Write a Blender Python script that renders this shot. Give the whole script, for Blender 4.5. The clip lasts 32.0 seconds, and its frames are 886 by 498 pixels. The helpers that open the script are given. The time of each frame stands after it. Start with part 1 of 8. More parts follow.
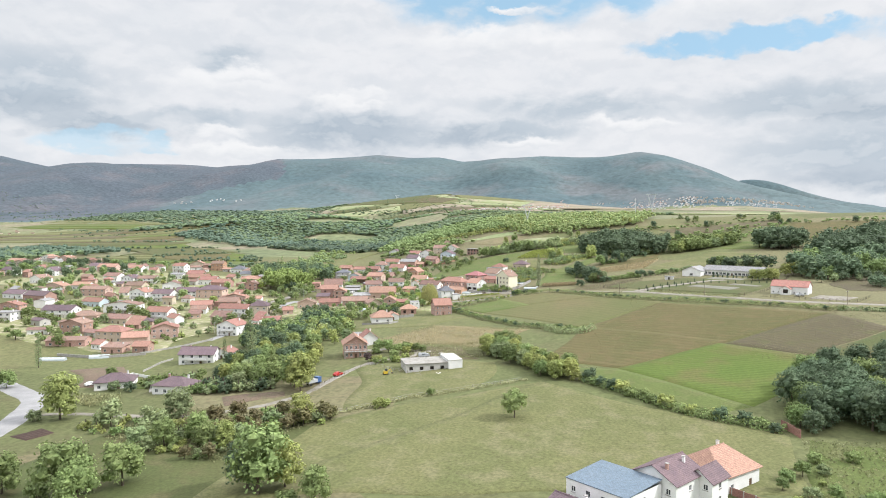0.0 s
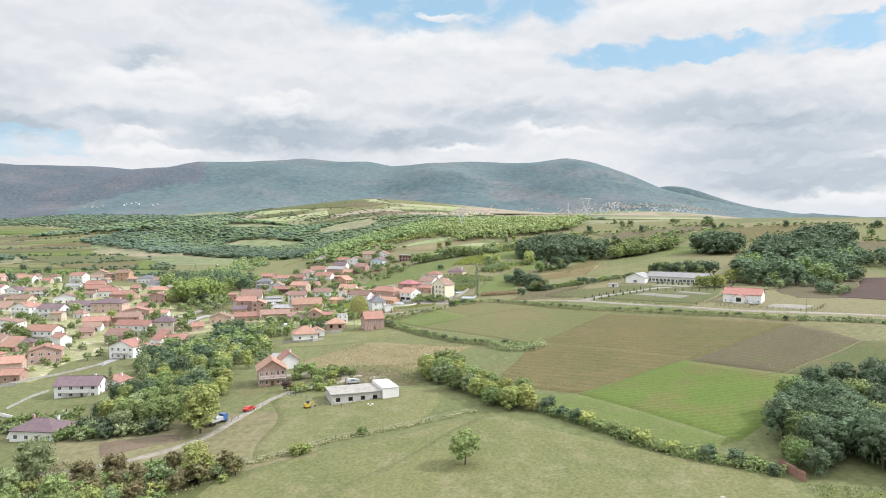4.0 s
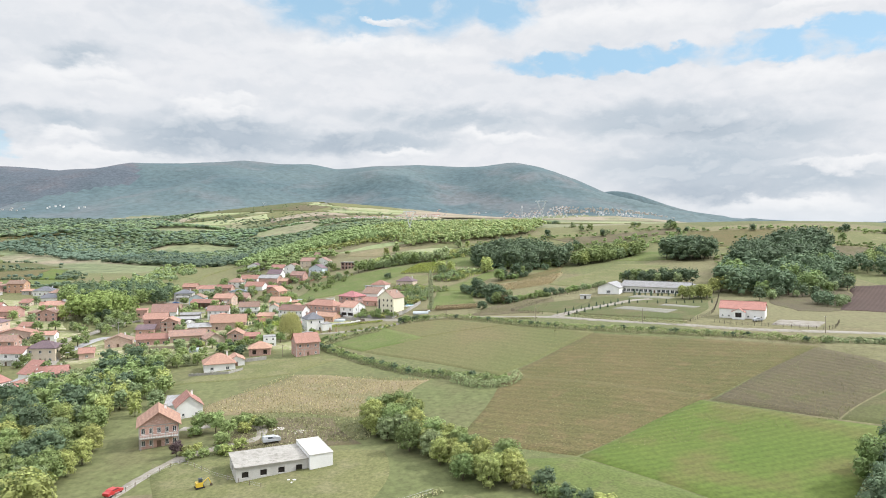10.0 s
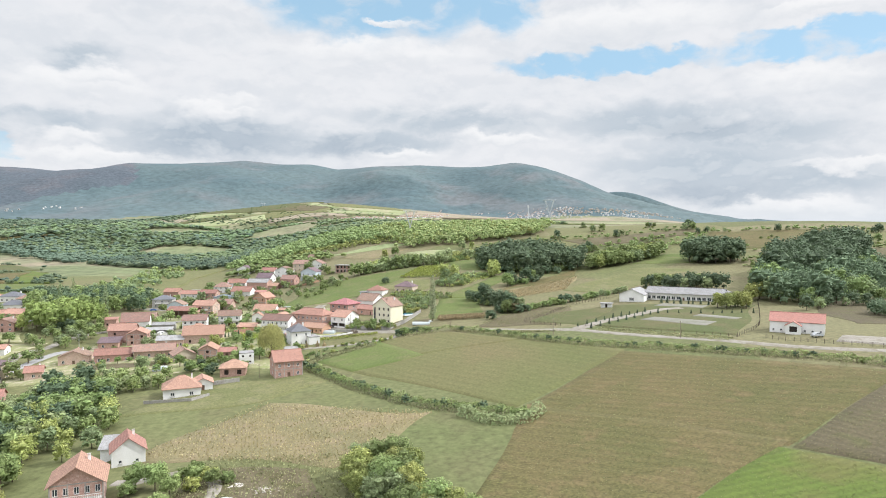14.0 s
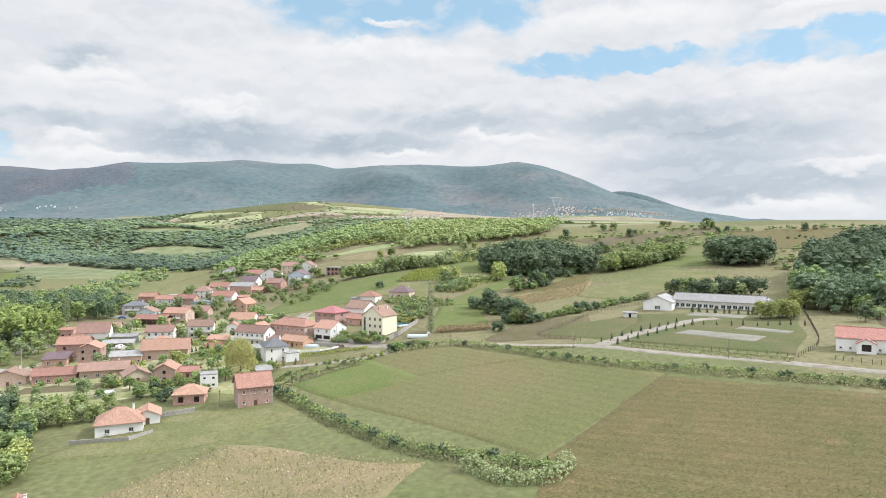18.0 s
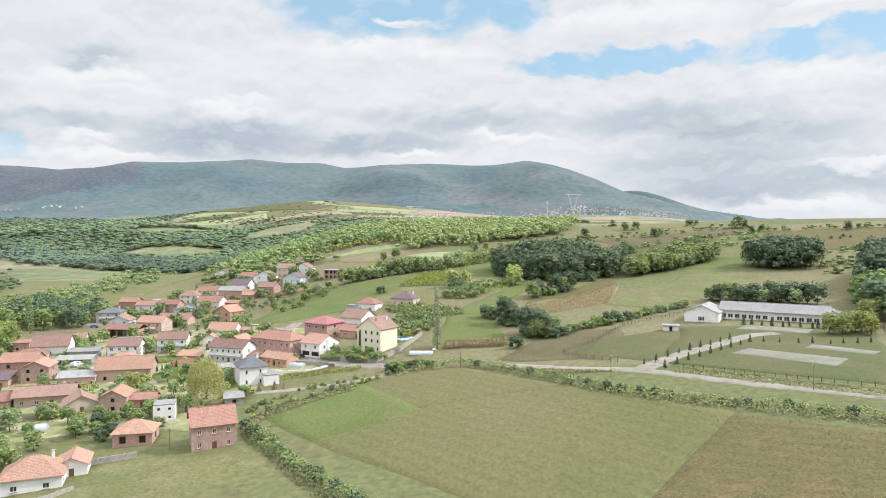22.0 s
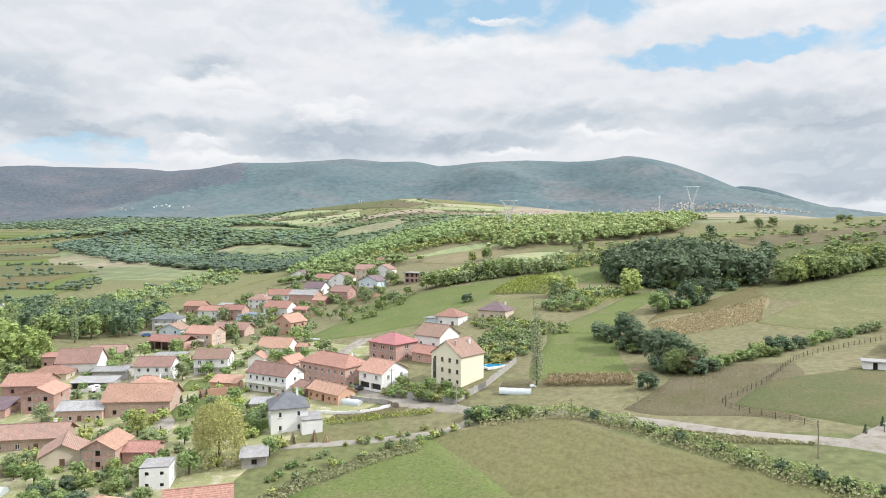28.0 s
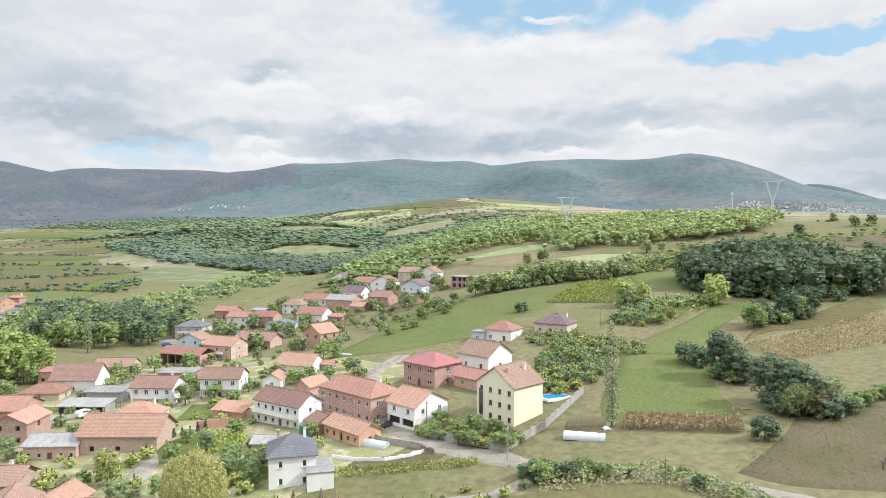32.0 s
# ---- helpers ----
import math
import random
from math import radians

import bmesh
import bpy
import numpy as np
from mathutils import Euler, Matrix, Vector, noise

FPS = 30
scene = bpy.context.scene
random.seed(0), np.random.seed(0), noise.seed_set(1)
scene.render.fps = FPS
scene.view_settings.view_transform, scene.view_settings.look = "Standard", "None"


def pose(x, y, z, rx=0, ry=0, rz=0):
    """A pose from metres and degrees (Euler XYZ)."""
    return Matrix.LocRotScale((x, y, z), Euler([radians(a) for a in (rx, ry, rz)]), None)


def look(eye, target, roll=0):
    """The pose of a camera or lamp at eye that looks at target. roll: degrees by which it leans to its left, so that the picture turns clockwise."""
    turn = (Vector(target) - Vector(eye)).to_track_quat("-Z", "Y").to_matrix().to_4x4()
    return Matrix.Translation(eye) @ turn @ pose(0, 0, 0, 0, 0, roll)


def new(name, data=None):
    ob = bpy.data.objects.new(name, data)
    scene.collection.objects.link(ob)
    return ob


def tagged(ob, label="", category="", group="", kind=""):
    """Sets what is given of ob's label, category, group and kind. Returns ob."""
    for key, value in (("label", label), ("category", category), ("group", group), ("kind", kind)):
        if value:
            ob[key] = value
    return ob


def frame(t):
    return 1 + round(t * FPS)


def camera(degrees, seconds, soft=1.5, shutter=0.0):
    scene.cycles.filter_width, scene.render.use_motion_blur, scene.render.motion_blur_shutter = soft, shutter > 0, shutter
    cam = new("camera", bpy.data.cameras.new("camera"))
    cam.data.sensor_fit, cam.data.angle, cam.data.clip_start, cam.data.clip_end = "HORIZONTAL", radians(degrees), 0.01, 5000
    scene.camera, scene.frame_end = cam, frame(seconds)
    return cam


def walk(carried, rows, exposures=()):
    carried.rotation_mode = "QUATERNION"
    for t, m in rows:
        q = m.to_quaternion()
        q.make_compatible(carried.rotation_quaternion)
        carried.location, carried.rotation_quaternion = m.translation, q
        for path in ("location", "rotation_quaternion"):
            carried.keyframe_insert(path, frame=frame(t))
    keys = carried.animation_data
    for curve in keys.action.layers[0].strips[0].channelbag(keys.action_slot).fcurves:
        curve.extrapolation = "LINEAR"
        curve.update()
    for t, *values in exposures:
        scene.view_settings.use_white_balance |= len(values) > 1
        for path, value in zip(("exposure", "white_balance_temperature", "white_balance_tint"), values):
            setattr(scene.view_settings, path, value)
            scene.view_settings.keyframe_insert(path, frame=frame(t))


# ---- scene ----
cam = camera(67.34, 32.0, 1.0)
PATH = [
    (0, pose(8.57, -6.29, 54.48, 87.731, 0, 8.342)),
    (0.5, pose(7.56, -1.84, 54.43, 87.745, 0, 7.622)),
    (1, pose(6.60, 2.66, 54.39, 87.806, 0, 7.000)),
    (1.5, pose(5.69, 7.22, 54.34, 87.919, 0, 6.092)),
    (2, pose(4.82, 11.84, 54.29, 87.939, 0, 5.191)),
    (2.5, pose(4.01, 16.51, 54.25, 88.051, 0, 4.576)),
    (4.5, pose(1.31, 35.69, 54.05, 88.191, 0, 1.269)),
    (5, pose(0.77, 40.59, 54.01, 88.221, 0, 0.307)),
    (5.5, pose(0.29, 45.54, 53.96, 88.273, 0, -0.511)),
    (6, pose(-0.14, 50.53, 53.91, 88.326, 0, -1.276)),
    (6.5, pose(-0.52, 55.56, 53.86, 88.402, 0, -1.992)),
    (7, pose(-0.85, 60.63, 53.81, 88.422, 0, -2.386)),
    (7.5, pose(-1.12, 65.73, 53.76, 88.458, 0, -2.509)),
    (8, pose(-1.34, 70.87, 53.72, 88.489, 0, -2.497)),
    (9, pose(-1.64, 81.24, 53.62, 88.506, 0, -2.491)),
    (10, pose(-1.76, 91.72, 53.52, 88.570, 0, -2.439)),
    (11, pose(-1.71, 102.30, 53.42, 88.634, 0, -2.406)),
    (12, pose(-1.51, 112.97, 53.32, 88.650, 0, -2.348)),
    (13, pose(-1.19, 123.71, 53.22, 88.666, 0, -2.287)),
    (14, pose(-0.76, 134.50, 53.12, 88.660, 0, -2.290)),
    (16.5, pose(0.61, 161.67, 52.86, 88.632, 0, -2.227)),
    (18, pose(1.52, 178.01, 52.71, 88.659, 0, -2.206)),
    (19, pose(2.12, 188.89, 52.60, 88.677, 0, -2.184)),
    (20, pose(2.68, 199.75, 52.50, 88.695, 0, -2.141)),
    (20.5, pose(2.94, 205.17, 52.44, 88.703, 0, -2.097)),
    (21, pose(3.17, 210.57, 52.39, 88.685, 0, -1.985)),
    (21.5, pose(3.39, 215.96, 52.34, 88.664, 0, -1.783)),
    (22, pose(3.59, 221.34, 52.28, 88.662, 0, -1.402)),
    (22.5, pose(3.75, 226.70, 52.23, 88.630, 0, -0.838)),
    (23, pose(3.89, 232.04, 52.18, 88.596, 0, -0.135)),
    (23.5, pose(4.00, 237.36, 52.12, 88.583, 0, 0.663)),
    (24, pose(4.08, 242.66, 52.07, 88.571, 0, 1.512)),
    (24.5, pose(4.12, 247.94, 52.02, 88.562, 0, 2.273)),
    (25, pose(4.12, 253.19, 51.96, 88.555, 0, 2.990)),
    (25.5, pose(4.09, 258.42, 51.91, 88.549, 0, 3.710)),
    (27.5, pose(3.53, 279.01, 51.69, 88.541, 0, 6.185)),
    (28, pose(3.29, 284.07, 51.64, 88.541, 0, 6.771)),
    (29, pose(2.66, 294.09, 51.53, 88.543, 0, 7.898)),
    (30, pose(1.84, 303.94, 51.41, 88.548, 0, 8.978)),
    (31, pose(0.86, 313.61, 51.30, 88.554, 0, 10.107)),
    (32, pose(-0.31, 323.09, 51.19, 88.563, 0, 11.333)),
]
walk(cam, PATH)
W_SKY = 0.46
scene.view_settings.exposure = 1.15


# ---- sky and sun ----
def sky():
    world = bpy.data.worlds.new("sky")
    scene.world = world
    world.use_nodes = True
    nt = world.node_tree
    nt.nodes.clear()
    N = nt.nodes.new

    def math_(op, a, b=0.0, clamp=False):
        n = N("ShaderNodeMath")
        n.operation, n.use_clamp = op, clamp
        for i, v in enumerate((a, b)):
            if isinstance(v, (int, float)):
                n.inputs[i].default_value = v
            else:
                nt.links.new(v, n.inputs[i])
        return n.outputs[0]

    def remap(v, a, b, c=0.0, d=1.0):
        n = N("ShaderNodeMapRange")
        n.interpolation_type = "SMOOTHSTEP"
        nt.links.new(v, n.inputs[0])
        for i, k in enumerate((a, b, c, d)):
            n.inputs[i + 1].default_value = k
        return n.outputs[0]

    def mix(f, a, b):
        n = N("ShaderNodeMix")
        n.data_type = "RGBA"
        for s, v in ((n.inputs[0], f), (n.inputs[6], a), (n.inputs[7], b)):
            if isinstance(v, (int, float)):
                s.default_value = v
            elif isinstance(v, tuple):
                s.default_value = (*v, 1)
            else:
                nt.links.new(v, s)
        return n.outputs[2]

    tc = N("ShaderNodeTexCoord")
    sep = N("ShaderNodeSeparateXYZ")
    nt.links.new(tc.outputs["Generated"], sep.inputs[0])
    X, Y, Z = sep.outputs
    az = math_("MULTIPLY", math_("ARCTAN2", X, Y), 57.2958)
    el = math_("MULTIPLY", math_("ARCSINE", Z), 57.2958)
    comb = N("ShaderNodeCombineXYZ")
    nt.links.new(math_("MULTIPLY", az, 0.55), comb.inputs[0])
    nt.links.new(el, comb.inputs[1])

    def cloud_noise(scale, detail, rough, seed, warp=0.6, shift=(0, 0, 0)):
        m = N("ShaderNodeMapping")
        m.inputs["Location"].default_value = (seed + shift[0], seed * 1.7 + shift[1], 0)
        nt.links.new(comb.outputs[0], m.inputs[0])
        n = N("ShaderNodeTexNoise")
        n.inputs["Scale"].default_value, n.inputs["Detail"].default_value = scale, detail
        n.inputs["Roughness"].default_value, n.inputs["Distortion"].default_value = rough, warp
        nt.links.new(m.outputs[0], n.inputs["Vector"])
        return n.outputs[0]

    n_mid, n_soft = cloud_noise(0.42, 9, 0.58, 8.2, 0.3), cloud_noise(0.10, 4, 0.5, 5.5, 0.2)
    n_edge, n_lift = cloud_noise(0.30, 8, 0.56, 3.1, 0.15), cloud_noise(0.55, 7, 0.58, 12.7, 0.1)
    n_top, n_foot = cloud_noise(0.38, 7, 0.55, 21.3, 0.2), cloud_noise(0.38, 7, 0.55, 21.3, 0.2, (0, -0.55, 0))
    relief = remap(math_("SUBTRACT", n_foot, n_top), -0.10, 0.10, -1.0, 1.0)
    azw = math_("ADD", az, math_("MULTIPLY", math_("SUBTRACT", n_edge, 0.5), 7.0))
    elw = math_("ADD", el, math_("MULTIPLY", math_("SUBTRACT", n_lift, 0.5), 3.2))

    def spot(a, e, ra, re, soft_in=0.75, soft_out=1.15, flat=1.0):
        """How far a puff at (a, e) covers the sky; flat under 1: its foot is cut shallow."""
        da, up = math_("DIVIDE", math_("SUBTRACT", azw, a), ra), math_("SUBTRACT", elw, e)
        de = math_("ADD", math_("DIVIDE", math_("MAXIMUM", up, 0.0), re), math_("DIVIDE", math_("MINIMUM", up, 0.0), re * flat))
        d = math_("SQRT", math_("ADD", math_("MULTIPLY", da, da), math_("MULTIPLY", de, de)))
        return remap(d, soft_out, soft_in)

    def most(items):
        out = items[0]
        for i in items[1:]:
            out = math_("MAXIMUM", out, i)
        return out

    blue = most([spot(*q, 0.72, 1.12) for q in SKY_GAPS])
    grey = most([spot(*q, 0.15, 1.5) for q in SKY_GREY])
    ni = N("ShaderNodeTexSky")
    ni.sky_type, ni.sun_disc = "NISHITA", False
    ni.sun_elevation, ni.sun_rotation = radians(SUN_EL), radians(SUN_AZ)
    ni.air_density, ni.dust_density = 1.0, 0.6
    hs = N("ShaderNodeHueSaturation")
    hs.inputs["Saturation"].default_value, hs.inputs["Value"].default_value = 0.9, 0.16
    nt.links.new(ni.outputs[0], hs.inputs["Color"])
    clear = mix(0.7, hs.outputs[0], (0.39, 0.66, 0.87))
    shade = remap(math_("ADD", math_("MULTIPLY", n_mid, 0.6), math_("MULTIPLY", n_soft, 0.6)), 0.50, 0.72)
    cloud = mix(math_("MULTIPLY", shade, 0.6), (0.815, 0.83, 0.865), (0.70, 0.74, 0.795))
    greyness = math_("MULTIPLY", grey, remap(n_mid, 0.25, 0.52, 0.40, 0.95))
    cloud = mix(greyness, cloud, (0.515, 0.588, 0.665))
    dark = most([spot(*q, 0.1, 1.45) for q in SKY_DARK])
    cloud = mix(math_("MULTIPLY", dark, remap(n_mid, 0.25, 0.52, 0.45, 0.9)), cloud, (0.445, 0.518, 0.600))
    cloud = mix(math_("MULTIPLY", math_("MAXIMUM", relief, 0.0), 0.22), cloud, (0.88, 0.89, 0.915))
    cloud = mix(math_("MULTIPLY", math_("MAXIMUM", math_("MULTIPLY", relief, -1.0), 0.0), 0.20), cloud, (0.62, 0.67, 0.735))
    blue = math_("MULTIPLY", blue, remap(el, 5.0, 12.0, 0.55, 1.0))
    blue = math_("MULTIPLY", blue, remap(n_mid, 0.70, 0.46, 0.25, 0.96))
    whole = mix(blue, cloud, clear)
    for a, e, ra, re in SKY_BRIGHT:
        puff = spot(a, e, ra, re, 0.55, 1.05, 0.75)
        lit = remap(math_("DIVIDE", math_("SUBTRACT", elw, e), re), -0.9, 0.5)
        tone = mix(lit, (0.735, 0.765, 0.81), (0.905, 0.912, 0.93))
        whole = mix(math_("MULTIPLY", puff, remap(n_mid, 0.72, 0.42, 0.45, 0.95)), whole, tone)
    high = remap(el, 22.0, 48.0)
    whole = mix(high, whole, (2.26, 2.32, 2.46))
    low = remap(el, 3.0, -0.5)
    whole = mix(math_("MULTIPLY", low, 0.35), whole, (0.66, 0.76, 0.85))
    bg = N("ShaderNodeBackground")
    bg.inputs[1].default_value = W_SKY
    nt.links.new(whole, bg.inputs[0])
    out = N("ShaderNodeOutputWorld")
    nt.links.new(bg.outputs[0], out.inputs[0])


# azimuth (to the right of +y), elevation, half width, half height, in degrees
SKY_GAPS = [(-3.7, 20.6, 12.6, 4.8), (7.8, 19.1, 3.8, 2.6), (16.4, 13.9, 9.7, 1.1), (31.7, 14.1, 7.5, 1.5), (21.1, 19.9, 6.0, 1.2), (-30.6, 6.2, 1.1, 1.2), (-35.4, 6.2, 5.4, 1.1), (60.0, 20.0, 12.0, 5.0), (-70.0, 25.0, 12.0, 6.0), (30.0, 50.0, 15.0, 10.0)]
SKY_GREY = [(-16.3, 7.6, 9.1, 1.9), (-2.1, 7.8, 6.5, 1.1), (-29.1, 8.3, 5.5, 0.9), (-26.7, 12.9, 3.3, 0.8), (3.0, 9.5, 9.6, 1.2), (19.6, 9.2, 7.7, 1.5), (23.5, 5.4, 9.0, 2.5), (31.5, 4.0, 7.9, 1.3), (27.4, 7.9, 6.3, 1.6), (-40.1, 10.2, 7.3, 2.9), (-34.4, 7.5, 6.0, 0.9), (-60.0, 12.0, 20.0, 6.0), (70.0, 9.0, 20.0, 4.0)]
SKY_DARK = [(-40.3, 8.6, 6.4, 1.3), (-35.7, 7.3, 5.0, 0.8), (-16.0, 7.5, 7.3, 1.7), (-6.6, 7.3, 3.9, 0.9), (23.4, 3.1, 6.5, 1.2), (23.1, 8.3, 4.6, 0.9)]
SKY_BRIGHT = [(-26.0, 11.1, 5.6, 1.6), (-24.7, 11.9, 2.9, 1.1), (-16.7, 9.9, 3.9, 1.0), (-15.1, 10.7, 2.0, 0.9), (7.4, 8.0, 4.4, 0.7), (-26.6, 7.3, 2.4, 0.8), (-24.9, 5.8, 5.8, 0.9), (-0.9, 6.6, 3.9, 0.7), (33.4, 4.9, 3.5, 0.7), (30.4, 1.9, 7.0, 1.0), (-3.3, 14.9, 9.0, 1.4), (31.4, 11.3, 5.7, 1.5), (17.3, 16.8, 10.0, 1.9), (-2.1, 17.5, 2.6, 0.4), (31.1, 16.5, 3.7, 0.8)]
SUN_EL, SUN_AZ = 40, 84
sky()
sun_ = new("sun", bpy.data.lights.new("sun", "SUN"))
sun_.data.energy, sun_.data.angle, sun_.data.color = 1.75, radians(1.0), (1, 0.98, 0.955)
sa, se = radians(SUN_AZ), radians(SUN_EL)
sun_.matrix_world = look((200 * math.sin(sa), 200 * math.cos(sa) + 200, 250), (200 * math.sin(sa) - 100 * math.sin(sa) * math.cos(se), 200 * math.cos(sa) + 200 - 100 * math.cos(sa) * math.cos(se), 250 - 100 * math.sin(se)))


# ---- materials ----
def surface(name, c1, c2, scale=1.0, rough=0.85, c3=None, fine=8.0, bump=0.0, rand=0.0, island=0.0, metal=0.0, stretch=(1, 1, 1), rows=None, cells=None, sheen=0.0, grain=0.35, translucent=0.0, deep=0.06):
    """A surface with broad and fine variation. rows: (period, turn in degrees, depth). cells: (size, colours)."""
    m = bpy.data.materials.new(name)
    m.use_nodes = True
    nt = m.node_tree
    bsdf, out = nt.nodes["Principled BSDF"], nt.nodes["Material Output"]
    link, N = nt.links.new, nt.nodes.new
    bsdf.inputs["Roughness"].default_value, bsdf.inputs["Metallic"].default_value = rough, metal
    bsdf.inputs["Specular IOR Level"].default_value = 0.25 if rough > 0.6 else 0.5
    tc, mp = N("ShaderNodeTexCoord"), N("ShaderNodeMapping")
    mp.inputs["Scale"].default_value = stretch
    link(tc.outputs["Object"], mp.inputs[0])

    def noise_(s, detail, r=0.55):
        n = N("ShaderNodeTexNoise")
        n.inputs["Scale"].default_value, n.inputs["Detail"].default_value, n.inputs["Roughness"].default_value = s, detail, r
        link(mp.outputs[0], n.inputs["Vector"])
        return n.outputs[0]

    def rgb(f, a, b):
        n = N("ShaderNodeMix")
        n.data_type = "RGBA"
        link(f, n.inputs[0])
        for s, v in ((n.inputs[6], a), (n.inputs[7], b)):
            if isinstance(v, tuple):
                s.default_value = (*v, 1)
            else:
                link(v, s)
        return n.outputs[2]

    def ramp(v, a, b):
        n = N("ShaderNodeMapRange")
        link(v, n.inputs[0])
        n.inputs[1].default_value, n.inputs[2].default_value = a, b
        return n.outputs[0]

    broad, small = noise_(scale, 4), noise_(scale * fine, 5, 0.65)
    col = rgb(ramp(broad, 0.35, 0.65), c1, c2)
    if c3:
        col = rgb(ramp(noise_(scale * 2.7, 3), 0.5, 0.68), col, c3)
    if cells:
        v = N("ShaderNodeTexVoronoi")
        v.inputs["Scale"].default_value = 1 / cells[0]
        v.inputs["Randomness"].default_value = 0.75
        link(mp.outputs[0], v.inputs["Vector"])
        sp = N("ShaderNodeSeparateColor")
        link(v.outputs["Color"], sp.inputs[0])
        cr = N("ShaderNodeValToRGB")
        cr.color_ramp.interpolation = "CONSTANT"
        els = cr.color_ramp.elements
        while len(els) < len(cells[1]):
            els.new(0.5)
        for i, c in enumerate(cells[1]):
            els[i].position, els[i].color = i / len(cells[1]), (*c, 1)
        link(sp.outputs[0], cr.inputs[0])
        n = N("ShaderNodeMix")
        n.data_type = "RGBA"
        n.inputs[0].default_value = cells[2]
        link(col, n.inputs[6]), link(cr.outputs[0], n.inputs[7])
        col = n.outputs[2]
    hs = N("ShaderNodeHueSaturation")
    mr = N("ShaderNodeMapRange")
    link(small, mr.inputs[0])
    mr.inputs[1].default_value, mr.inputs[2].default_value = 0.3, 0.7
    mr.inputs[3].default_value, mr.inputs[4].default_value = 1 - grain, 1 + grain
    val = mr.outputs[0]

    def times(a, src, lo, hi):
        r = N("ShaderNodeMapRange")
        link(src, r.inputs[0])
        r.inputs[3].default_value, r.inputs[4].default_value = lo, hi
        n = N("ShaderNodeMath")
        n.operation = "MULTIPLY"
        link(a, n.inputs[0]), link(r.outputs[0], n.inputs[1])
        return n.outputs[0]

    if rand:
        oi = N("ShaderNodeObjectInfo")
        val = times(val, oi.outputs["Random"], 1 - rand, 1 + rand)
        r = N("ShaderNodeMapRange")
        wn = N("ShaderNodeTexWhiteNoise")
        wn.noise_dimensions = "1D"
        link(oi.outputs["Random"], wn.inputs["W"])
        link(wn.outputs[0], r.inputs[0])
        r.inputs[3].default_value, r.inputs[4].default_value = 0.5 - rand * 0.07, 0.5 + rand * 0.05
        link(r.outputs[0], hs.inputs["Hue"])
    if island:
        gi = N("ShaderNodeNewGeometry")
        val = times(val, gi.outputs["Random Per Island"], 1 - island, 1 + island)
    link(val, hs.inputs["Value"])
    link(col, hs.inputs["Color"])
    link(hs.outputs[0], bsdf.inputs["Base Color"])
    height_ = small
    if rows:
        w = N("ShaderNodeTexWave")
        w.wave_profile, w.bands_direction = "SIN", "X"
        w.inputs["Scale"].default_value, w.inputs["Distortion"].default_value, w.inputs["Detail"].default_value = 0.3142 / rows[0], 0.6, 2
        w.inputs["Detail Scale"].default_value = 0.4
        mt = N("ShaderNodeMapping")
        mt.inputs["Rotation"].default_value = (0, 0, radians(rows[1]))
        link(tc.outputs["Object"], mt.inputs[0]), link(mt.outputs[0], w.inputs["Vector"])
        val2 = times(val, w.outputs["Fac"], 1 - rows[2], 1 + rows[2])
        link(val2, hs.inputs["Value"])
        height_ = w.outputs["Fac"]
    if bump:
        b = N("ShaderNodeBump")
        b.inputs["Strength"].default_value, b.inputs["Distance"].default_value = bump, deep
        link(height_, b.inputs["Height"]), link(b.outputs[0], bsdf.inputs["Normal"])
    if translucent:
        t = N("ShaderNodeBsdfTranslucent")
        ms = N("ShaderNodeMixShader")
        ms.inputs[0].default_value = translucent
        link(hs.outputs[0], t.inputs[0])
        link(bsdf.outputs[0], ms.inputs[1]), link(t.outputs[0], ms.inputs[2]), link(ms.outputs[0], out.inputs[0])
    return m


def glassy(name, c, rough=0.08):
    m = bpy.data.materials.new(name)
    m.use_nodes = True
    b = m.node_tree.nodes["Principled BSDF"]
    b.inputs["Base Color"].default_value, b.inputs["Roughness"].default_value = (*c, 1), rough
    b.inputs["Specular IOR Level"].default_value = 0.6
    return m


M = {}
FIELD_COLOURS = [(0.135, 0.144, 0.055), (0.192, 0.169, 0.097), (0.100, 0.133, 0.045), (0.163, 0.159, 0.070), (0.086, 0.108, 0.037), (0.220, 0.187, 0.116), (0.121, 0.144, 0.052)]
M["ground"] = surface("rough_grass", (0.107, 0.114, 0.050), (0.136, 0.132, 0.065), 0.018, 0.95, (0.122, 0.108, 0.058), 28, 0.5, cells=(150, FIELD_COLOURS, 0.35), grain=0.3)
M["far_land"] = surface("far_land", (0.125, 0.155, 0.085), (0.185, 0.195, 0.112), 0.004, 0.95, (0.225, 0.190, 0.140), 20, 0.3, cells=(190, FIELD_COLOURS, 0.35), stretch=(1, 0.6, 1))
# mountain and heath: blue distance haze is mixed into the base colours
M["mountain"] = surface("hazy_mountain_scrub", (0.058, 0.094, 0.106), (0.094, 0.130, 0.134), 0.0013, 0.95, (0.112, 0.126, 0.132), 30, 0.9, grain=0.26, stretch=(1, 0.8, 2.2))
M["heath"] = surface("hazy_brown_heath", (0.074, 0.088, 0.106), (0.060, 0.080, 0.094), 0.0020, 0.95, (0.098, 0.100, 0.112), 38, 0.9, grain=0.32, stretch=(1, 0.8, 2.0))
M["meadow"] = surface("meadow_grass", (0.141, 0.142, 0.061), (0.113, 0.123, 0.049), 0.045, 0.95, (0.159, 0.153, 0.077), 26, 0.5, grain=0.33)
M["stubble"] = surface("dry_stubble", (0.111, 0.094, 0.040), (0.091, 0.088, 0.033), 0.05, 0.95, (0.127, 0.101, 0.047), 30, 0.9, grain=0.46, rows=(4.2, -62, 0.05))
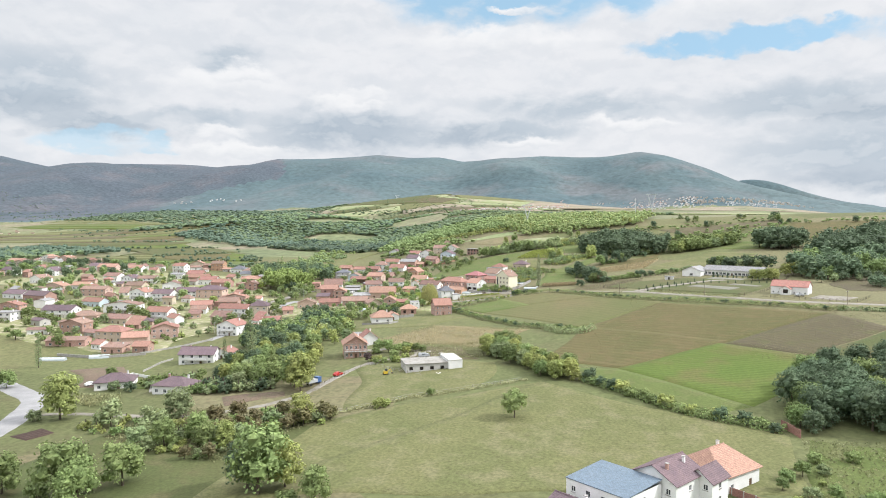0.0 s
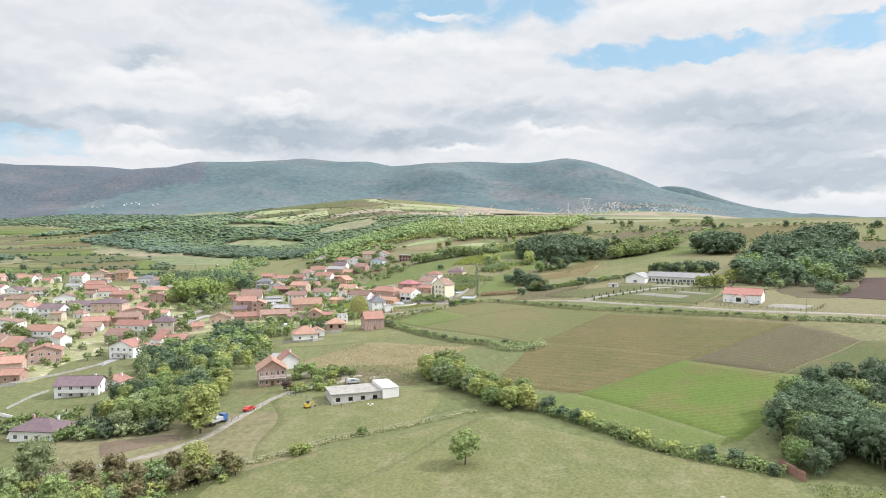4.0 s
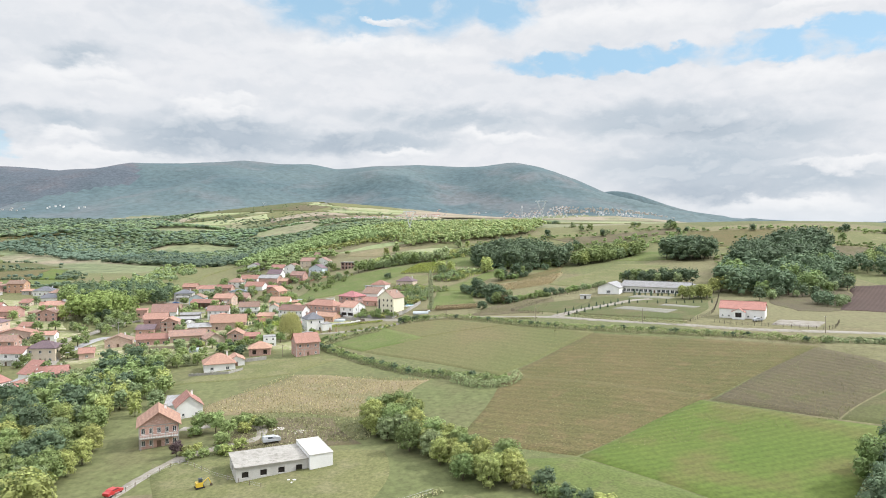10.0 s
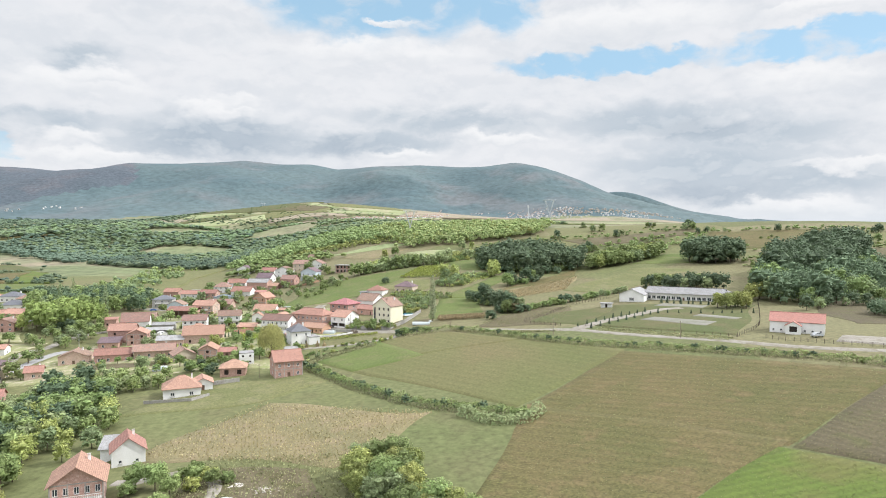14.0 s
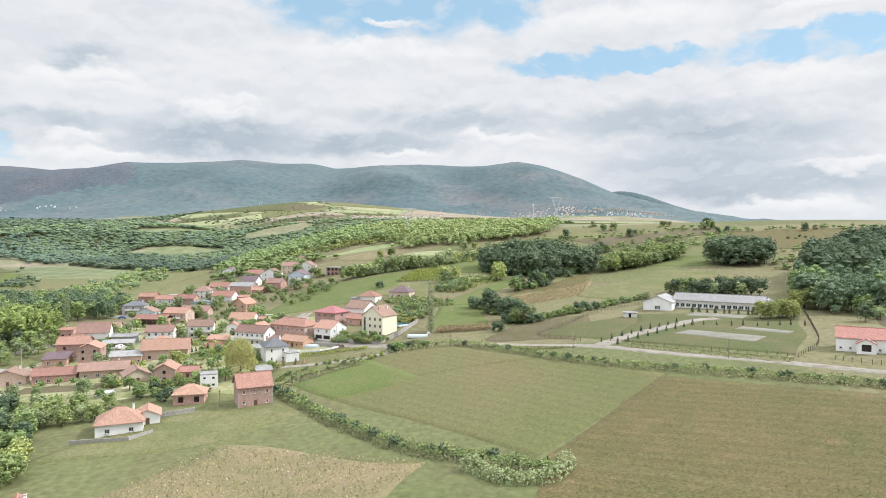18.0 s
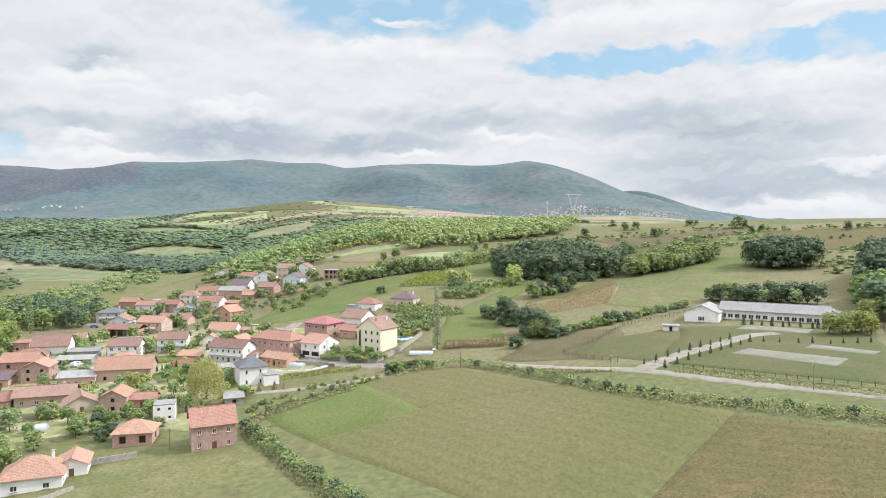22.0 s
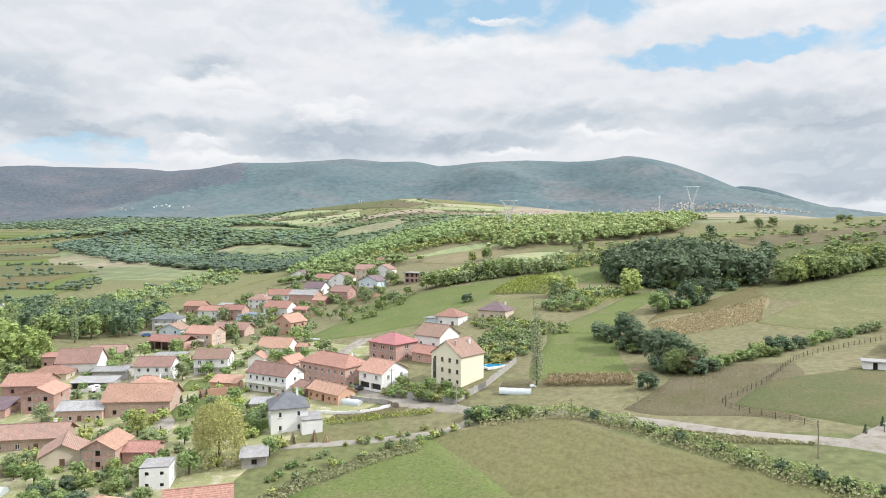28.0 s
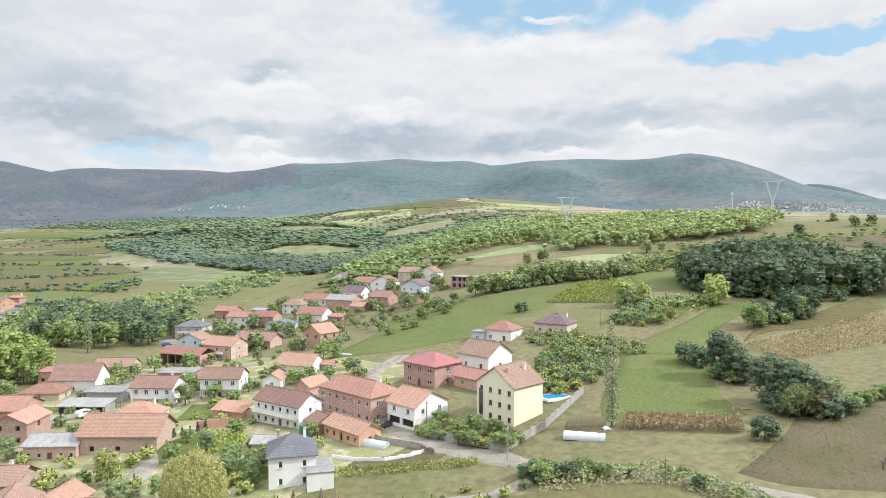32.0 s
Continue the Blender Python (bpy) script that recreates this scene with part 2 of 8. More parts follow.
M["crop"] = surface("young_green_crop", (0.080, 0.120, 0.023), (0.096, 0.124, 0.029), 0.02, 0.95, (0.111, 0.111, 0.037), 50, 0.8, grain=0.24, rows=(2.4, 78, 0.07))
M["clover"] = surface("clover_field", (0.076, 0.092, 0.033), (0.093, 0.096, 0.039), 0.03, 0.95, (0.109, 0.099, 0.048), 40, 0.6, grain=0.24)
M["worn_clover"] = surface("worn_clover", (0.099, 0.113, 0.040), (0.140, 0.120, 0.058), 0.013, 0.95, (0.122, 0.122, 0.051), 90, 0.6, grain=0.24, stretch=(1, 0.55, 1), rows=(4.5, -40, 0.035))
M["lush"] = surface("lush_grass", (0.088, 0.118, 0.033), (0.108, 0.132, 0.041), 0.05, 0.95, (0.118, 0.126, 0.050), 30, 0.7, grain=0.35)
M["plough"] = surface("ploughed_earth", (0.057, 0.037, 0.030), (0.073, 0.049, 0.040), 0.05, 0.95, None, 40, 1.0, grain=0.3, rows=(2.0, 40, 0.12))
M["tilled"] = surface("tilled_red_earth", (0.135, 0.098, 0.072), (0.158, 0.120, 0.086), 0.06, 0.95, (0.130, 0.120, 0.070), 30, 0.9, grain=0.34)
M["dry_earth"] = surface("dry_earth", (0.123, 0.103, 0.065), (0.101, 0.086, 0.047), 0.06, 0.95, (0.082, 0.079, 0.033), 25, 0.8, grain=0.3)
# the sun patch on the far hill is raised into this paler grass colour
M["far_pale"] = surface("sunlit_hill_grass", (0.250, 0.271, 0.142), (0.207, 0.244, 0.118), 0.008, 0.95, (0.299, 0.268, 0.180), 24, 0.4, grain=0.22)
M["fallow"] = surface("pinkish_fallow", (0.275, 0.225, 0.175), (0.235, 0.205, 0.145), 0.012, 0.95, (0.185, 0.190, 0.110), 24, 0.5, grain=0.25)
M["corn_soil"] = surface("corn_soil", (0.200, 0.167, 0.092), (0.158, 0.146, 0.076), 0.06, 0.95, (0.218, 0.176, 0.109), 30, 0.8, grain=0.34)
M["dark_stubble"] = surface("brown_stubble", (0.086, 0.073, 0.044), (0.098, 0.084, 0.048), 0.05, 0.95, (0.089, 0.086, 0.040), 30, 0.9, grain=0.38, rows=(3.0, -35, 0.05))
M["yard"] = surface("trodden_yards", (0.245, 0.235, 0.132), (0.193, 0.214, 0.089), 0.11, 0.95, (0.368, 0.334, 0.246), 22, 0.6, grain=0.28)
M["gravel"] = surface("pale_gravel", (0.275, 0.256, 0.224), (0.224, 0.206, 0.174), 0.15, 0.95, (0.182, 0.162, 0.119), 20, 0.5, grain=0.16)
M["asphalt"] = surface("worn_asphalt", (0.306, 0.302, 0.299), (0.243, 0.241, 0.241), 0.2, 0.9, None, 20, 0.3, grain=0.15)
M["court"] = surface("worn_court_surface", (0.215, 0.208, 0.178), (0.180, 0.176, 0.148), 0.08, 0.9, (0.160, 0.162, 0.118), 18, 0.3, grain=0.18)
M["concrete"] = surface("grey_concrete", (0.40, 0.385, 0.36), (0.32, 0.31, 0.285), 0.4, 0.9, (0.26, 0.25, 0.23), 9, 0.3, grain=0.12, rand=0.08)
M["white"] = surface("white_plaster", (0.80, 0.80, 0.79), (0.72, 0.72, 0.705), 0.35, 0.85, None, 12, 0.15, grain=0.05, rand=0.04)
M["cream"] = surface("cream_plaster", (0.76, 0.72, 0.57), (0.72, 0.68, 0.53), 0.3, 0.85, None, 12, 0.1, grain=0.06)
M["beige"] = surface("beige_render", (0.58, 0.50, 0.40), (0.50, 0.43, 0.34), 0.4, 0.9, None, 10, 0.2, grain=0.1, rand=0.12)
M["grey_wall"] = surface("grey_render", (0.50, 0.49, 0.465), (0.41, 0.40, 0.38), 0.4, 0.9, None, 10, 0.2, grain=0.1, rand=0.12)
M["blue_wall"] = surface("pale_blue_render", (0.55, 0.63, 0.68), (0.50, 0.58, 0.63), 0.4, 0.85, None, 10, 0.1, grain=0.06)
M["brick"] = surface("hollow_clay_brick", (0.480, 0.307, 0.255), (0.403, 0.252, 0.216), 0.7, 0.9, (0.527, 0.377, 0.326), 7, 0.5, rand=0.14, grain=0.2)
M["brick_pale"] = surface("pale_clay_brick", (0.574, 0.433, 0.371), (0.505, 0.377, 0.316), 0.7, 0.9, (0.460, 0.314, 0.267), 7, 0.5, rand=0.12, grain=0.2)
M["brick_orange"] = surface("orange_clay_brick", (0.542, 0.342, 0.246), (0.480, 0.293, 0.209), 0.7, 0.9, None, 7, 0.5, rand=0.1, grain=0.18)
TILE = dict(rows=(0.34, 90, 0.12), bump=0.5, fine=6, grain=0.32)
M["roof_red"] = surface("red_clay_tiles", (0.312, 0.170, 0.134), (0.275, 0.150, 0.120), 0.5, 0.85, (0.240, 0.142, 0.116), rand=0.16, **TILE)
M["roof_orange"] = surface("orange_clay_tiles", (0.375, 0.228, 0.170), (0.335, 0.206, 0.155), 0.5, 0.85, (0.300, 0.180, 0.138), rand=0.12, **TILE)
M["roof_brown"] = surface("weathered_brown_tiles", (0.262, 0.178, 0.142), (0.218, 0.152, 0.125), 0.5, 0.88, (0.290, 0.168, 0.128), rand=0.2, **TILE)
M["roof_dark"] = surface("dark_purple_tiles", (0.159, 0.113, 0.120), (0.129, 0.095, 0.106), 0.5, 0.8, None, rand=0.15, **TILE)
M["roof_grey"] = surface("anthracite_tiles", (0.125, 0.13, 0.145), (0.10, 0.105, 0.12), 0.5, 0.6, None, rand=0.1, **TILE)
M["roof_pink"] = surface("crimson_metal_tiles", (0.330, 0.118, 0.120), (0.290, 0.105, 0.108), 0.4, 0.5, None, **TILE)
M["roof_coral"] = surface("coral_metal_tiles", (0.380, 0.169, 0.132), (0.337, 0.152, 0.120), 0.4, 0.6, (0.314, 0.157, 0.125), **TILE)
M["pylon_steel"] = surface("pale_pylon_steel", (0.55, 0.57, 0.59), (0.48, 0.50, 0.52), 1.0, 0.6, grain=0.06)
M["roof_ash"] = surface("ash_grey_sheet", (0.279, 0.279, 0.279), (0.232, 0.232, 0.229), 0.4, 0.6, (0.199, 0.183, 0.173), rand=0.12, **TILE)
M["roof_slab"] = surface("stained_concrete_slab", (0.340, 0.327, 0.297), (0.281, 0.268, 0.242), 0.3, 0.9, (0.212, 0.200, 0.174), 9, 0.3, grain=0.16)
M["roof_pale"] = surface("pale_concrete_slab", (0.528, 0.520, 0.488), (0.480, 0.472, 0.440), 0.3, 0.9, (0.400, 0.384, 0.352), 9, 0.2, grain=0.08)
M["roof_blue"] = surface("blue_grey_sheet", (0.131, 0.172, 0.215), (0.111, 0.152, 0.193), 0.3, 0.45, None, rand=0.08, **TILE)
M["frame"] = surface("white_window_frame", (0.78, 0.78, 0.77), (0.72, 0.72, 0.71), 2.0, 0.5, grain=0.04)
M["brown_frame"] = surface("brown_window_frame", (0.14, 0.085, 0.055), (0.12, 0.07, 0.05), 2.0, 0.5, grain=0.06)
M["glass"] = glassy("window_glass", (0.045, 0.055, 0.065))
# near-black that paints the shade of rooms which are not built
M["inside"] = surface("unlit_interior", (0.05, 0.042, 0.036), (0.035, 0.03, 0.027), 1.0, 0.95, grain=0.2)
M["wood"] = surface("grey_wood", (0.20, 0.165, 0.125), (0.26, 0.22, 0.175), 1.5, 0.85, stretch=(1, 1, 0.2), rand=0.15, grain=0.2)
M["bark"] = surface("bark", (0.090, 0.071, 0.053), (0.128, 0.105, 0.079), 2.5, 0.95, stretch=(1, 1, 0.25), bump=0.6, grain=0.25)
M["metal"] = surface("galvanised_steel", (0.42, 0.43, 0.44), (0.36, 0.37, 0.38), 1.0, 0.45, metal=0.7, grain=0.08)
M["steel_dark"] = surface("dark_rusty_steel", (0.075, 0.058, 0.050), (0.095, 0.070, 0.056), 1.0, 0.9, grain=0.15)
M["plastic"] = surface("milky_greenhouse_film", (0.464, 0.504, 0.512), (0.400, 0.448, 0.456), 0.6, 0.35, grain=0.08)
M["green_paint"] = surface("green_gate_paint", (0.06, 0.20, 0.15), (0.05, 0.17, 0.13), 1.0, 0.5, grain=0.08)
M["water"] = glassy("pool_water", (0.02, 0.22, 0.42), 0.05)
M["rubber"] = surface("tyre_rubber", (0.02, 0.02, 0.02), (0.03, 0.03, 0.03), 3, 0.8, grain=0.1)
M["rubble"] = surface("pale_rubble", (0.55, 0.52, 0.47), (0.40, 0.37, 0.33), 1.5, 0.95, grain=0.2)
for key, c in (("silver", (0.42, 0.44, 0.46)), ("car_red", (0.42, 0.03, 0.03)), ("car_blue", (0.06, 0.13, 0.30)), ("car_white", (0.75, 0.75, 0.75)), ("car_yellow", (0.60, 0.42, 0.05)), ("car_dark", (0.06, 0.065, 0.075))):
    M[key] = surface("car_paint_" + key, c, tuple(v * 0.92 for v in c), 1.5, 0.3, grain=0.03)


def foliage(name, c1, c2, scale=0.35, island=0.3, deep=0.35):
    return surface(name, c1, c2, scale, 0.75, None, 5.0 / (scale * 4 + 0.6), 0.9, rand=0.22, island=island, grain=0.28, translucent=0.26, deep=deep)


M["leaf"] = foliage("green_leaves", (0.197, 0.267, 0.101), (0.249, 0.317, 0.124))
M["leaf_dark"] = foliage("dark_green_leaves", (0.103, 0.152, 0.090), (0.135, 0.187, 0.105))
M["leaf_lime"] = foliage("yellow_green_leaves", (0.299, 0.346, 0.116), (0.361, 0.397, 0.144))
M["leaf_grey"] = foliage("grey_green_leaves", (0.236, 0.305, 0.151), (0.296, 0.355, 0.179))
M["leaf_poplar"] = foliage("pale_poplar_leaves", (0.300, 0.340, 0.205), (0.360, 0.395, 0.240))
M["leaf_fresh"] = foliage("fresh_green_leaves", (0.294, 0.382, 0.121), (0.348, 0.426, 0.143))
M["leaf_willow"] = foliage("willow_leaves", (0.60, 0.60, 0.26), (0.53, 0.55, 0.23))
M["beech"] = foliage("beech_leaves", (0.243, 0.317, 0.138), (0.314, 0.384, 0.169), 0.1)
M["leaf_rust"] = foliage("autumn_leaves", (0.210, 0.180, 0.090), (0.175, 0.168, 0.082))
M["leaf_purple"] = foliage("plum_purple_leaves", (0.11, 0.075, 0.08), (0.13, 0.09, 0.088))
M["needle"] = foliage("conifer_needles", (0.067, 0.110, 0.073), (0.091, 0.137, 0.088))
M["corn"] = foliage("dry_corn_leaves", (0.442, 0.369, 0.217), (0.384, 0.329, 0.188), 0.2)
M["vine"] = foliage("vine_leaves", (0.328, 0.403, 0.095), (0.374, 0.426, 0.120), 0.2)
M["weeds"] = foliage("weeds", (0.247, 0.260, 0.130), (0.305, 0.293, 0.163), 0.15)
# far woods: greens shifted towards blue, the haze of distance put into the leaves
M["far_leaf"] = foliage("hazy_green_woods", (0.149, 0.209, 0.108), (0.199, 0.255, 0.124), 0.012, 0.10, 0.12)
M["far_grey"] = foliage("hazy_grey_green_woods", (0.126, 0.176, 0.109), (0.160, 0.210, 0.123), 0.012, 0.10, 0.12)
M["far_dark"] = foliage("hazy_dark_woods", (0.098, 0.149, 0.110), (0.129, 0.184, 0.130), 0.012, 0.10, 0.12)


# ---- mesh tools ----
def mesh_from(name, verts, faces, material, smooth_=False):
    me = bpy.data.meshes.new(name)
    me.from_pydata([tuple(v) for v in verts], [], [tuple(f) for f in faces])
    if material:
        me.materials.append(material)
    if smooth_:
        me.polygons.foreach_set("use_smooth", [True] * len(me.polygons))
    return me


def quads_mesh(name, v, material, n=4, faces=None):
    """A mesh from an array of corners, n to a face."""
    v = np.asarray(v, dtype=np.float32).reshape(-1, 3)
    me = bpy.data.meshes.new(name)
    k = len(v) // n
    me.vertices.add(len(v))
    me.vertices.foreach_set("co", v.ravel())
    me.loops.add(k * n)
    me.loops.foreach_set("vertex_index", np.arange(k * n, dtype=np.int32))
    me.polygons.add(k)
    me.polygons.foreach_set("loop_start", np.arange(0, k * n, n, dtype=np.int32))
    me.update(calc_edges=True)
    me.materials.append(material)
    return me


def part(name, data, material, parent, label="", at=None):
    """One mesh under a thing or under a part. data: a bmesh or a mesh."""
    if isinstance(data, bmesh.types.BMesh):
        me = bpy.data.meshes.new(name)
        data.to_mesh(me)
        data.free()
        if material:
            me.materials.append(material)
    else:
        me = data
    ob = new(name, me)
    ob.parent = parent
    if at is not None:
        ob.matrix_basis = at
    if label:
        ob["label"] = label
    return ob


def thing(name, x, y, z, yaw, label, category, group=""):
    e = new(name)
    e.empty_display_size = 0.5
    e.matrix_basis = pose(x, y, z, 0, 0, yaw)
    return tagged(e, label, category, group)


def box(bm, x0, y0, z0, x1, y1, z1):
    v = [bm.verts.new(c) for c in ((x0, y0, z0), (x1, y0, z0), (x1, y1, z0), (x0, y1, z0), (x0, y0, z1), (x1, y0, z1), (x1, y1, z1), (x0, y1, z1))]
    for f in ((3, 2, 1, 0), (4, 5, 6, 7), (0, 1, 5, 4), (1, 2, 6, 5), (2, 3, 7, 6), (3, 0, 4, 7)):
        bm.faces.new([v[i] for i in f])


def box_bm(*args):
    bm = bmesh.new()
    box(bm, *args)
    return bm


def tube(bm, a, b, r0, r1, n=6):
    a, b = Vector(a), Vector(b)
    q = (b - a).to_track_quat("Z", "Y")
    ring = []
    for c, r in ((a, r0), (b, r1)):
        ring.append([bm.verts.new(c + q @ Vector((r * math.cos(2 * math.pi * i / n), r * math.sin(2 * math.pi * i / n), 0))) for i in range(n)])
    for i in range(n):
        bm.faces.new((ring[0][i], ring[0][(i + 1) % n], ring[1][(i + 1) % n], ring[1][i]))
    bm.faces.new(ring[0][::-1]), bm.faces.new(ring[1])


def tube_bm(*args):
    bm = bmesh.new()
    tube(bm, *args)
    return bm


def ground_z(x, y):
    return float(height(x, y))


# ---- terrain: smooth valley, upland, hills and the mountain range ----
SPAN = np.array([-300, 200, 400, 600, 800, 900, 1500, 2000, 2600, 3000, 3600])
UPLAND = np.array([-5, 0, 8, 28, 56, 61, 72, 84, 100, 118, 140])
VALLEY = np.array([-12, -9, -2, 5, 8, 8, 24, 66, 105, 120, 140])
CREST_X = np.array([-3900, -3042, -2915, -2742, -2646, -2536, -2424, -2200, -2090, -1910, -1800, -1650, -1520, -1290, -1120, -992, -815, -623, -536, -466, -288, -48, 20, 250, 406, 558, 606, 743, 891, 1046, 1191, 1410, 1590, 1800, 2600])
CREST_Z = np.array([480, 439, 401, 366, 385, 407, 394, 402, 408, 389, 405, 410, 452, 463, 470, 482, 462, 463, 445, 429, 442, 457, 460, 450, 450, 471, 468, 444, 393, 314, 266, 202, 154, 120, 80])


def smooth(a, b, v):
    k = np.clip((v - a) / (b - a), 0, 1)
    return k * k * (3 - 2 * k)


def soft_interp(v, xs, ys, w):
    return sum(np.interp(v + d * w, xs, ys) for d in (-1, -0.5, 0, 0.5, 1)) / 5


def hill(x, y, cx, cy, rx, ry, z, turn=0.0):
    c, s = math.cos(turn), math.sin(turn)
    u, v = (x - cx) * c + (y - cy) * s, -(x - cx) * s + (y - cy) * c
    return z * np.exp(-(u / rx) ** 2 - (v / ry) ** 2)


def base_height(x, y):
    up = soft_interp(y, SPAN, UPLAND, 120)
    low = soft_interp(y, SPAN, VALLEY, 120)
    edge = -60 - 0.22 * np.clip(y - 500, 0, 1500)
    z = low + (up - low) * smooth(edge - 120, edge + 140, x)
    u = x / np.maximum(y, 300)
    z = z - np.clip(z - 62, 0, None) * smooth(0.30, 0.55, u) * smooth(900, 1500, y)
    z = z + hill(x, y, 420, 760, 260, 160, 14) + hill(x, y, -400, 2150, 380, 300, 52, 0.3) + hill(x, y, -560, 1430, 330, 190, 46, -0.3) - hill(x, y, -900, 1750, 300, 260, 14)
    z = z + hill(x, y, -1100, 1900, 330, 700, 8, 0.5) + hill(x, y, -60, 2250, 380, 260, 18)
    crest = soft_interp(x, CREST_X, CREST_Z, 25)
    spur = 0.5 + 0.5 * np.sin(x / 165.0 + 1.3 * np.sin(x / 390.0) + 0.0009 * y)
    back = y + 0.45 * np.clip(-x - 1300, 0, None)
    rise = smooth(2450, 4180, back + 230 * (spur - 0.5) * (1 - smooth(3500, 4150, back))) ** 1.1
    z = z * (1 - rise) + crest * rise - 0.16 * np.clip(back - 4180, 0, None)
    return np.maximum(z, hill(x, y, 1395, 4690, 520, 170, 346) + hill(x, y, 2110, 4690, 350, 170, 118) - 8)


def height(x, y):
    x, y = np.asarray(x, float), np.asarray(y, float)
    z = base_height(x, y)
    for (cx, cy), a in zip(NEAR_AT, NEAR):
        z = z + a * np.exp(-((x - cx) ** 2 + (y - cy) ** 2) / (2 * 62.0 ** 2))
    return z


NEAR_AT = [(cx, cy) for cy in range(120, 721, 100) for cx in (-220, -120, -20, 80, 180)]
NEAR = [-1.27, -2.31, -2.0, -4.58, -1.97, -2.92, -0.83, 0.05, -2.13, 2.31, -4.99, -0.09, -1.23, 0.06, 8.1, -3.72, -0.16, -4.27, 2.93, 1.34, 1.12, 0.19, -1.02, -4.67, 1.82, -0.53, -5.32, -0.31, -3.51, -0.88, -0.21, -2.24, -2.57, -6.16, -4.94]


# ---- the ground: one sheet to the horizon ----
def ground_sheet():
    def steps(*runs):
        out = []
        for a, b, d in runs:
            out += list(np.arange(a, b, d))
        return np.array(out)

    xs = steps((-5200, -1500, 70), (-1500, -480, 34), (-480, 340, 7), (340, 1500, 40), (1500, 5201, 90))
    ys = steps((-900, -60, 60), (-60, 800, 7), (800, 1500, 22), (1500, 2500, 34), (2500, 4700, 30), (4700, 6000, 100))
    X, Y = np.meshgrid(xs, ys)
    Z = height(X, Y)
    far = smooth(700, 1500, Y)
    rough_ = np.array([noise.fractal((x * 0.0045, y * 0.0045, 0.3), 1.0, 2.1, 5) for x, y in zip(X.ravel(), Y.ravel())]).reshape(X.shape)
    ridged = np.array([noise.ridged_multi_fractal((x * 0.0011, y * 0.0013, 1.7), 0.9, 2.2, 4, 1.0, 2.0) for x, y in zip(X.ravel(), Y.ravel())]).reshape(X.shape)
    Z = Z + far * rough_ * 5 + smooth(2500, 3300, Y) * (1 - smooth(3150, 3800, Y + 0.45 * np.clip(-X - 1300, 0, None))) * (ridged - 1.0) * 62
    nx, ny = len(xs), len(ys)
    me = bpy.data.meshes.new("ground")
    verts = np.stack([X, Y, Z], -1).reshape(-1, 3)
    i = np.arange(nx * ny).reshape(ny, nx)
    quads = np.stack([i[:-1, :-1], i[:-1, 1:], i[1:, 1:], i[1:, :-1]], -1).reshape(-1, 4)
    me.vertices.add(len(verts)), me.vertices.foreach_set("co", verts.astype(np.float32).ravel())
    me.loops.add(quads.size), me.loops.foreach_set("vertex_index", quads.astype(np.int32).ravel())
    me.polygons.add(len(quads)), me.polygons.foreach_set("loop_start", np.arange(0, quads.size, 4, dtype=np.int32))
    cy = Y[:-1, :-1].ravel()
    cx = X[:-1, :-1].ravel()
    cz = Z[:-1, :-1].ravel()
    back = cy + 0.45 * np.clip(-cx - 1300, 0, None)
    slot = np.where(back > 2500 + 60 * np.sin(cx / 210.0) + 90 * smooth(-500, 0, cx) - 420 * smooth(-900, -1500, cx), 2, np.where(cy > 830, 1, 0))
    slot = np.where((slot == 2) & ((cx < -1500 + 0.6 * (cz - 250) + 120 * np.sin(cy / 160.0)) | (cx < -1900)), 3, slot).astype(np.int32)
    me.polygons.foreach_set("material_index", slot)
    me.polygons.foreach_set("use_smooth", np.ones(len(quads), dtype=bool))
    me.update(calc_edges=True)
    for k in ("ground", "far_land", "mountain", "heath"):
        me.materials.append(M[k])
    return tagged(new("ground", me), "grassy valley ground rising to a scrub-covered mountain range", "ground", kind="structure")


ground_sheet()


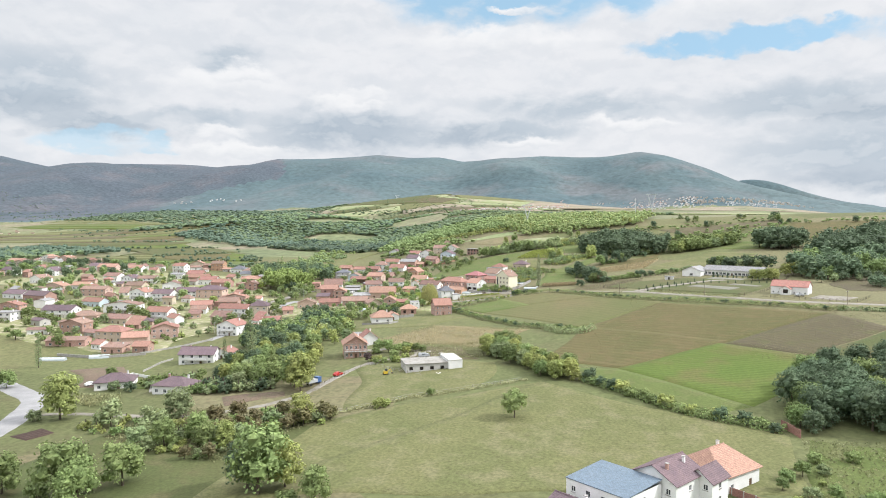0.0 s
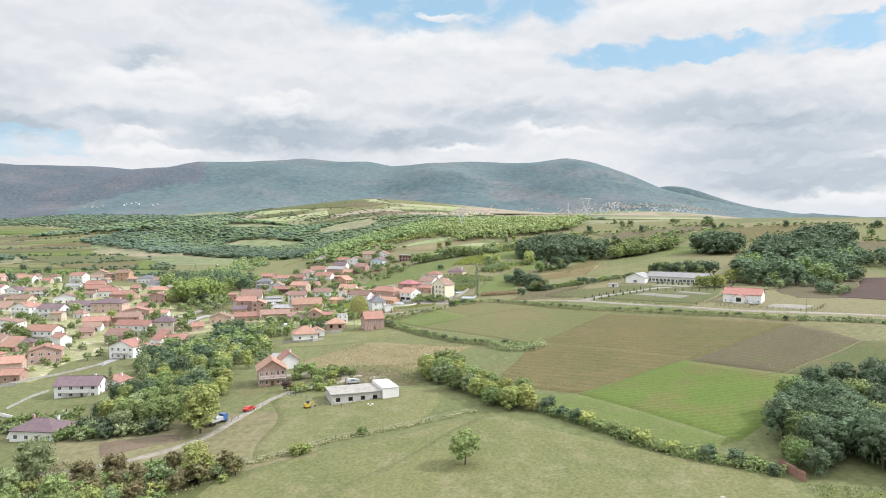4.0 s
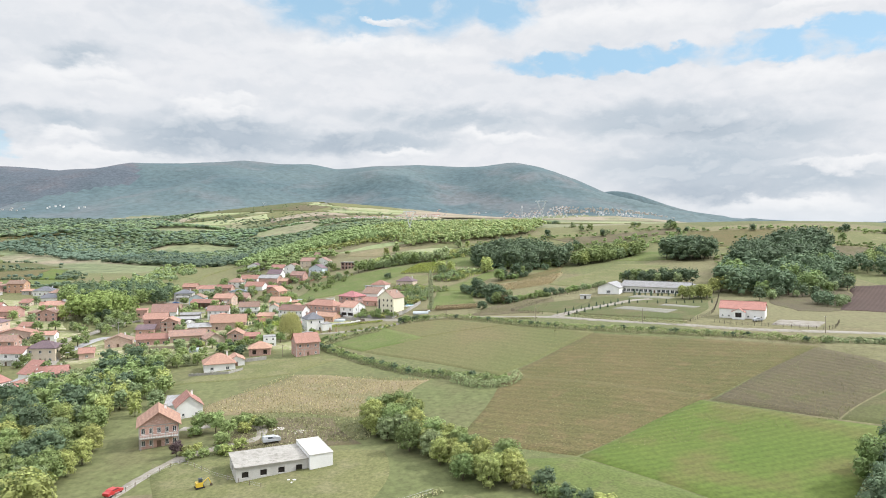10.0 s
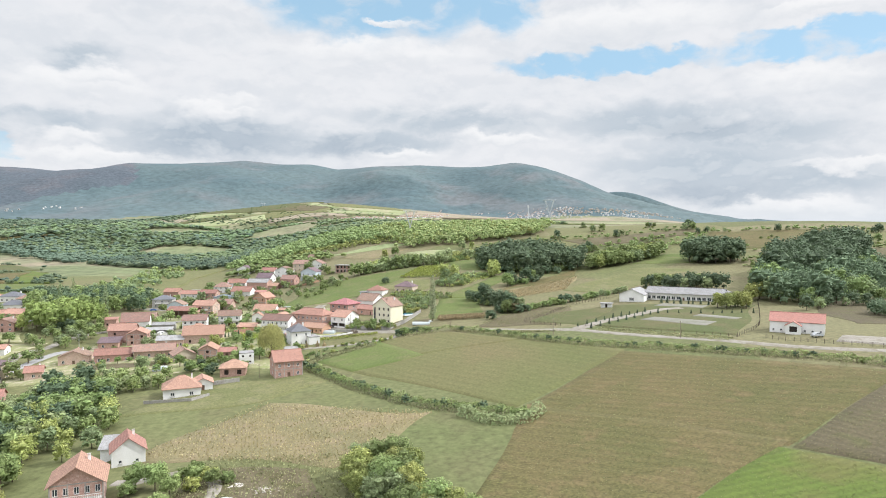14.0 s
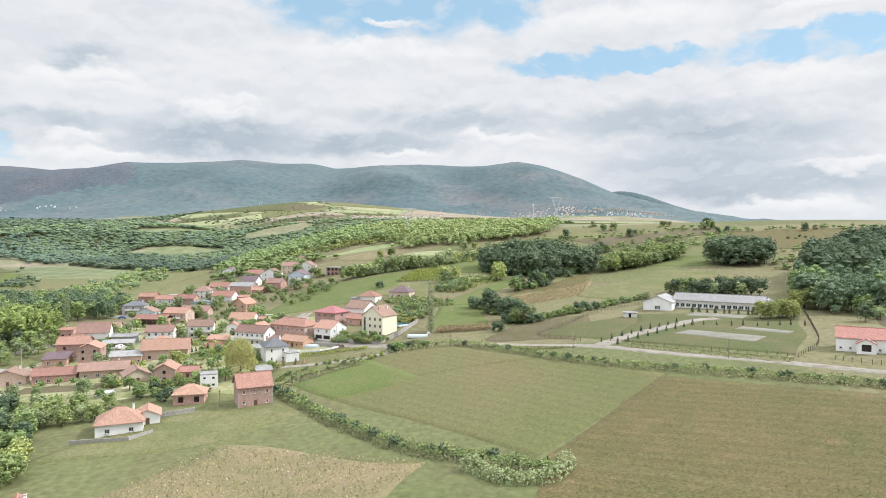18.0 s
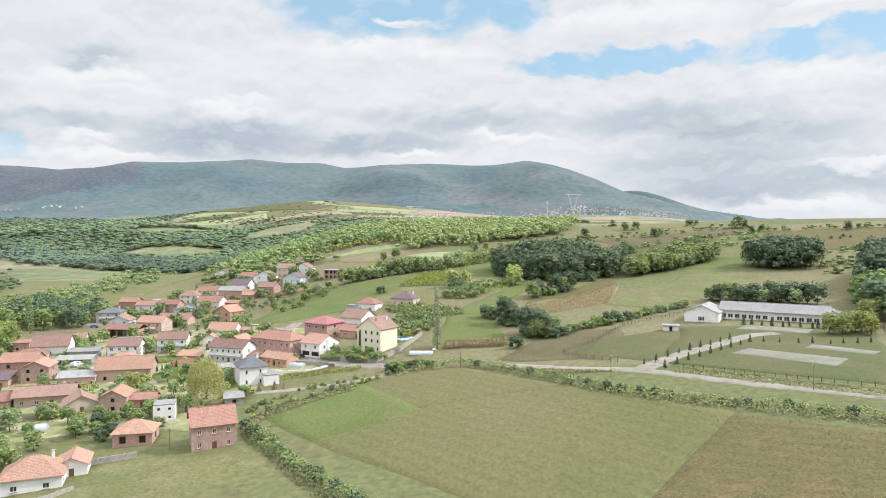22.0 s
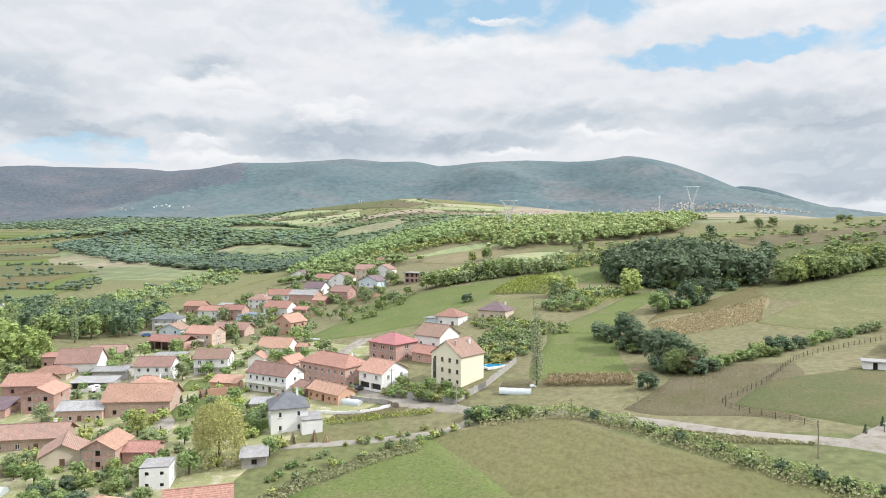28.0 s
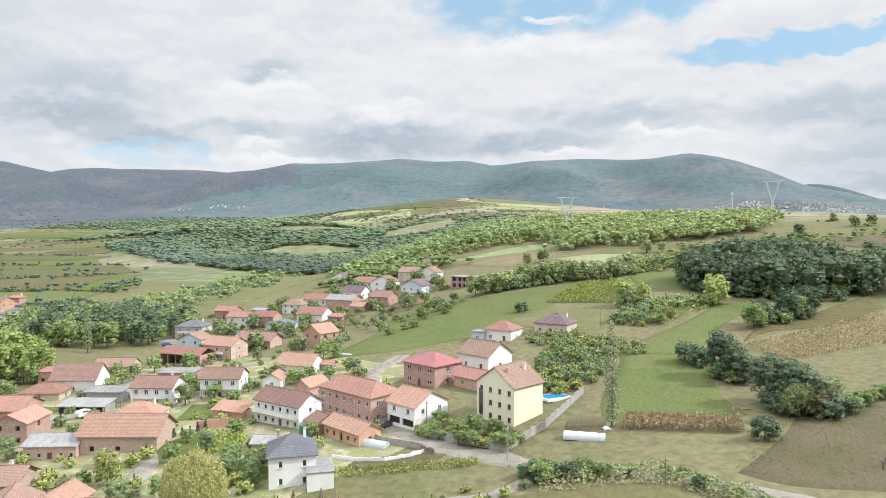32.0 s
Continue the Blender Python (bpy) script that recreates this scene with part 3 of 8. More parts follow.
def field(name, label, corners, material, lift=0.10, step=5.0, wobble=0.8, category="field"):
    """A draped patch with four corners, its border a little uneven."""
    a, b, c, d = [np.array(p, float) for p in corners]
    n = int(max(np.linalg.norm(b - a), np.linalg.norm(c - d)) / step) + 1
    m = int(max(np.linalg.norm(d - a), np.linalg.norm(c - b)) / step) + 1
    lu, lv = max(np.linalg.norm(b - a), 1.0), max(np.linalg.norm(d - a), 1.0)
    cu, cv = np.linspace(0, 1, n + 1), np.linspace(0, 1, m + 1)
    cu, cv = np.r_[0, min(0.5 / lu, 0.4 / n), cu[1:-1], 1 - min(0.5 / lu, 0.4 / n), 1], np.r_[0, min(0.5 / lv, 0.4 / m), cv[1:-1], 1 - min(0.5 / lv, 0.4 / m), 1]
    n, m = len(cu) - 1, len(cv) - 1
    u, v = np.meshgrid(cu, cv)
    P = (a * ((1 - u) * (1 - v))[..., None] + b * (u * (1 - v))[..., None] + c * (u * v)[..., None] + d * ((1 - u) * v)[..., None])
    rim = np.zeros(u.shape, bool)
    rim[0], rim[-1], rim[:, 0], rim[:, -1] = True, True, True, True
    P = P + rim[..., None] * np.random.uniform(-0.2, 0.2, P.shape)
    reach_ = 1.6 * wobble
    P = P + np.stack([reach_ * np.sin(P[..., 1] / 9.0 + 0.7 * np.sin(P[..., 0] / 13.0)), reach_ * np.sin(P[..., 0] / 8.0 + 0.8 * np.sin(P[..., 1] / 11.0))], -1)
    Z = height(P[..., 0], P[..., 1]) + lift - rim * (lift + 0.35)
    verts = np.concatenate([P, Z[..., None]], -1).reshape(-1, 3)
    i = np.arange(len(verts)).reshape(m + 1, n + 1)
    faces = np.stack([i[:-1, :-1], i[:-1, 1:], i[1:, 1:], i[1:, :-1]], -1).reshape(-1, 4)
    return tagged(new(name, mesh_from(name, verts, faces.tolist(), M[material], True)), label, category, kind="structure")


def spline(points, step=3.0):
    p = [np.array(q, float) for q in points]
    p = [2 * p[0] - p[1]] + p + [2 * p[-1] - p[-2]]
    out = []
    for i in range(1, len(p) - 2):
        n = max(2, int(np.linalg.norm(p[i + 1] - p[i]) / step))
        for k in range(n):
            t = k / n
            out.append(0.5 * (2 * p[i] + (p[i + 1] - p[i - 1]) * t + (2 * p[i - 1] - 5 * p[i] + 4 * p[i + 1] - p[i + 2]) * t * t + (3 * p[i] - p[i - 1] - 3 * p[i + 1] + p[i + 2]) * t ** 3))
    out.append(p[-2])
    return np.array(out)


def road(name, label, points, width, material, lift=0.18, ragged=0.15, category="road"):
    c = spline(points, 2.5)
    t = np.gradient(c, axis=0)
    t /= np.linalg.norm(t, axis=1)[:, None]
    nrm = np.stack([-t[:, 1], t[:, 0]], 1)
    cols = []
    for k, drop in ((-0.62, -0.25), (-0.5, 0), (-0.17, 0.02), (0.17, 0.02), (0.5, 0), (0.62, -0.25)):
        q = c + nrm * width * k + nrm * np.random.uniform(-ragged, ragged, (len(c), 1)) * (abs(k) > 0.3)
        cols.append(np.concatenate([q, (height(q[:, 0], q[:, 1]) + lift + drop)[:, None]], 1))
    V = np.stack(cols, 1).reshape(-1, 3)
    i = np.arange(len(V)).reshape(len(c), 6)
    F = np.stack([i[:-1, 1:], i[:-1, :-1], i[1:, :-1], i[1:, 1:]], -1).reshape(-1, 4)
    return tagged(new(name, mesh_from(name, V, F.tolist(), M[material], True)), label, category, kind="structure")


field("meadow_field", "mown pale green meadow with one small tree", [(-62, 136), (70, 148), (75, 184), (8, 230)], "meadow", lift=0.15, wobble=0.8)
field("meadow_field", "mown pale green meadow along the old fence", [(-72, 134), (-40, 142), (9, 230), (-60, 190)], "meadow", wobble=0.8)
field("grass_slope", "rough pasture under the trees below the meadow", [(-132, 122), (-60, 126), (-58, 190), (-126, 192)], "clover", lift=0.08, wobble=2.0)
field("meadow_field", "pale dry grass beside the flat concrete building", [(-52, 198), (-12, 224), (-8, 262), (-66, 262)], "meadow", wobble=1.5)
field("stubble_field", "dry tan stubble field sloping up to the road", [(29, 322), (84, 282), (143, 322), (74, 373)], "stubble", wobble=0.3)
field("stubble_field", "dry tan stubble beside the field hedge", [(9, 262), (37, 249), (87, 285), (31, 326)], "stubble", lift=0.14, wobble=0.3)
field("stubble_field", "browner stubble strip beside the crop", [(84, 282), (110, 260), (152, 289), (141, 322)], "dark_stubble", lift=0.13, wobble=0.4)
field("grass_slope", "pale green strip beside the brown stubble", [(110, 260), (120, 251), (168, 283), (152, 289)], "clover", lift=0.12, wobble=0.5)
field("crop_field", "bright green young crop in fine rows", [(37, 249), (74, 207), (117, 253), (82, 283)], "crop", lift=0.15, wobble=0.3)
field("dry_field", "dry grassy margin between hedge and crop", [(12, 248), (60, 199), (74, 207), (37, 249)], "lush", lift=0.11, wobble=0.5)
field("clover_field", "green and tan clover field on a rise", [(28, 322), (76, 374), (40, 412), (-40, 402)], "worn_clover", lift=0.12, wobble=0.4)
field("clover_field", "green and tan clover field below the road hedge", [(-40, 398), (43, 408), (14, 443), (-20, 438)], "worn_clover", lift=0.15, wobble=0.4)
field("clover_field", "fresh green end of the clover field", [(-43, 406), (-24, 384), (2, 402), (-18, 438)], "lush", lift=0.19, wobble=0.6)
field("bare_field", "bare brown earth beside the white bungalows", [(-177.7, 235.1), (-154.0, 240.1), (-177.2, 269.9), (-200.7, 266.4)], "tilled", lift=0.12, wobble=1.6)
field("grass_slope", "grass in front of the brick houses", [(-100, 340), (-52, 350), (-28, 378), (-70, 384)], "meadow", lift=0.1)
field("corn_field", "dry corn field with ochre soil", [(-74, 303), (-20, 290), (6, 326), (-50, 349)], "corn_soil", lift=0.12, wobble=1.4)
field("ploughed_field", "dark brown ploughed field", [(205, 408), (246, 404), (332, 506), (276, 500)], "plough", lift=0.2)
field("ploughed_field", "brown ploughed strip beside the stream wood", [(-98, 205), (-79, 216), (-82, 222), (-104, 217)], "tilled", lift=0.12)
field("grass_slope", "lush green pasture strip beside the greenhouse", [(5, 476), (37, 478), (33, 530), (12, 530)], "lush", lift=0.12)
field("grass_slope", "lush green pasture strip climbing the slope", [(12, 528), (33, 528), (68, 600), (54, 600)], "lush", lift=0.125)
field("dry_field", "dry ochre corn field between shrub rows", [(49, 540), (57, 523), (92, 545), (110, 588)], "corn_soil", lift=0.12, wobble=1.5)
field("dry_field", "tan stubble strip below the grove", [(51, 544), (110, 590), (120, 616), (82, 586)], "stubble", lift=0.13, wobble=1.5)
field("grass_slope", "pale dry meadow behind the school", [(91, 546), (112, 522), (192, 590), (155, 608)], "meadow", lift=0.12, wobble=1.5)
field("dry_field", "bare dry slope beside the fence", [(27, 447), (62, 428), (82, 486), (44, 478)], "dry_earth", lift=0.14, wobble=1.5)
field("school_lawn", "green lawn inside the school fence", [(52, 443), (75, 421), (105, 482), (66, 463)], "clover", lift=0.17, wobble=0.5)
field("village_ground", "trodden yards and gardens between the houses", [(-168, 398), (-62, 402), (-34, 468), (-152, 545)], "yard", lift=0.09, wobble=2.0)
field("village_ground", "trodden yards and gardens of the upper houses", [(-150, 548), (-60, 476), (-50, 530), (-120, 560)], "yard", lift=0.08, wobble=2.0)
field("dry_field", "dark weedy slope below the wood", [(178, 400), (206, 408), (274, 498), (196, 470)], "dark_stubble", lift=0.14, wobble=2.0)
field("dry_field", "brown rough field beyond the road", [(165, 285), (262, 268), (300, 296), (178, 312)], "dark_stubble", lift=0.13, wobble=2.0)
field("grass_slope", "rough green field beside the wood", [(118, 252), (200, 232), (262, 268), (165, 285)], "clover", lift=0.12, wobble=2.0)
field("garden_ground", "green garden behind the near houses", [(66, 128), (124, 118), (122, 178), (78, 182)], "lush", lift=0.1, wobble=1.5)
field("school_lawn", "school lawn", [(74, 422), (122, 381), (168, 458), (104, 482)], "clover", lift=0.12)
field("grass_slope", "green hillside meadow behind the houses", [(-86, 540), (-20, 560), (2, 640), (-80, 630)], "lush", lift=0.12)
field("grass_slope", "pale meadow above the dark-roofed bungalow", [(-31, 577), (3, 553), (19, 584), (-11, 601)], "meadow", lift=0.18)
field("vineyard_ground", "grassy ground of the vineyard", [(-13, 605), (15, 597), (24, 644), (3, 641)], "clover", lift=0.17, wobble=0.4)
field("grass_slope", "bright green strip beside the grove", [(25, 626), (46, 622), (52, 678), (25, 661)], "lush", lift=0.14)
field("grass_slope", "bright green terrace above the school", [(158, 623), (206, 611), (223, 653), (190, 662)], "lush", lift=0.14)
field("sand_strip", "brown tilled strip on the hillside", [(-72, 742), (-39, 706), (-3, 738), (-33, 745)], "corn_soil", lift=0.2)
field("sand_strip", "pale mown strip before the beech forest", [(-90, 765), (-36, 747), (-8, 758), (-26, 771)], "far_pale", lift=0.2)
field("sand_strip", "pale stubble below the beech forest", [(2, 694), (29, 693), (36, 725), (-11, 717)], "far_pale", lift=0.2)
field("vineyard_ground", "yellow-green terrace of low vines", [(-50, 662), (-13, 653), (9, 695), (-45, 692)], "clover", lift=0.16)
field("vineyard_ground", "yellow-green terrace strip above the green field", [(10, 654), (62, 714), (62, 738), (8, 681)], "crop", lift=0.16)
field("grass_slope", "pale green strip on the ridge", [(82, 764), (158, 762), (170, 790), (120, 788)], "meadow", lift=0.2)
field("grass_slope", "green terrace beyond the grove", [(126, 656), (188, 665), (236, 735), (158, 722)], "clover", lift=0.2)
field("dry_field", "tan terrace on the upland", [(160, 724), (262, 738), (262, 766), (135, 762)], "dry_earth", lift=0.2)
field("dry_field", "dry upland field above the wood", [(226, 656), (333, 646), (383, 720), (268, 735)], "stubble", lift=0.2)
field("dry_field", "pale dry field in the wood's clearing", [(338, 580), (370, 579), (405, 627), (336, 643)], "dry_earth", lift=0.2)
field("grass_slope", "grey-green field on the ridge", [(338, 646), (408, 630), (446, 682), (385, 718)], "meadow", lift=0.22)
field("valley_meadow", "broad pale meadow beyond the far houses", [(-222, 640), (-200, 660), (-216, 800), (-262, 728)], "meadow", lift=1.20)
field("valley_meadow", "mown meadow running up to the valley wood", [(-262, 728), (-216, 800), (-196, 897), (-284, 990)], "meadow", lift=1.22)
field("valley_field", "dark green field on the valley floor", [(-414, 728), (-337, 745), (-308, 679), (-325, 645)], "lush", lift=1.30)
field("valley_field", "bright green field on the valley floor", [(-376, 757), (-435, 905), (-365, 830), (-336, 753)], "crop", lift=1.32)
field("valley_field", "brown stubble on the valley floor", [(-500, 815), (-425, 880), (-378, 757), (-416, 736)], "stubble", lift=1.34)
field("valley_field", "soft green vineyard field in the valley", [(-657, 980), (-515, 1000), (-432, 922), (-500, 822)], "clover", lift=1.36)
field("valley_field", "green vineyard field with fine rows", [(-808, 1130), (-640, 1120), (-540, 998), (-660, 984)], "crop", lift=1.38)
field("valley_field", "tan field below the heath", [(-812, 1168), (-649, 1150), (-726, 1300), (-850, 1280)], "dry_earth", lift=1.40)
field("valley_field", "pinkish tan field at the valley head", [(-1277, 1599), (-1049, 1488), (-857, 1288), (-950, 1273)], "dry_earth", lift=1.40)
field("valley_field", "green field at the valley head", [(-1060, 1640), (-900, 1560), (-740, 1310), (-850, 1300)], "lush", lift=1.40)
field("far_field", "pale tan field on the sunlit hill", [(-160, 1420), (-40, 1400), (0, 1460), (-120, 1500)], "dry_earth", lift=2.2)
field("far_field", "pale field on the sunlit hill", [(-20, 1480), (90, 1450), (140, 1520), (20, 1560)], "meadow", lift=2.2)
field("far_field", "tan bare patch on the sunlit hill", [(-420, 1980), (-280, 1940), (-240, 2020), (-380, 2060)], "dry_earth", lift=2.2)

field("far_field", "pinkish tan fallow on the hill's flank", [(-60, 1900), (240, 2080), (420, 2380), (40, 2380)], "fallow", lift=2.3, step=20)
field("far_field", "pale stubble on the hill's flank", [(-280, 1760), (-60, 1700), (10, 1800), (-220, 1860)], "dry_earth", lift=2.3, step=16)
field("far_field", "pale land before the far town", [(40, 2380), (900, 2340), (1100, 2560), (60, 2540)], "fallow", lift=2.2, step=30)
field("far_field", "soft green field on the hill top", [(-640, 2060), (-360, 1960), (-300, 2080), (-560, 2180)], "clover", lift=2.25, step=20)
field("far_field", "reddish bare patch below the hill top", [(-760, 1960), (-640, 1900), (-600, 1960), (-720, 2020)], "fallow", lift=2.4, step=16)

road("road", "pale gravel road past the school", [(-18, 460), (-7, 451), (12, 447), (32, 436), (49, 424), (62, 418), (69, 413), (82, 400), (95, 389), (112, 376), (132, 357), (157, 343), (184, 334), (230, 322), (300, 300)], 3.8, "gravel")
road("driveway", "pale concrete school driveway", [(66, 415), (84, 430), (101, 442), (118, 455), (130, 458)], 5.0, "gravel", 0.22)
road("lane", "pale village lane", [(-12, 454), (-28, 462), (-36, 468), (-48, 480), (-56, 496), (-62, 515), (-58, 540)], 5.0, "gravel", 0.22)
road("track", "dirt track branching beside the hedge", [(-6, 452), (-10, 444), (-18, 438), (-40, 434), (-62, 432)], 2.6, "gravel", 0.16, 0.3)
road("track", "pale dirt track to the brick house", [(-166, 198), (-151, 200), (-127, 197), (-104, 196), (-95, 200), (-88, 203), (-80, 210), (-74, 219), (-70, 236), (-66, 253), (-60, 268)], 2.3, "gravel", 0.16, 0.35)
road("track", "gravel drive looping round a bush", [(-70, 288), (-65, 287.5), (-59.5, 290.5), (-52.4, 291.6), (-46.5, 285), (-44.4, 278.5), (-46, 273), (-51.4, 270), (-57, 267), (-62, 260)], 2.8, "gravel", 0.16, 0.2)
road("road", "curved asphalt village road", [(-215, 240), (-196, 228), (-182, 219), (-175, 210), (-170, 199), (-165, 188), (-160, 170)], 7.5, "asphalt")
road("road", "village street between the houses", [(-170, 330), (-165, 372), (-172, 400), (-168, 450), (-150, 440), (-122, 446)], 4.5, "asphalt", 0.2)


# strips of farmland on the valley floor and the upland
STRIP = ["lush", "clover", "meadow", "dry_earth", "crop", "meadow", "stubble", "clover"]
STRIP_WORDS = {"lush": "dark green", "clover": "soft green", "meadow": "pale green", "dry_earth": "tan dry", "crop": "bright green", "stubble": "brown stubble", "far_pale": "sunlit pale green", "fallow": "pinkish fallow"}
PALE = ["far_pale", "far_pale", "clover", "fallow", "far_pale", "meadow"]


def strips(x0, y0, along_, across, n, wide, long, lift, kinds=STRIP):
    """Parallel field strips from (x0, y0), each n-th one further along across."""
    a, c = np.array(along_, float), np.array(across, float)
    a, c = a / np.linalg.norm(a), c / np.linalg.norm(c)
    p = np.array([x0, y0], float)
    for i in range(n):
        w, L, o = wide * random.uniform(0.6, 1.5), long * random.uniform(0.7, 1.15), random.uniform(-0.15, 0.15) * long
        k = kinds[random.randrange(len(kinds))]
        q = p + a * o
        field("field_strip", STRIP_WORDS[k] + " field strip in the farmland", [tuple(q), tuple(q + a * L), tuple(q + a * L + c * w), tuple(q + c * w)], k, lift + 0.01 * (i % 3), max(8, L / 14), 1.0)
        p = p + c * (w + random.uniform(0, 6))


strips(-560, 700, (0.97, 0.12), (-0.12, 0.99), 6, 26, 150, 1.1)
strips(-900, 820, (0.99, 0.05), (-0.05, 1), 12, 44, 240, 1.55)
strips(-1150, 1100, (0.99, 0.1), (0.1, 1), 10, 60, 330, 1.60)
strips(-1500, 1300, (0.99, 0.1), (0.1, 1), 12, 80, 380, 1.70)
strips(-360, 1700, (0.95, 0.3), (-0.3, 0.95), 7, 60, 240, 1.70, PALE)
strips(-150, 1750, (0.95, 0.3), (-0.3, 0.95), 6, 60, 220, 1.75, PALE)
strips(-640, 1800, (0.95, 0.3), (-0.3, 0.95), 6, 64, 300, 1.80, PALE)
strips(120, 1200, (0.95, 0.3), (-0.3, 0.95), 7, 60, 260, 1.70, PALE)
strips(420, 1300, (0.95, 0.3), (-0.3, 0.95), 7, 60, 300, 1.70, PALE)


# ---- vegetation ----
RNG = np.random.default_rng(7)


def leaf_quads(pos, nrm, size, jitter=0.6, long=1.5):
    """Leaf sprays: slim rhombs at pos, roughly across nrm."""
    n = len(pos)
    nrm = nrm + RNG.normal(0, jitter * 0.75, (n, 3)) + np.array([0.12, 0, 0.4])
    nrm /= np.linalg.norm(nrm, axis=1)[:, None] + 1e-9
    a = np.cross(nrm, RNG.normal(0, 1, (n, 3)))
    a /= np.linalg.norm(a, axis=1)[:, None] + 1e-9
    b = np.cross(nrm, a)
    s = (size * RNG.uniform(0.6, 1.3, n))[:, None]
    bend = nrm * s * 0.22
    return np.stack([pos - a * s * long * 0.5, pos - b * s * 0.5 + bend, pos + a * s * long * 0.5, pos + b * s * 0.5 + bend], 1)


def lobe_points(c, r, n, low=-0.55):
    """Points on and just inside a rounded lobe, more on top."""
    d = RNG.normal(0, 1, (n, 3))
    d /= np.linalg.norm(d, axis=1)[:, None]
    d[:, 2] = np.where(d[:, 2] < low, -d[:, 2], d[:, 2])
    k = RNG.uniform(0.80, 1.12, (n, 1))
    return np.array(c) + d * k * np.array(r), d


RING = np.arange(5) * 2 * math.pi / 5


def core_quads(c, r, k):
    """The shaded inside of one or more lobes: an uneven low dome each, as four-cornered faces. c, r: n by 3."""
    c, r = np.atleast_2d(np.array(c, float)), np.atleast_2d(np.array(r, float)) * k
    n = len(c)
    t = RNG.uniform(0, 6.28, (n, 1))
    rows = []
    for z, w in ((-0.62, 0.78), (0.38, 0.92)):
        a = RING + t + z
        j = RNG.uniform(0.78, 1.15, (n, 5))
        rows.append(np.stack([np.cos(a) * w * j, np.sin(a) * w * j, np.full((n, 5), z) * RNG.uniform(0.85, 1.15, (n, 5))], -1))
    top = np.broadcast_to(np.array([0, 0, 1.0]), (n, 5, 3))
    nxt = lambda q: np.roll(q, -1, 1)
    f = [np.stack([rows[0], nxt(rows[0]), nxt(rows[1]), rows[1]], 2), np.stack([rows[1], nxt(rows[1]), top, top * 0.999], 2)]
    return (np.concatenate(f, 1) * r[:, None, None] + c[:, None, None]).reshape(-1, 4, 3)


def crown_mesh(name, lobes, n, size, material):
    P, D = [], []
    area = np.array([r[0] * r[2] for _, r in lobes])
    for (c, r), k in zip(lobes, (n * area / area.sum()).astype(int)):
        p, d = lobe_points(c, r, max(k, 6))
        P.append(p), D.append(d)
    big = [lobes[0]] + sorted(lobes[1:], key=lambda q: -q[1][0])[:12]
    inner = [core_quads([q[0] for q in big], [q[1] for q in big], 0.78)] if lobes[0][0][0] == 0 else []
    return quads_mesh(name, np.concatenate([leaf_quads(np.concatenate(P), np.concatenate(D), size * 0.60)] + inner), material)


def trunk_mesh(name, h, r, limbs, reach, base_at=0.35):
    bm = bmesh.new()
    lean = RNG.uniform(-0.06, 0.06, 2) * h
    top = Vector((lean[0], lean[1], h))
    mid = Vector((lean[0] * 0.3, lean[1] * 0.3, h * 0.45))
    tube(bm, (0, 0, -0.4), (0, 0, h * 0.06), r * 1.5, r * 1.05, 7)
    tube(bm, (0, 0, h * 0.05), mid, r * 1.05, r * 0.75, 7)
    tube(bm, mid, top, r * 0.75, r * 0.18, 6)
    for i in range(limbs):
        a = i * 2.4 + RNG.uniform(-0.4, 0.4)
        z = h * (base_at + (0.85 - base_at) * i / max(limbs - 1, 1))
        s = mid.lerp(top, max(0, (z - mid.z) / (top.z - mid.z))) if z > mid.z else Vector((0, 0, z))
        e = s + Vector((math.cos(a) * reach, math.sin(a) * reach, reach * RNG.uniform(0.5, 0.95)))
        tube(bm, s, e, r * 0.38, r * 0.1, 5)
    me = bpy.data.meshes.new(name)
    bm.to_mesh(me)
    bm.free()
    me.materials.append(M["bark"])
    return me


def round_lobes(h, rad, n, low=0.22, squash=0.8):
    out = [((0, 0, h * 0.62), (rad * 0.75, rad * 0.75, h * 0.36))]
    for i in range(n):
        a, t = i * 2.399 + RNG.uniform(-0.3, 0.3), (i + 0.5) / n
        z = h * (low + 0.12 + (0.80 - low) * t)
        out_r = rad * 0.70 * math.sqrt(max(0.05, 1 - (2 * (z / h - low) / (1.08 - low) - 0.85) ** 2 * 0.9))
        s = rad * RNG.uniform(0.25, 0.44)
        out.append(((math.cos(a) * out_r, math.sin(a) * out_r, z), (s, s, s * squash)))
    return out


KIND = {}
SIMPLE = {}


def kind_of_tree(key, h, rad, lobes, n, size, leaf, trunk_r, limbs=6, variants=3, low=0.22, squash=0.8, tall=False):
    KIND[key] = []
    for _ in range(variants):
        if tall:
            ls = [((RNG.uniform(-0.25, 0.25) * rad, RNG.uniform(-0.25, 0.25) * rad, h * (low + (1 - low) * (i + 0.5) / lobes)), (rad * (1.05 - 0.75 * ((i + 0.5) / lobes - 0.35) ** 2 * 2.4),) * 2 + (h * 0.75 / lobes,)) for i in range(lobes)]
        else:
            ls = round_lobes(h, rad, lobes, low, squash)
        P, D = [], []
        for c_, r_ in ls:
            p_, d_ = lobe_points(c_, r_, max(8, int((160 if h < 3 else 320) / len(ls))))
            P.append(p_), D.append(d_)
        big = [ls[0]] + sorted(ls[1:], key=lambda q: -q[1][0])[:9]
        inner = [] if tall else [core_quads([q[0] for q in big], [q[1] for q in big], 0.80)]
        SIMPLE.setdefault(key, (leaf, []))[1].append(np.concatenate([leaf_quads(np.concatenate(P), np.concatenate(D), size * 0.98)] + inner))
        KIND[key].append((trunk_mesh(key + "_trunk", h * 0.8, trunk_r, limbs, rad * 0.6), crown_mesh(key + "_crown", ls, n, size, M[leaf])))


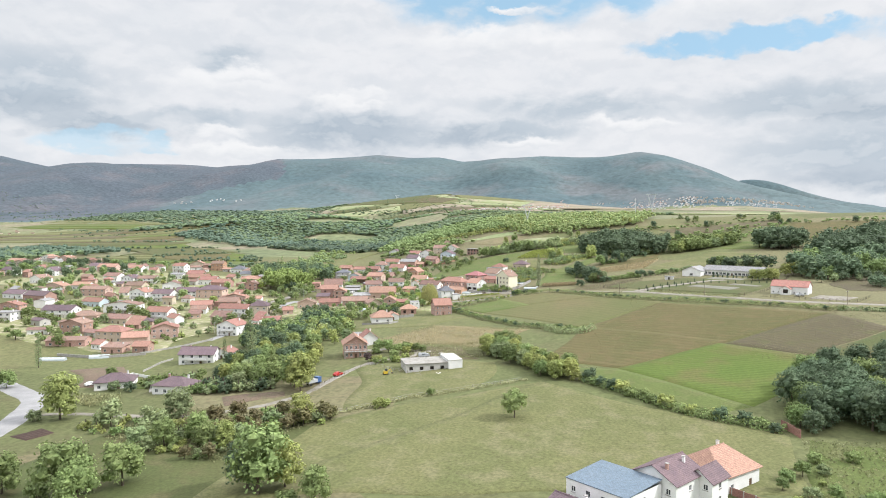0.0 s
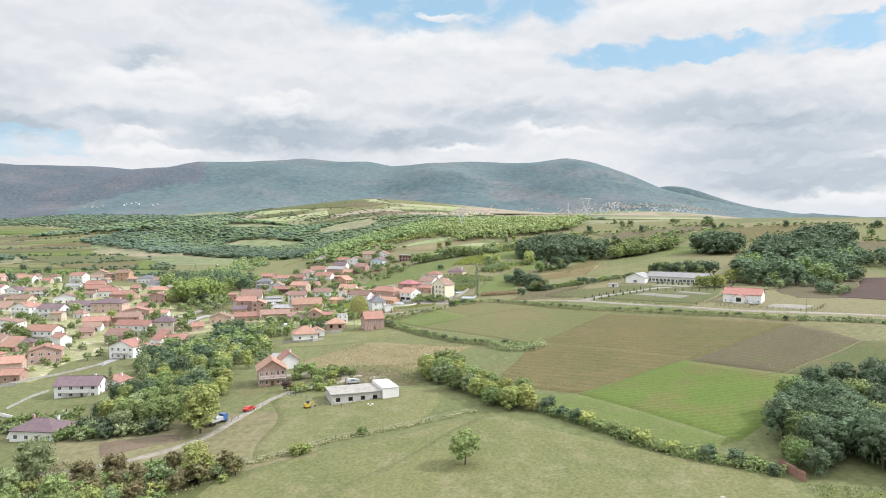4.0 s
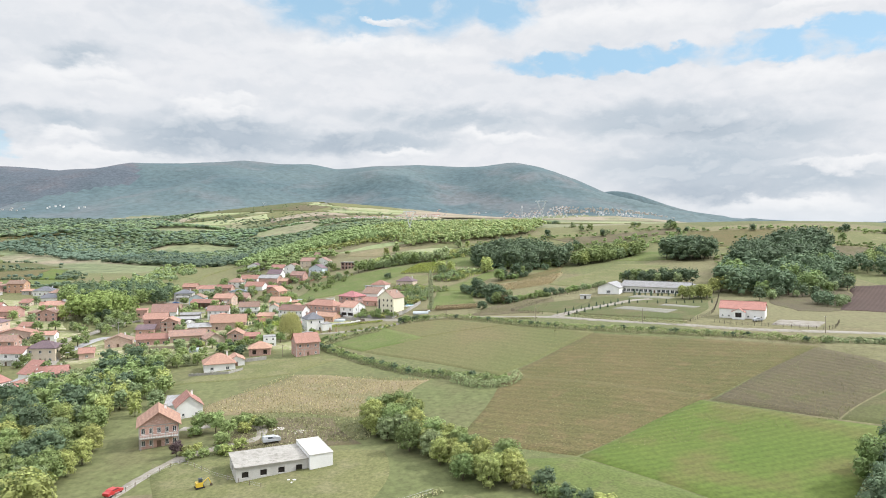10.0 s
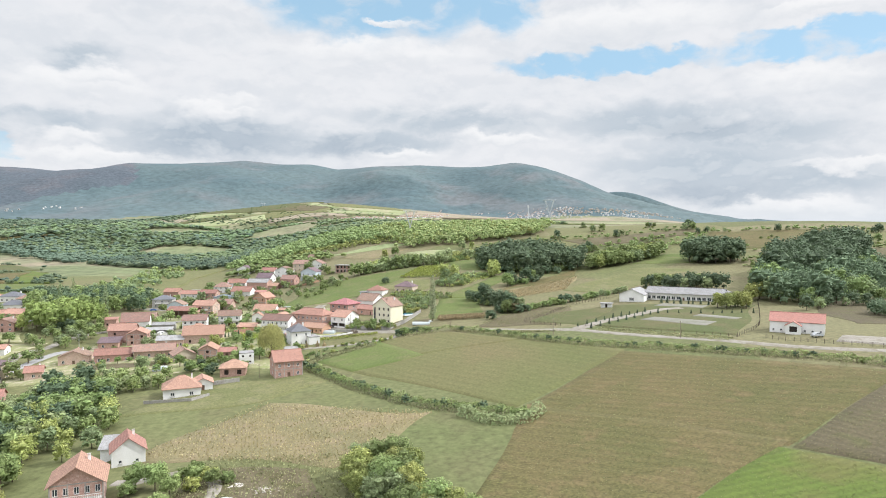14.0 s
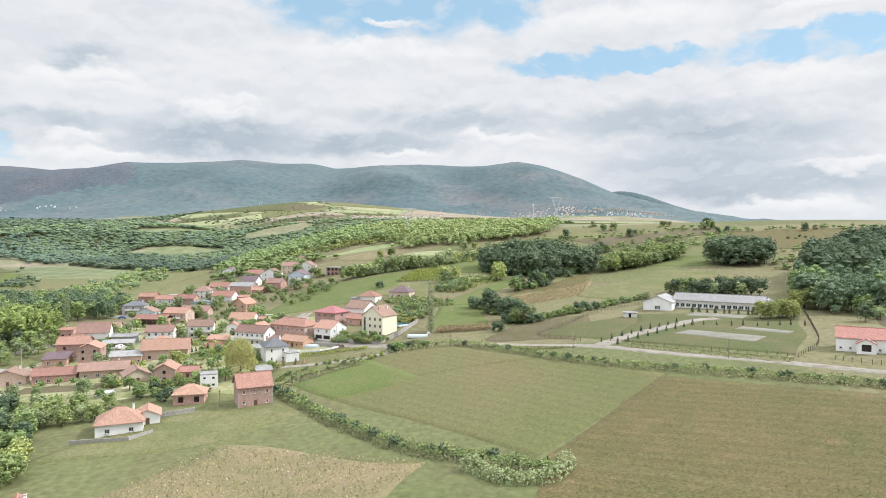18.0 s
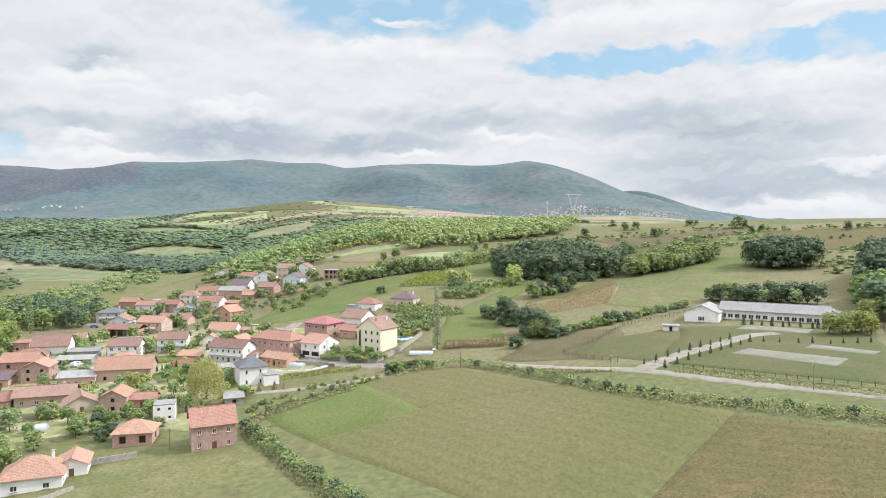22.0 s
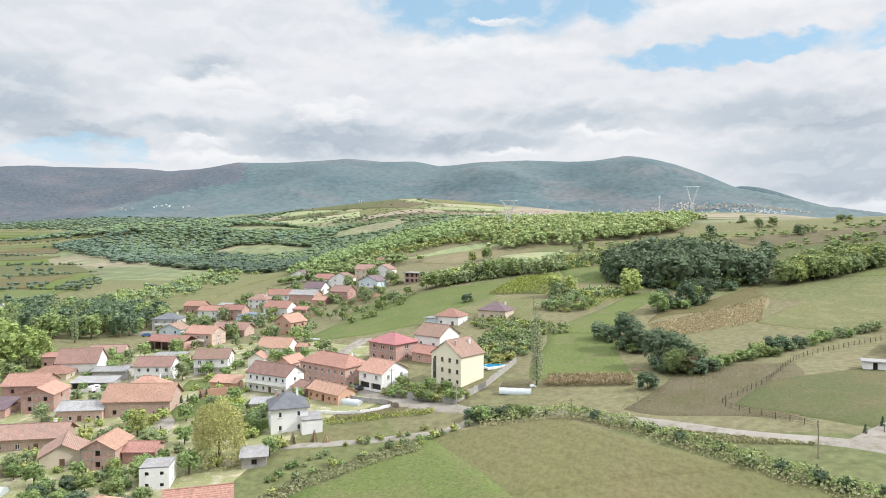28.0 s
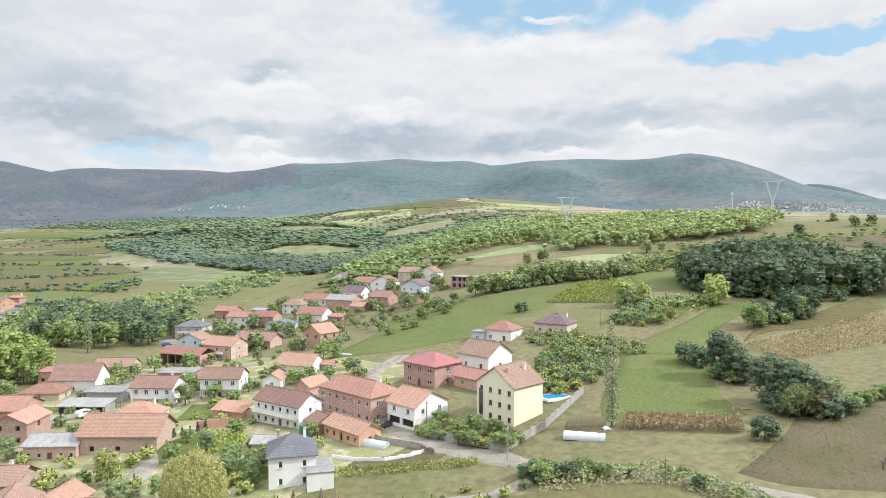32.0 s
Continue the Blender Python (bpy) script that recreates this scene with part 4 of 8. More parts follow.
kind_of_tree("oak", 9.5, 4.4, 24, 1500, 0.66, "leaf", 0.24, low=0.08)
kind_of_tree("dark", 11.0, 4.6, 26, 1500, 0.70, "leaf_dark", 0.28, low=0.04)
kind_of_tree("lime", 9.0, 3.6, 20, 1400, 0.58, "leaf_lime", 0.2, low=0.08)
kind_of_tree("grey", 8.0, 3.7, 20, 1400, 0.56, "leaf_grey", 0.2, low=0.06)
kind_of_tree("rust", 6.0, 2.8, 15, 1100, 0.48, "leaf_rust", 0.15)
kind_of_tree("fruit", 4.6, 2.3, 13, 1000, 0.38, "leaf", 0.12, 5)
kind_of_tree("fruit_grey", 4.8, 2.4, 13, 1000, 0.38, "leaf_grey", 0.12, 5)
kind_of_tree("plum", 4.2, 1.9, 10, 700, 0.38, "leaf_purple", 0.1, 4, 1)
kind_of_tree("poplar", 17.0, 1.5, 11, 1400, 0.5, "leaf_grey", 0.2, 8, 2, 0.08, tall=True)
kind_of_tree("thin_poplar", 17.0, 1.15, 14, 3400, 0.32, "leaf_poplar", 0.16, 14, 1, 0.05, tall=True)
kind_of_tree("ash", 16.0, 5.2, 26, 1800, 0.72, "leaf_fresh", 0.3, 7, 3, 0.12)
kind_of_tree("bush", 2.6, 1.9, 10, 480, 0.40, "leaf", 0.06, 4, 3, 0.0)
kind_of_tree("bush_dark", 2.8, 1.9, 10, 480, 0.40, "leaf_dark", 0.06, 4, 3, 0.0)
kind_of_tree("bush_lime", 2.4, 1.8, 10, 480, 0.38, "leaf_lime", 0.06, 4, 2, 0.0)
kind_of_tree("bush_grey", 2.5, 1.8, 10, 480, 0.38, "leaf_grey", 0.06, 4, 2, 0.0)


def conifer(key, h, r, n, size, leaf):
    z = RNG.uniform(0.04, 1, n) ** 0.85
    a = RNG.uniform(0, 2 * math.pi, n)
    rr = r * (1 - z) ** 0.8 * RNG.uniform(0.7, 1.05, n) + 0.03
    p = np.stack([np.cos(a) * rr, np.sin(a) * rr, z * h], 1)
    d = np.stack([np.cos(a), np.sin(a), np.full(n, 0.35)], 1)
    KIND[key] = [(trunk_mesh(key + "_trunk", h * 0.5, r * 0.12 + 0.02, 0, 0.1), quads_mesh(key + "_crown", leaf_quads(p, d, size, 0.4), M[leaf]))]


conifer("thuja", 2.4, 0.55, 130, 0.28, "needle")
conifer("spruce", 7.5, 2.0, 700, 0.42, "needle")

TREE_WORDS = {"oak": ("green broadleaf tree with a rounded crown", "tree"), "dark": ("dark green oak with a dense crown", "tree"), "lime": ("yellow-green leafy tree with loose crown", "tree"), "grey": ("grey-green tree with loose feathery crown", "tree"),
              "rust": ("small tree with autumn-brown leaves", "tree"), "fruit": ("small green fruit tree with round crown", "tree"), "fruit_grey": ("small grey-green fruit tree with open crown", "tree"), "plum": ("small purple-leaved plum tree", "tree"),
              "poplar": ("tall slim poplar with grey-green leaves", "tree"), "thin_poplar": ("tall thin half-bare poplar with pale leaves", "tree"), "ash": ("large bright yellow-green tree in a clump", "tree"), "bush": ("green leafy bush growing wild", "bush"), "bush_dark": ("dark green bush with dense leaves", "bush"),
              "bush_lime": ("yellow-green bush with loose leaves", "bush"), "bush_grey": ("grey-green bush with dusty leaves", "bush"), "thuja": ("small dark green clipped thuja cone", "shrub"), "spruce": ("dark green spruce with drooping branches", "tree")}
PLACED = []


def plant(key, x, y, s=1.0, group="", label="", tall=1.0):
    words, cat = TREE_WORDS[key]
    trunk, crown = KIND[key][RNG.integers(len(KIND[key]))]
    e = new("bush" if cat == "bush" else "shrub" if cat == "shrub" else "tree")
    e.empty_display_size = 0.3
    e.matrix_basis = Matrix.LocRotScale((x, y, ground_z(x, y) - 0.05), Euler((0, 0, RNG.uniform(0, 6.28))), (s, s, s * tall))
    tagged(e, label or words, cat, group)
    for nm, me in (("trunk", trunk), ("crown", crown)):
        o = new(nm, me)
        o.parent = e
    PLACED.append((x, y))
    return e


def thicket(keys, cx, cy, rx, ry, n, s0, s1, turn=0.0, gap=3.0, group="", joined="", spots=()):
    """Trees strewn over an ellipse, none nearer to another than gap. joined: a label; they become one object a kind of leaf."""
    c, s_ = math.cos(radians(turn)), math.sin(radians(turn))
    got, heaps = [], {}
    for turn_ in range(max(n * 12, len(spots))):
        if len(got) >= n and not spots:
            break
        r, a = math.sqrt(RNG.uniform()), RNG.uniform(0, 2 * math.pi)
        u, v = rx * r * math.cos(a), ry * r * math.sin(a)
        x, y = cx + u * c - v * s_, cy + u * s_ + v * c
        if spots:
            if turn_ >= len(spots):
                break
            x, y = spots[turn_]
        if spots or all((x - p) ** 2 + (y - q) ** 2 > gap * gap for p, q in got) and clear_of_houses(x, y):
            got.append((x, y))
            key, k = keys[RNG.integers(len(keys))], RNG.uniform(s0, s1)
            if not joined:
                plant(key, x, y, k, group)
                continue
            leaf, shapes = SIMPLE[key]
            q = shapes[RNG.integers(len(shapes))]
            t = RNG.uniform(0, 6.28)
            rot = np.array([[math.cos(t), -math.sin(t), 0], [math.sin(t), math.cos(t), 0], [0, 0, 1]])
            heaps.setdefault(leaf, []).append(q.reshape(-1, 3) @ rot.T * k + np.array([x, y, ground_z(x, y)]))
            h, w = 3.2 * k, 0.16 * k
            b = np.array([[(-w, -w, -0.3), (w, -w, -0.3), (w * 0.6, -w * 0.6, h), (-w * 0.6, -w * 0.6, h)], [(w, w, -0.3), (-w, w, -0.3), (-w * 0.6, w * 0.6, h), (w * 0.6, w * 0.6, h)], [(w, -w, -0.3), (w, w, -0.3), (w * 0.6, w * 0.6, h), (w * 0.6, -w * 0.6, h)], [(-w, w, -0.3), (-w, -w, -0.3), (-w * 0.6, -w * 0.6, h), (-w * 0.6, w * 0.6, h)]])
            heaps.setdefault("bark", []).append(b.reshape(-1, 3) + np.array([x, y, ground_z(x, y)]))
    for leaf, vs in heaps.items():
        nm = "tree_trunks" if leaf == "bark" else "tree_crowns"
        tagged(new(nm, quads_mesh(nm, np.concatenate(vs), M[leaf])), joined + (" trunks" if leaf == "bark" else " leafy crowns"), "trees", kind="stuff")


def along(keys, points, gap, side, s0, s1, group=""):
    """Trees or bushes along a line."""
    c = spline(points, gap)
    for p in c:
        x, y = p + RNG.uniform(-side, side, 2)
        plant(keys[RNG.integers(len(keys))], float(x), float(y), RNG.uniform(s0, s1), group)


def bush_line(label, keys, points, gap, side, s0, s1):
    """Bushes close together along a line, one object a kind of leaf."""
    c = spline(points, gap)
    spots_ = [(float(p[0] + RNG.uniform(-side, side)), float(p[1] + RNG.uniform(-side, side))) for p in c if RNG.uniform() > 0.12]
    thicket(keys, 0, 0, 1, 1, 0, s0, s1, joined=label, spots=spots_)


HOUSES = []


def clear_of_houses(x, y, far=0.0):
    return all(abs((x - a) * c + (y - b) * s) > w / 2 + 1.2 + far or abs(-(x - a) * s + (y - b) * c) > d / 2 + 1.2 + far for a, b, c, s, w, d in HOUSES)


def hedge(label, points, width, high, n, size, leaf, name="hedge", uneven=0.45):
    """A continuous hedge of leaf sprays along a line, of uneven height, with its stems."""
    c = spline(points, 1.5)
    k = RNG.integers(0, len(c) - 1, n)
    t = RNG.uniform(0, 1, (n, 1))
    p = c[k] * (1 - t) + c[k + 1] * t
    tan = c[k + 1] - c[k]
    tan /= np.linalg.norm(tan, axis=1)[:, None]
    side = np.stack([-tan[:, 1], tan[:, 0]], 1)
    s_along = k + t[:, 0]
    bulge = np.array([noise.noise((v * 0.35, 1.0, len(points))) for v in s_along])
    fine = np.array([noise.noise((v * 1.1, 5.0, len(points))) for v in s_along])
    top = high * (1 + uneven * bulge + 0.35 * fine)
    wid = width * (1 + 0.35 * bulge)
    a = RNG.uniform(0, math.pi, n)
    rr = RNG.uniform(0.72, 1.06, n)
    off = np.cos(a) * wid * 0.5 * rr
    q = p + side * off[:, None]
    z = height(q[:, 0], q[:, 1]) + np.sin(a) ** 0.8 * top * rr
    d = np.concatenate([side * np.cos(a)[:, None], np.sin(a)[:, None]], 1)
    me = quads_mesh(name, leaf_quads(np.concatenate([q, z[:, None]], 1), d, size), M[leaf])
    return tagged(new(name, me), label, "hedge", kind="stuff")


def canopy(name, label, corners, n, size, leaf, h0, h1, per=26, rad=(2.4, 4.2), category="forest", layers=False, clearings=False):
    """A wood seen from far off: one object of many uneven crowns, each a shaded inside under leaf sprays."""
    a, b, c, d = [np.array(p, float) for p in corners]
    u, v = RNG.uniform(0, 1, (2, n, 1))
    g = a * (1 - u) * (1 - v) + b * u * (1 - v) + c * u * v + d * (1 - u) * v
    g = g + RNG.normal(0, 5, g.shape)
    if clearings:
        wave = np.sin(g[:, 0] / 47 + 1.3 * np.sin(g[:, 1] / 63)) + np.sin(g[:, 1] / 39 + 1.1 * np.sin(g[:, 0] / 71 + 2.0))
        g = g[wave > -0.75]
        n = len(g)
    h = RNG.uniform(h0, h1, n)
    r = RNG.uniform(*rad, n)
    z = height(g[:, 0], g[:, 1])
    cen = np.stack([g[:, 0], g[:, 1], z + h * (RNG.uniform(0.25, 0.84, n) if layers else RNG.uniform(0.42, 0.66, n))], 1)
    span = np.stack([r, r, r * 0.9 if layers else h * 0.36], 1)
    per = int(per * (0.7 if layers else 0.42))
    dirs = RNG.normal(0, 1, (n, per, 3))
    dirs /= np.linalg.norm(dirs, axis=2)[..., None]
    dirs[..., 2] = np.where(dirs[..., 2] < -0.3, -dirs[..., 2], dirs[..., 2])
    Q = cen[:, None] + dirs * RNG.uniform(0.80, 1.12, (n, per, 1)) * span[:, None]
    sprays = leaf_quads(Q.reshape(-1, 3), dirs.reshape(-1, 3), size * 0.80, 0.45, 1.25)
    me = quads_mesh(name, np.concatenate([core_quads(cen, span, 0.80 if layers else 0.92), sprays]), M[leaf])
    return tagged(new(name, me), label, category, kind="stuff")


def stalks(name, label, corners, row_gap, plant_gap, high, leaf, size, category, per=4, spread=0.25):
    """Rows of crop plants over a four-cornered patch, as one object."""
    a, b, c, d = [np.array(p, float) for p in corners]
    nr = int(np.linalg.norm(d - a) / row_gap) + 1
    npl = int(np.linalg.norm(b - a) / plant_gap) + 1
    u, v = np.meshgrid(np.linspace(0, 1, npl), np.linspace(0, 1, nr))
    g = (a * ((1 - u) * (1 - v))[..., None] + b * (u * (1 - v))[..., None] + c * (u * v)[..., None] + d * ((1 - u) * v)[..., None]).reshape(-1, 2)
    g = g + RNG.uniform(-spread, spread, g.shape)
    keep = RNG.uniform(size=len(g)) > 0.12
    g = g[keep]
    z = height(g[:, 0], g[:, 1])
    P = np.repeat(np.concatenate([g, z[:, None]], 1)[:, None], per, 1)
    P[..., :2] += RNG.normal(0, 0.16, P[..., :2].shape)
    P[..., 2] += RNG.uniform(0.2, 1, P.shape[:2]) * high
    D = RNG.normal(0, 1, P.shape)
    D[..., 2] *= 0.3
    me = quads_mesh(name, leaf_quads(P.reshape(-1, 3), D.reshape(-1, 3), size, 0.3, 2.2), M[leaf])
    return tagged(new(name, me), label, category, kind="stuff")


def tufts(name, label, corners, n, size, leaf, high=0.35):
    a, b, c, d = [np.array(p, float) for p in corners]
    u, v = RNG.uniform(0, 1, (2, n, 1))
    g = a * (1 - u) * (1 - v) + b * u * (1 - v) + c * u * v + d * (1 - u) * v
    z = height(g[:, 0], g[:, 1]) + 0.1 + RNG.uniform(0, high, n)
    D = RNG.normal(0, 1, (n, 3))
    D[:, 2] *= 0.5
    me = quads_mesh(name, leaf_quads(np.concatenate([g, z[:, None]], 1), D, size, 0.4, 1.8), M[leaf])
    return tagged(new(name, me), label, "grass", kind="stuff")


# ---- houses ----
def facade(bm, org, u, w, h, holes, depth, top=None):
    """An upright wall from org along u, w long and h high, with rectangular holes (x0, z0, x1, z1) that have reveals."""
    org, u = Vector(org), Vector(u)
    inn = Vector((-u.y, u.x, 0)) * depth
    xs = sorted({0.0, w, *[v for q in holes for v in (q[0], q[2])]})
    zs = sorted({0.0, h, *[v for q in holes for v in (q[1], q[3])]})

    def pt(x, z, k=0):
        return org + u * x + Vector((0, 0, z)) + (inn if k else Vector())

    for i in range(len(xs) - 1):
        for j in range(len(zs) - 1):
            mx, mz = (xs[i] + xs[i + 1]) / 2, (zs[j] + zs[j + 1]) / 2
            if any(q[0] < mx < q[2] and q[1] < mz < q[3] for q in holes):
                continue
            bm.faces.new([bm.verts.new(pt(*c)) for c in ((xs[i], zs[j]), (xs[i + 1], zs[j]), (xs[i + 1], zs[j + 1]), (xs[i], zs[j + 1]))])
    for x0, z0, x1, z1 in holes:
        c = ((x0, z0), (x1, z0), (x1, z1), (x0, z1))
        for k in range(4):
            p, q = c[k], c[(k + 1) % 4]
            bm.faces.new([bm.verts.new(v) for v in (pt(*q), pt(*p), pt(*p, 1), pt(*q, 1))])
    if top:
        bm.faces.new([bm.verts.new(pt(0, h)), bm.verts.new(pt(w, h)), bm.verts.new(pt(*top))])


WINDOWS = {}


def window_meshes(w, h, frame, kind):
    key = (round(w, 2), round(h, 2), frame, kind)
    if key in WINDOWS:
        return WINDOWS[key]
    bm = bmesh.new()
    t = 0.09
    for q in ((0, 0, w, t), (0, h - t, w, h), (0, t, t, h - t), (w - t, t, w, h - t)):
        box(bm, q[0], -0.05, q[1], q[2], 0.05, q[3])
    if w > 0.9:
        box(bm, w / 2 - t / 2, -0.045, t, w / 2 + t / 2, 0.045, h - t)
    if w > 1.9:
        for k in (0.25, 0.75):
            box(bm, w * k - t / 2, -0.045, t, w * k + t / 2, 0.045, h - t)
    if h > 1.7:
        box(bm, t, -0.04, h * 0.68, w - t, 0.04, h * 0.68 + t)
    fr = bpy.data.meshes.new("window_frame")
    bm.to_mesh(fr), bm.free()
    fr.materials.append(M[frame])
    bm = box_bm(0.02, -0.012, 0.02, w - 0.02, 0.012, h - 0.02)
    gl = bpy.data.meshes.new("pane")
    bm.to_mesh(gl), bm.free()
    gl.materials.append(M["glass"])
    bm = box_bm(-0.1, -0.30, -0.09, w + 0.1, 0.0, -0.004)
    si = bpy.data.meshes.new("window_sill")
    bm.to_mesh(si), bm.free()
    si.materials.append(M["concrete"])
    WINDOWS[key] = (fr, gl, si)
    return WINDOWS[key]


WALL_WORDS = {"white": "white plastered", "cream": "cream plastered", "beige": "beige rendered", "grey_wall": "grey rendered", "blue_wall": "pale blue", "brick": "bare red brick", "brick_pale": "pale bare brick", "brick_orange": "bare orange brick", "concrete": "bare concrete"}
ROOF_WORDS = {"roof_red": "red tiled", "roof_orange": "orange tiled", "roof_brown": "weathered brown tiled", "roof_dark": "dark purple tiled", "roof_grey": "anthracite", "roof_pink": "crimson", "roof_coral": "coral red", "roof_ash": "ash grey sheet", "roof_blue": "blue-grey metal", "roof_slab": "stained concrete", "roof_pale": "pale concrete"}


def roof_mesh(name, w, d, rise, over, kind, thick=0.16, hipped=0.5):
    """A roof of slabs over a w by d box whose eaves are at z = 0. Ridge along x."""
    bm = bmesh.new()
    slope = rise / (d / 2)
    W, D, e = w / 2 + over, d / 2 + over, -slope * over
    if kind == "hip":
        r = max(w / 2 - d / 2 * 2 * hipped, 0.05)
        rings = []
        for dz in (0, thick):
            rings.append([bm.verts.new(c) for c in ((-W, -D, e + dz), (W, -D, e + dz), (W, D, e + dz), (-W, D, e + dz), (-r, 0, rise + dz), (r, 0, rise + dz))])
        fs = ((0, 1, 5, 4), (1, 2, 5), (2, 3, 4, 5), (3, 0, 4))
        for f in fs:
            bm.faces.new([rings[1][i] for i in f])
            bm.faces.new([rings[0][i] for i in f[::-1]])
        for i in range(4):
            j = (i + 1) % 4
            bm.faces.new((rings[0][i], rings[0][j], rings[1][j], rings[1][i]))
    elif kind == "mono":
        v = [bm.verts.new(c) for c in ((-W, -D, e), (W, -D, e), (W, D, rise * 2 - e * 0), (-W, D, rise * 2), (-W, -D, e + thick), (W, -D, e + thick), (W, D, rise * 2 + thick), (-W, D, rise * 2 + thick))]
        for f in ((3, 2, 1, 0), (4, 5, 6, 7), (0, 1, 5, 4), (1, 2, 6, 5), (2, 3, 7, 6), (3, 0, 4, 7)):
            bm.faces.new([v[i] for i in f])
    elif kind == "flat":
        box(bm, -W, -D, 0, W, D, thick + 0.1)
    else:
        for s in (-1, 1):
            v = [bm.verts.new(c) for c in ((-W, s * D, e), (W, s * D, e), (W, 0, rise), (-W, 0, rise), (-W, s * D, e + thick), (W, s * D, e + thick), (W, 0, rise + thick), (-W, 0, rise + thick))]
            for f in ((3, 2, 1, 0), (4, 5, 6, 7), (0, 1, 5, 4), (1, 2, 6, 5), (3, 0, 4, 7)):
                bm.faces.new([v[i] for i in (f if s < 0 else f[::-1])])
    me = bpy.data.meshes.new(name)
    bm.to_mesh(me), bm.free()
    return me


def house(fx, fy, yaw, w, d, h, roof="gable", rise=2.2, wall="white", tiles="roof_red", floors=1, wins=3, over=0.5, turned=False, chimney=1, side_wins=1, frame="frame", open_holes=False,
          beams=False, balcony=0, door=True, label="", name="house", category="house", group="village houses", dz=0.0, back=True, win=(1.1, 1.25), plinth=0.0, hipped=0.5, rail=False, sides="FRL", sill=True):
    """A house whose front's middle stands at (fx, fy) and which goes back d metres. turned: the ridge runs from front to back."""
    c, s = math.cos(radians(yaw)), math.sin(radians(yaw))
    x, y = fx - s * d / 2, fy + c * d / 2
    HOUSES.append((x, y, c, s, w, d))
    z = min(ground_z(x + i * c * w / 2 - j * s * d / 2, y + i * s * w / 2 + j * c * d / 2) for i in (-1, 1) for j in (-1, 1)) - 0.1 + dz
    zf = ground_z(fx, fy)
    h = h + max(0.0, min(1.2, zf - z - dz)) * 0.5
    storeys = "single-storey" if floors == 1 else "two-storey" if floors == 2 else "three-storey"
    words = label or f"{storeys} {WALL_WORDS[wall]} house with {ROOF_WORDS[tiles]} {'hip' if roof == 'hip' else 'flat' if roof == 'flat' else 'gable'} roof"
    e = thing(name, x, y, z, yaw, words, category, group)
    bm = bmesh.new()
    depth = 0.55 if open_holes else 0.16
    lev = h / floors
    ww, wh = win
    spots = []

    def row(length, n, skip_door):
        out = []
        for f in range(floors):
            for i in range(n):
                cx = length * (i + 0.5) / n
                if f == 0 and skip_door and i == n // 2:
                    continue
                z0 = lev * f + min(0.95, lev * 0.36)
                top = min(z0 + wh, lev * (f + 1) - 0.25)
                if top - z0 > 0.5:
                    out.append((cx - ww / 2, z0, cx + ww / 2, top))
        return out

    ridge_front = roof in ("gable", "mono") and turned
    gx = lambda L: (L / 2, h + rise)
    faces_ = (((-w / 2, -d / 2, 0), (1, 0, 0), w, wins, True, roof == "gable" and turned), ((w / 2, -d / 2, 0), (0, 1, 0), d, side_wins if "R" in sides else 0, False, roof == "gable" and not turned),
             ((w / 2, d / 2, 0), (-1, 0, 0), w, 0, False, roof == "gable" and turned), ((-w / 2, d / 2, 0), (0, -1, 0), d, side_wins if "L" in sides else 0, False, roof == "gable" and not turned))
    for org, u, L, n, dr, gab in faces_:
        holes = row(L, n, dr and door) if n else []
        if dr and door and wins:
            cx = L * (n // 2 + 0.5) / n
            dh = (cx - 0.55, 0.05 + plinth, cx + 0.55, 2.15 + plinth)
            holes.append(dh)
            spots.append((org, u, dh, "door"))
        spots += [(org, u, q, "window") for q in holes if not (dr and door and wins and q is holes[-1])]
        facade(bm, org, u, L, h, holes, depth, gx(L) if gab else None)
    for f in bm.faces:
        f.normal_update()
    part("wall", bm, M[wall], e, WALL_WORDS[wall] + " walls")
    for org, u, q, what in spots:
        u = Vector(u)
        m = Matrix.Translation(Vector(org) + u * q[0] + Vector((-u.y, u.x, 0)) * (depth - 0.04) + Vector((0, 0, q[1]))) @ Matrix.Rotation(math.atan2(u.y, u.x), 4, "Z")
        W_, H_ = q[2] - q[0], q[3] - q[1]
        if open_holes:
            # a dark plate closes the hole; its colour stands in for the room's shade
            part("opening", box_bm(0, -0.02, 0, W_, 0.02, H_), M["inside"], e, "dark plate painted as the unlit room behind", m)
        elif what == "door":
            part("door", box_bm(0.02, -0.04, 0, W_ - 0.02, 0.04, H_ - 0.02), M["brown_frame"], e, "brown front door", m)
        else:
            fr, gl, si = window_meshes(W_, H_, frame, 0)
            wo = part("window", fr, None, e, "", m)
            part("pane", gl, None, wo)
            if sill:
                part("window_sill", si, None, wo)
    rw, rd = (d, w) if turned else (w, d)
    ro = part("roof", roof_mesh("roof", rw, rd, rise, over, roof, hipped=hipped), None, e, ROOF_WORDS[tiles] + " roof", Matrix.Translation((0, 0, h + 0.012)) @ Matrix.Rotation(math.pi / 2 if turned else 0, 4, "Z"))
    ro.data.materials.append(M[tiles])
    if roof in ("gable", "hip"):
        r = rw / 2 + over if roof == "gable" else max(rw / 2 - rd * hipped, 0.05)
        part("ridge_cap", tube_bm((-r, 0, rise + 0.17), (r, 0, rise + 0.17), 0.13, 0.13, 6), M[tiles], ro)
    for i in range(chimney):
        k = (0.28, -0.3)[i % 2]
        p = (k * rw, 0.18 * rd) if not turned else (0.18 * w, k * d)
        zz = h + rise * 0.64
        ch = part("chimney", box_bm(-0.28, -0.28, -0.6, 0.28, 0.28, 1.35), M["brick" if i else "white"], e, "", Matrix.Translation((p[0], p[1], zz)))
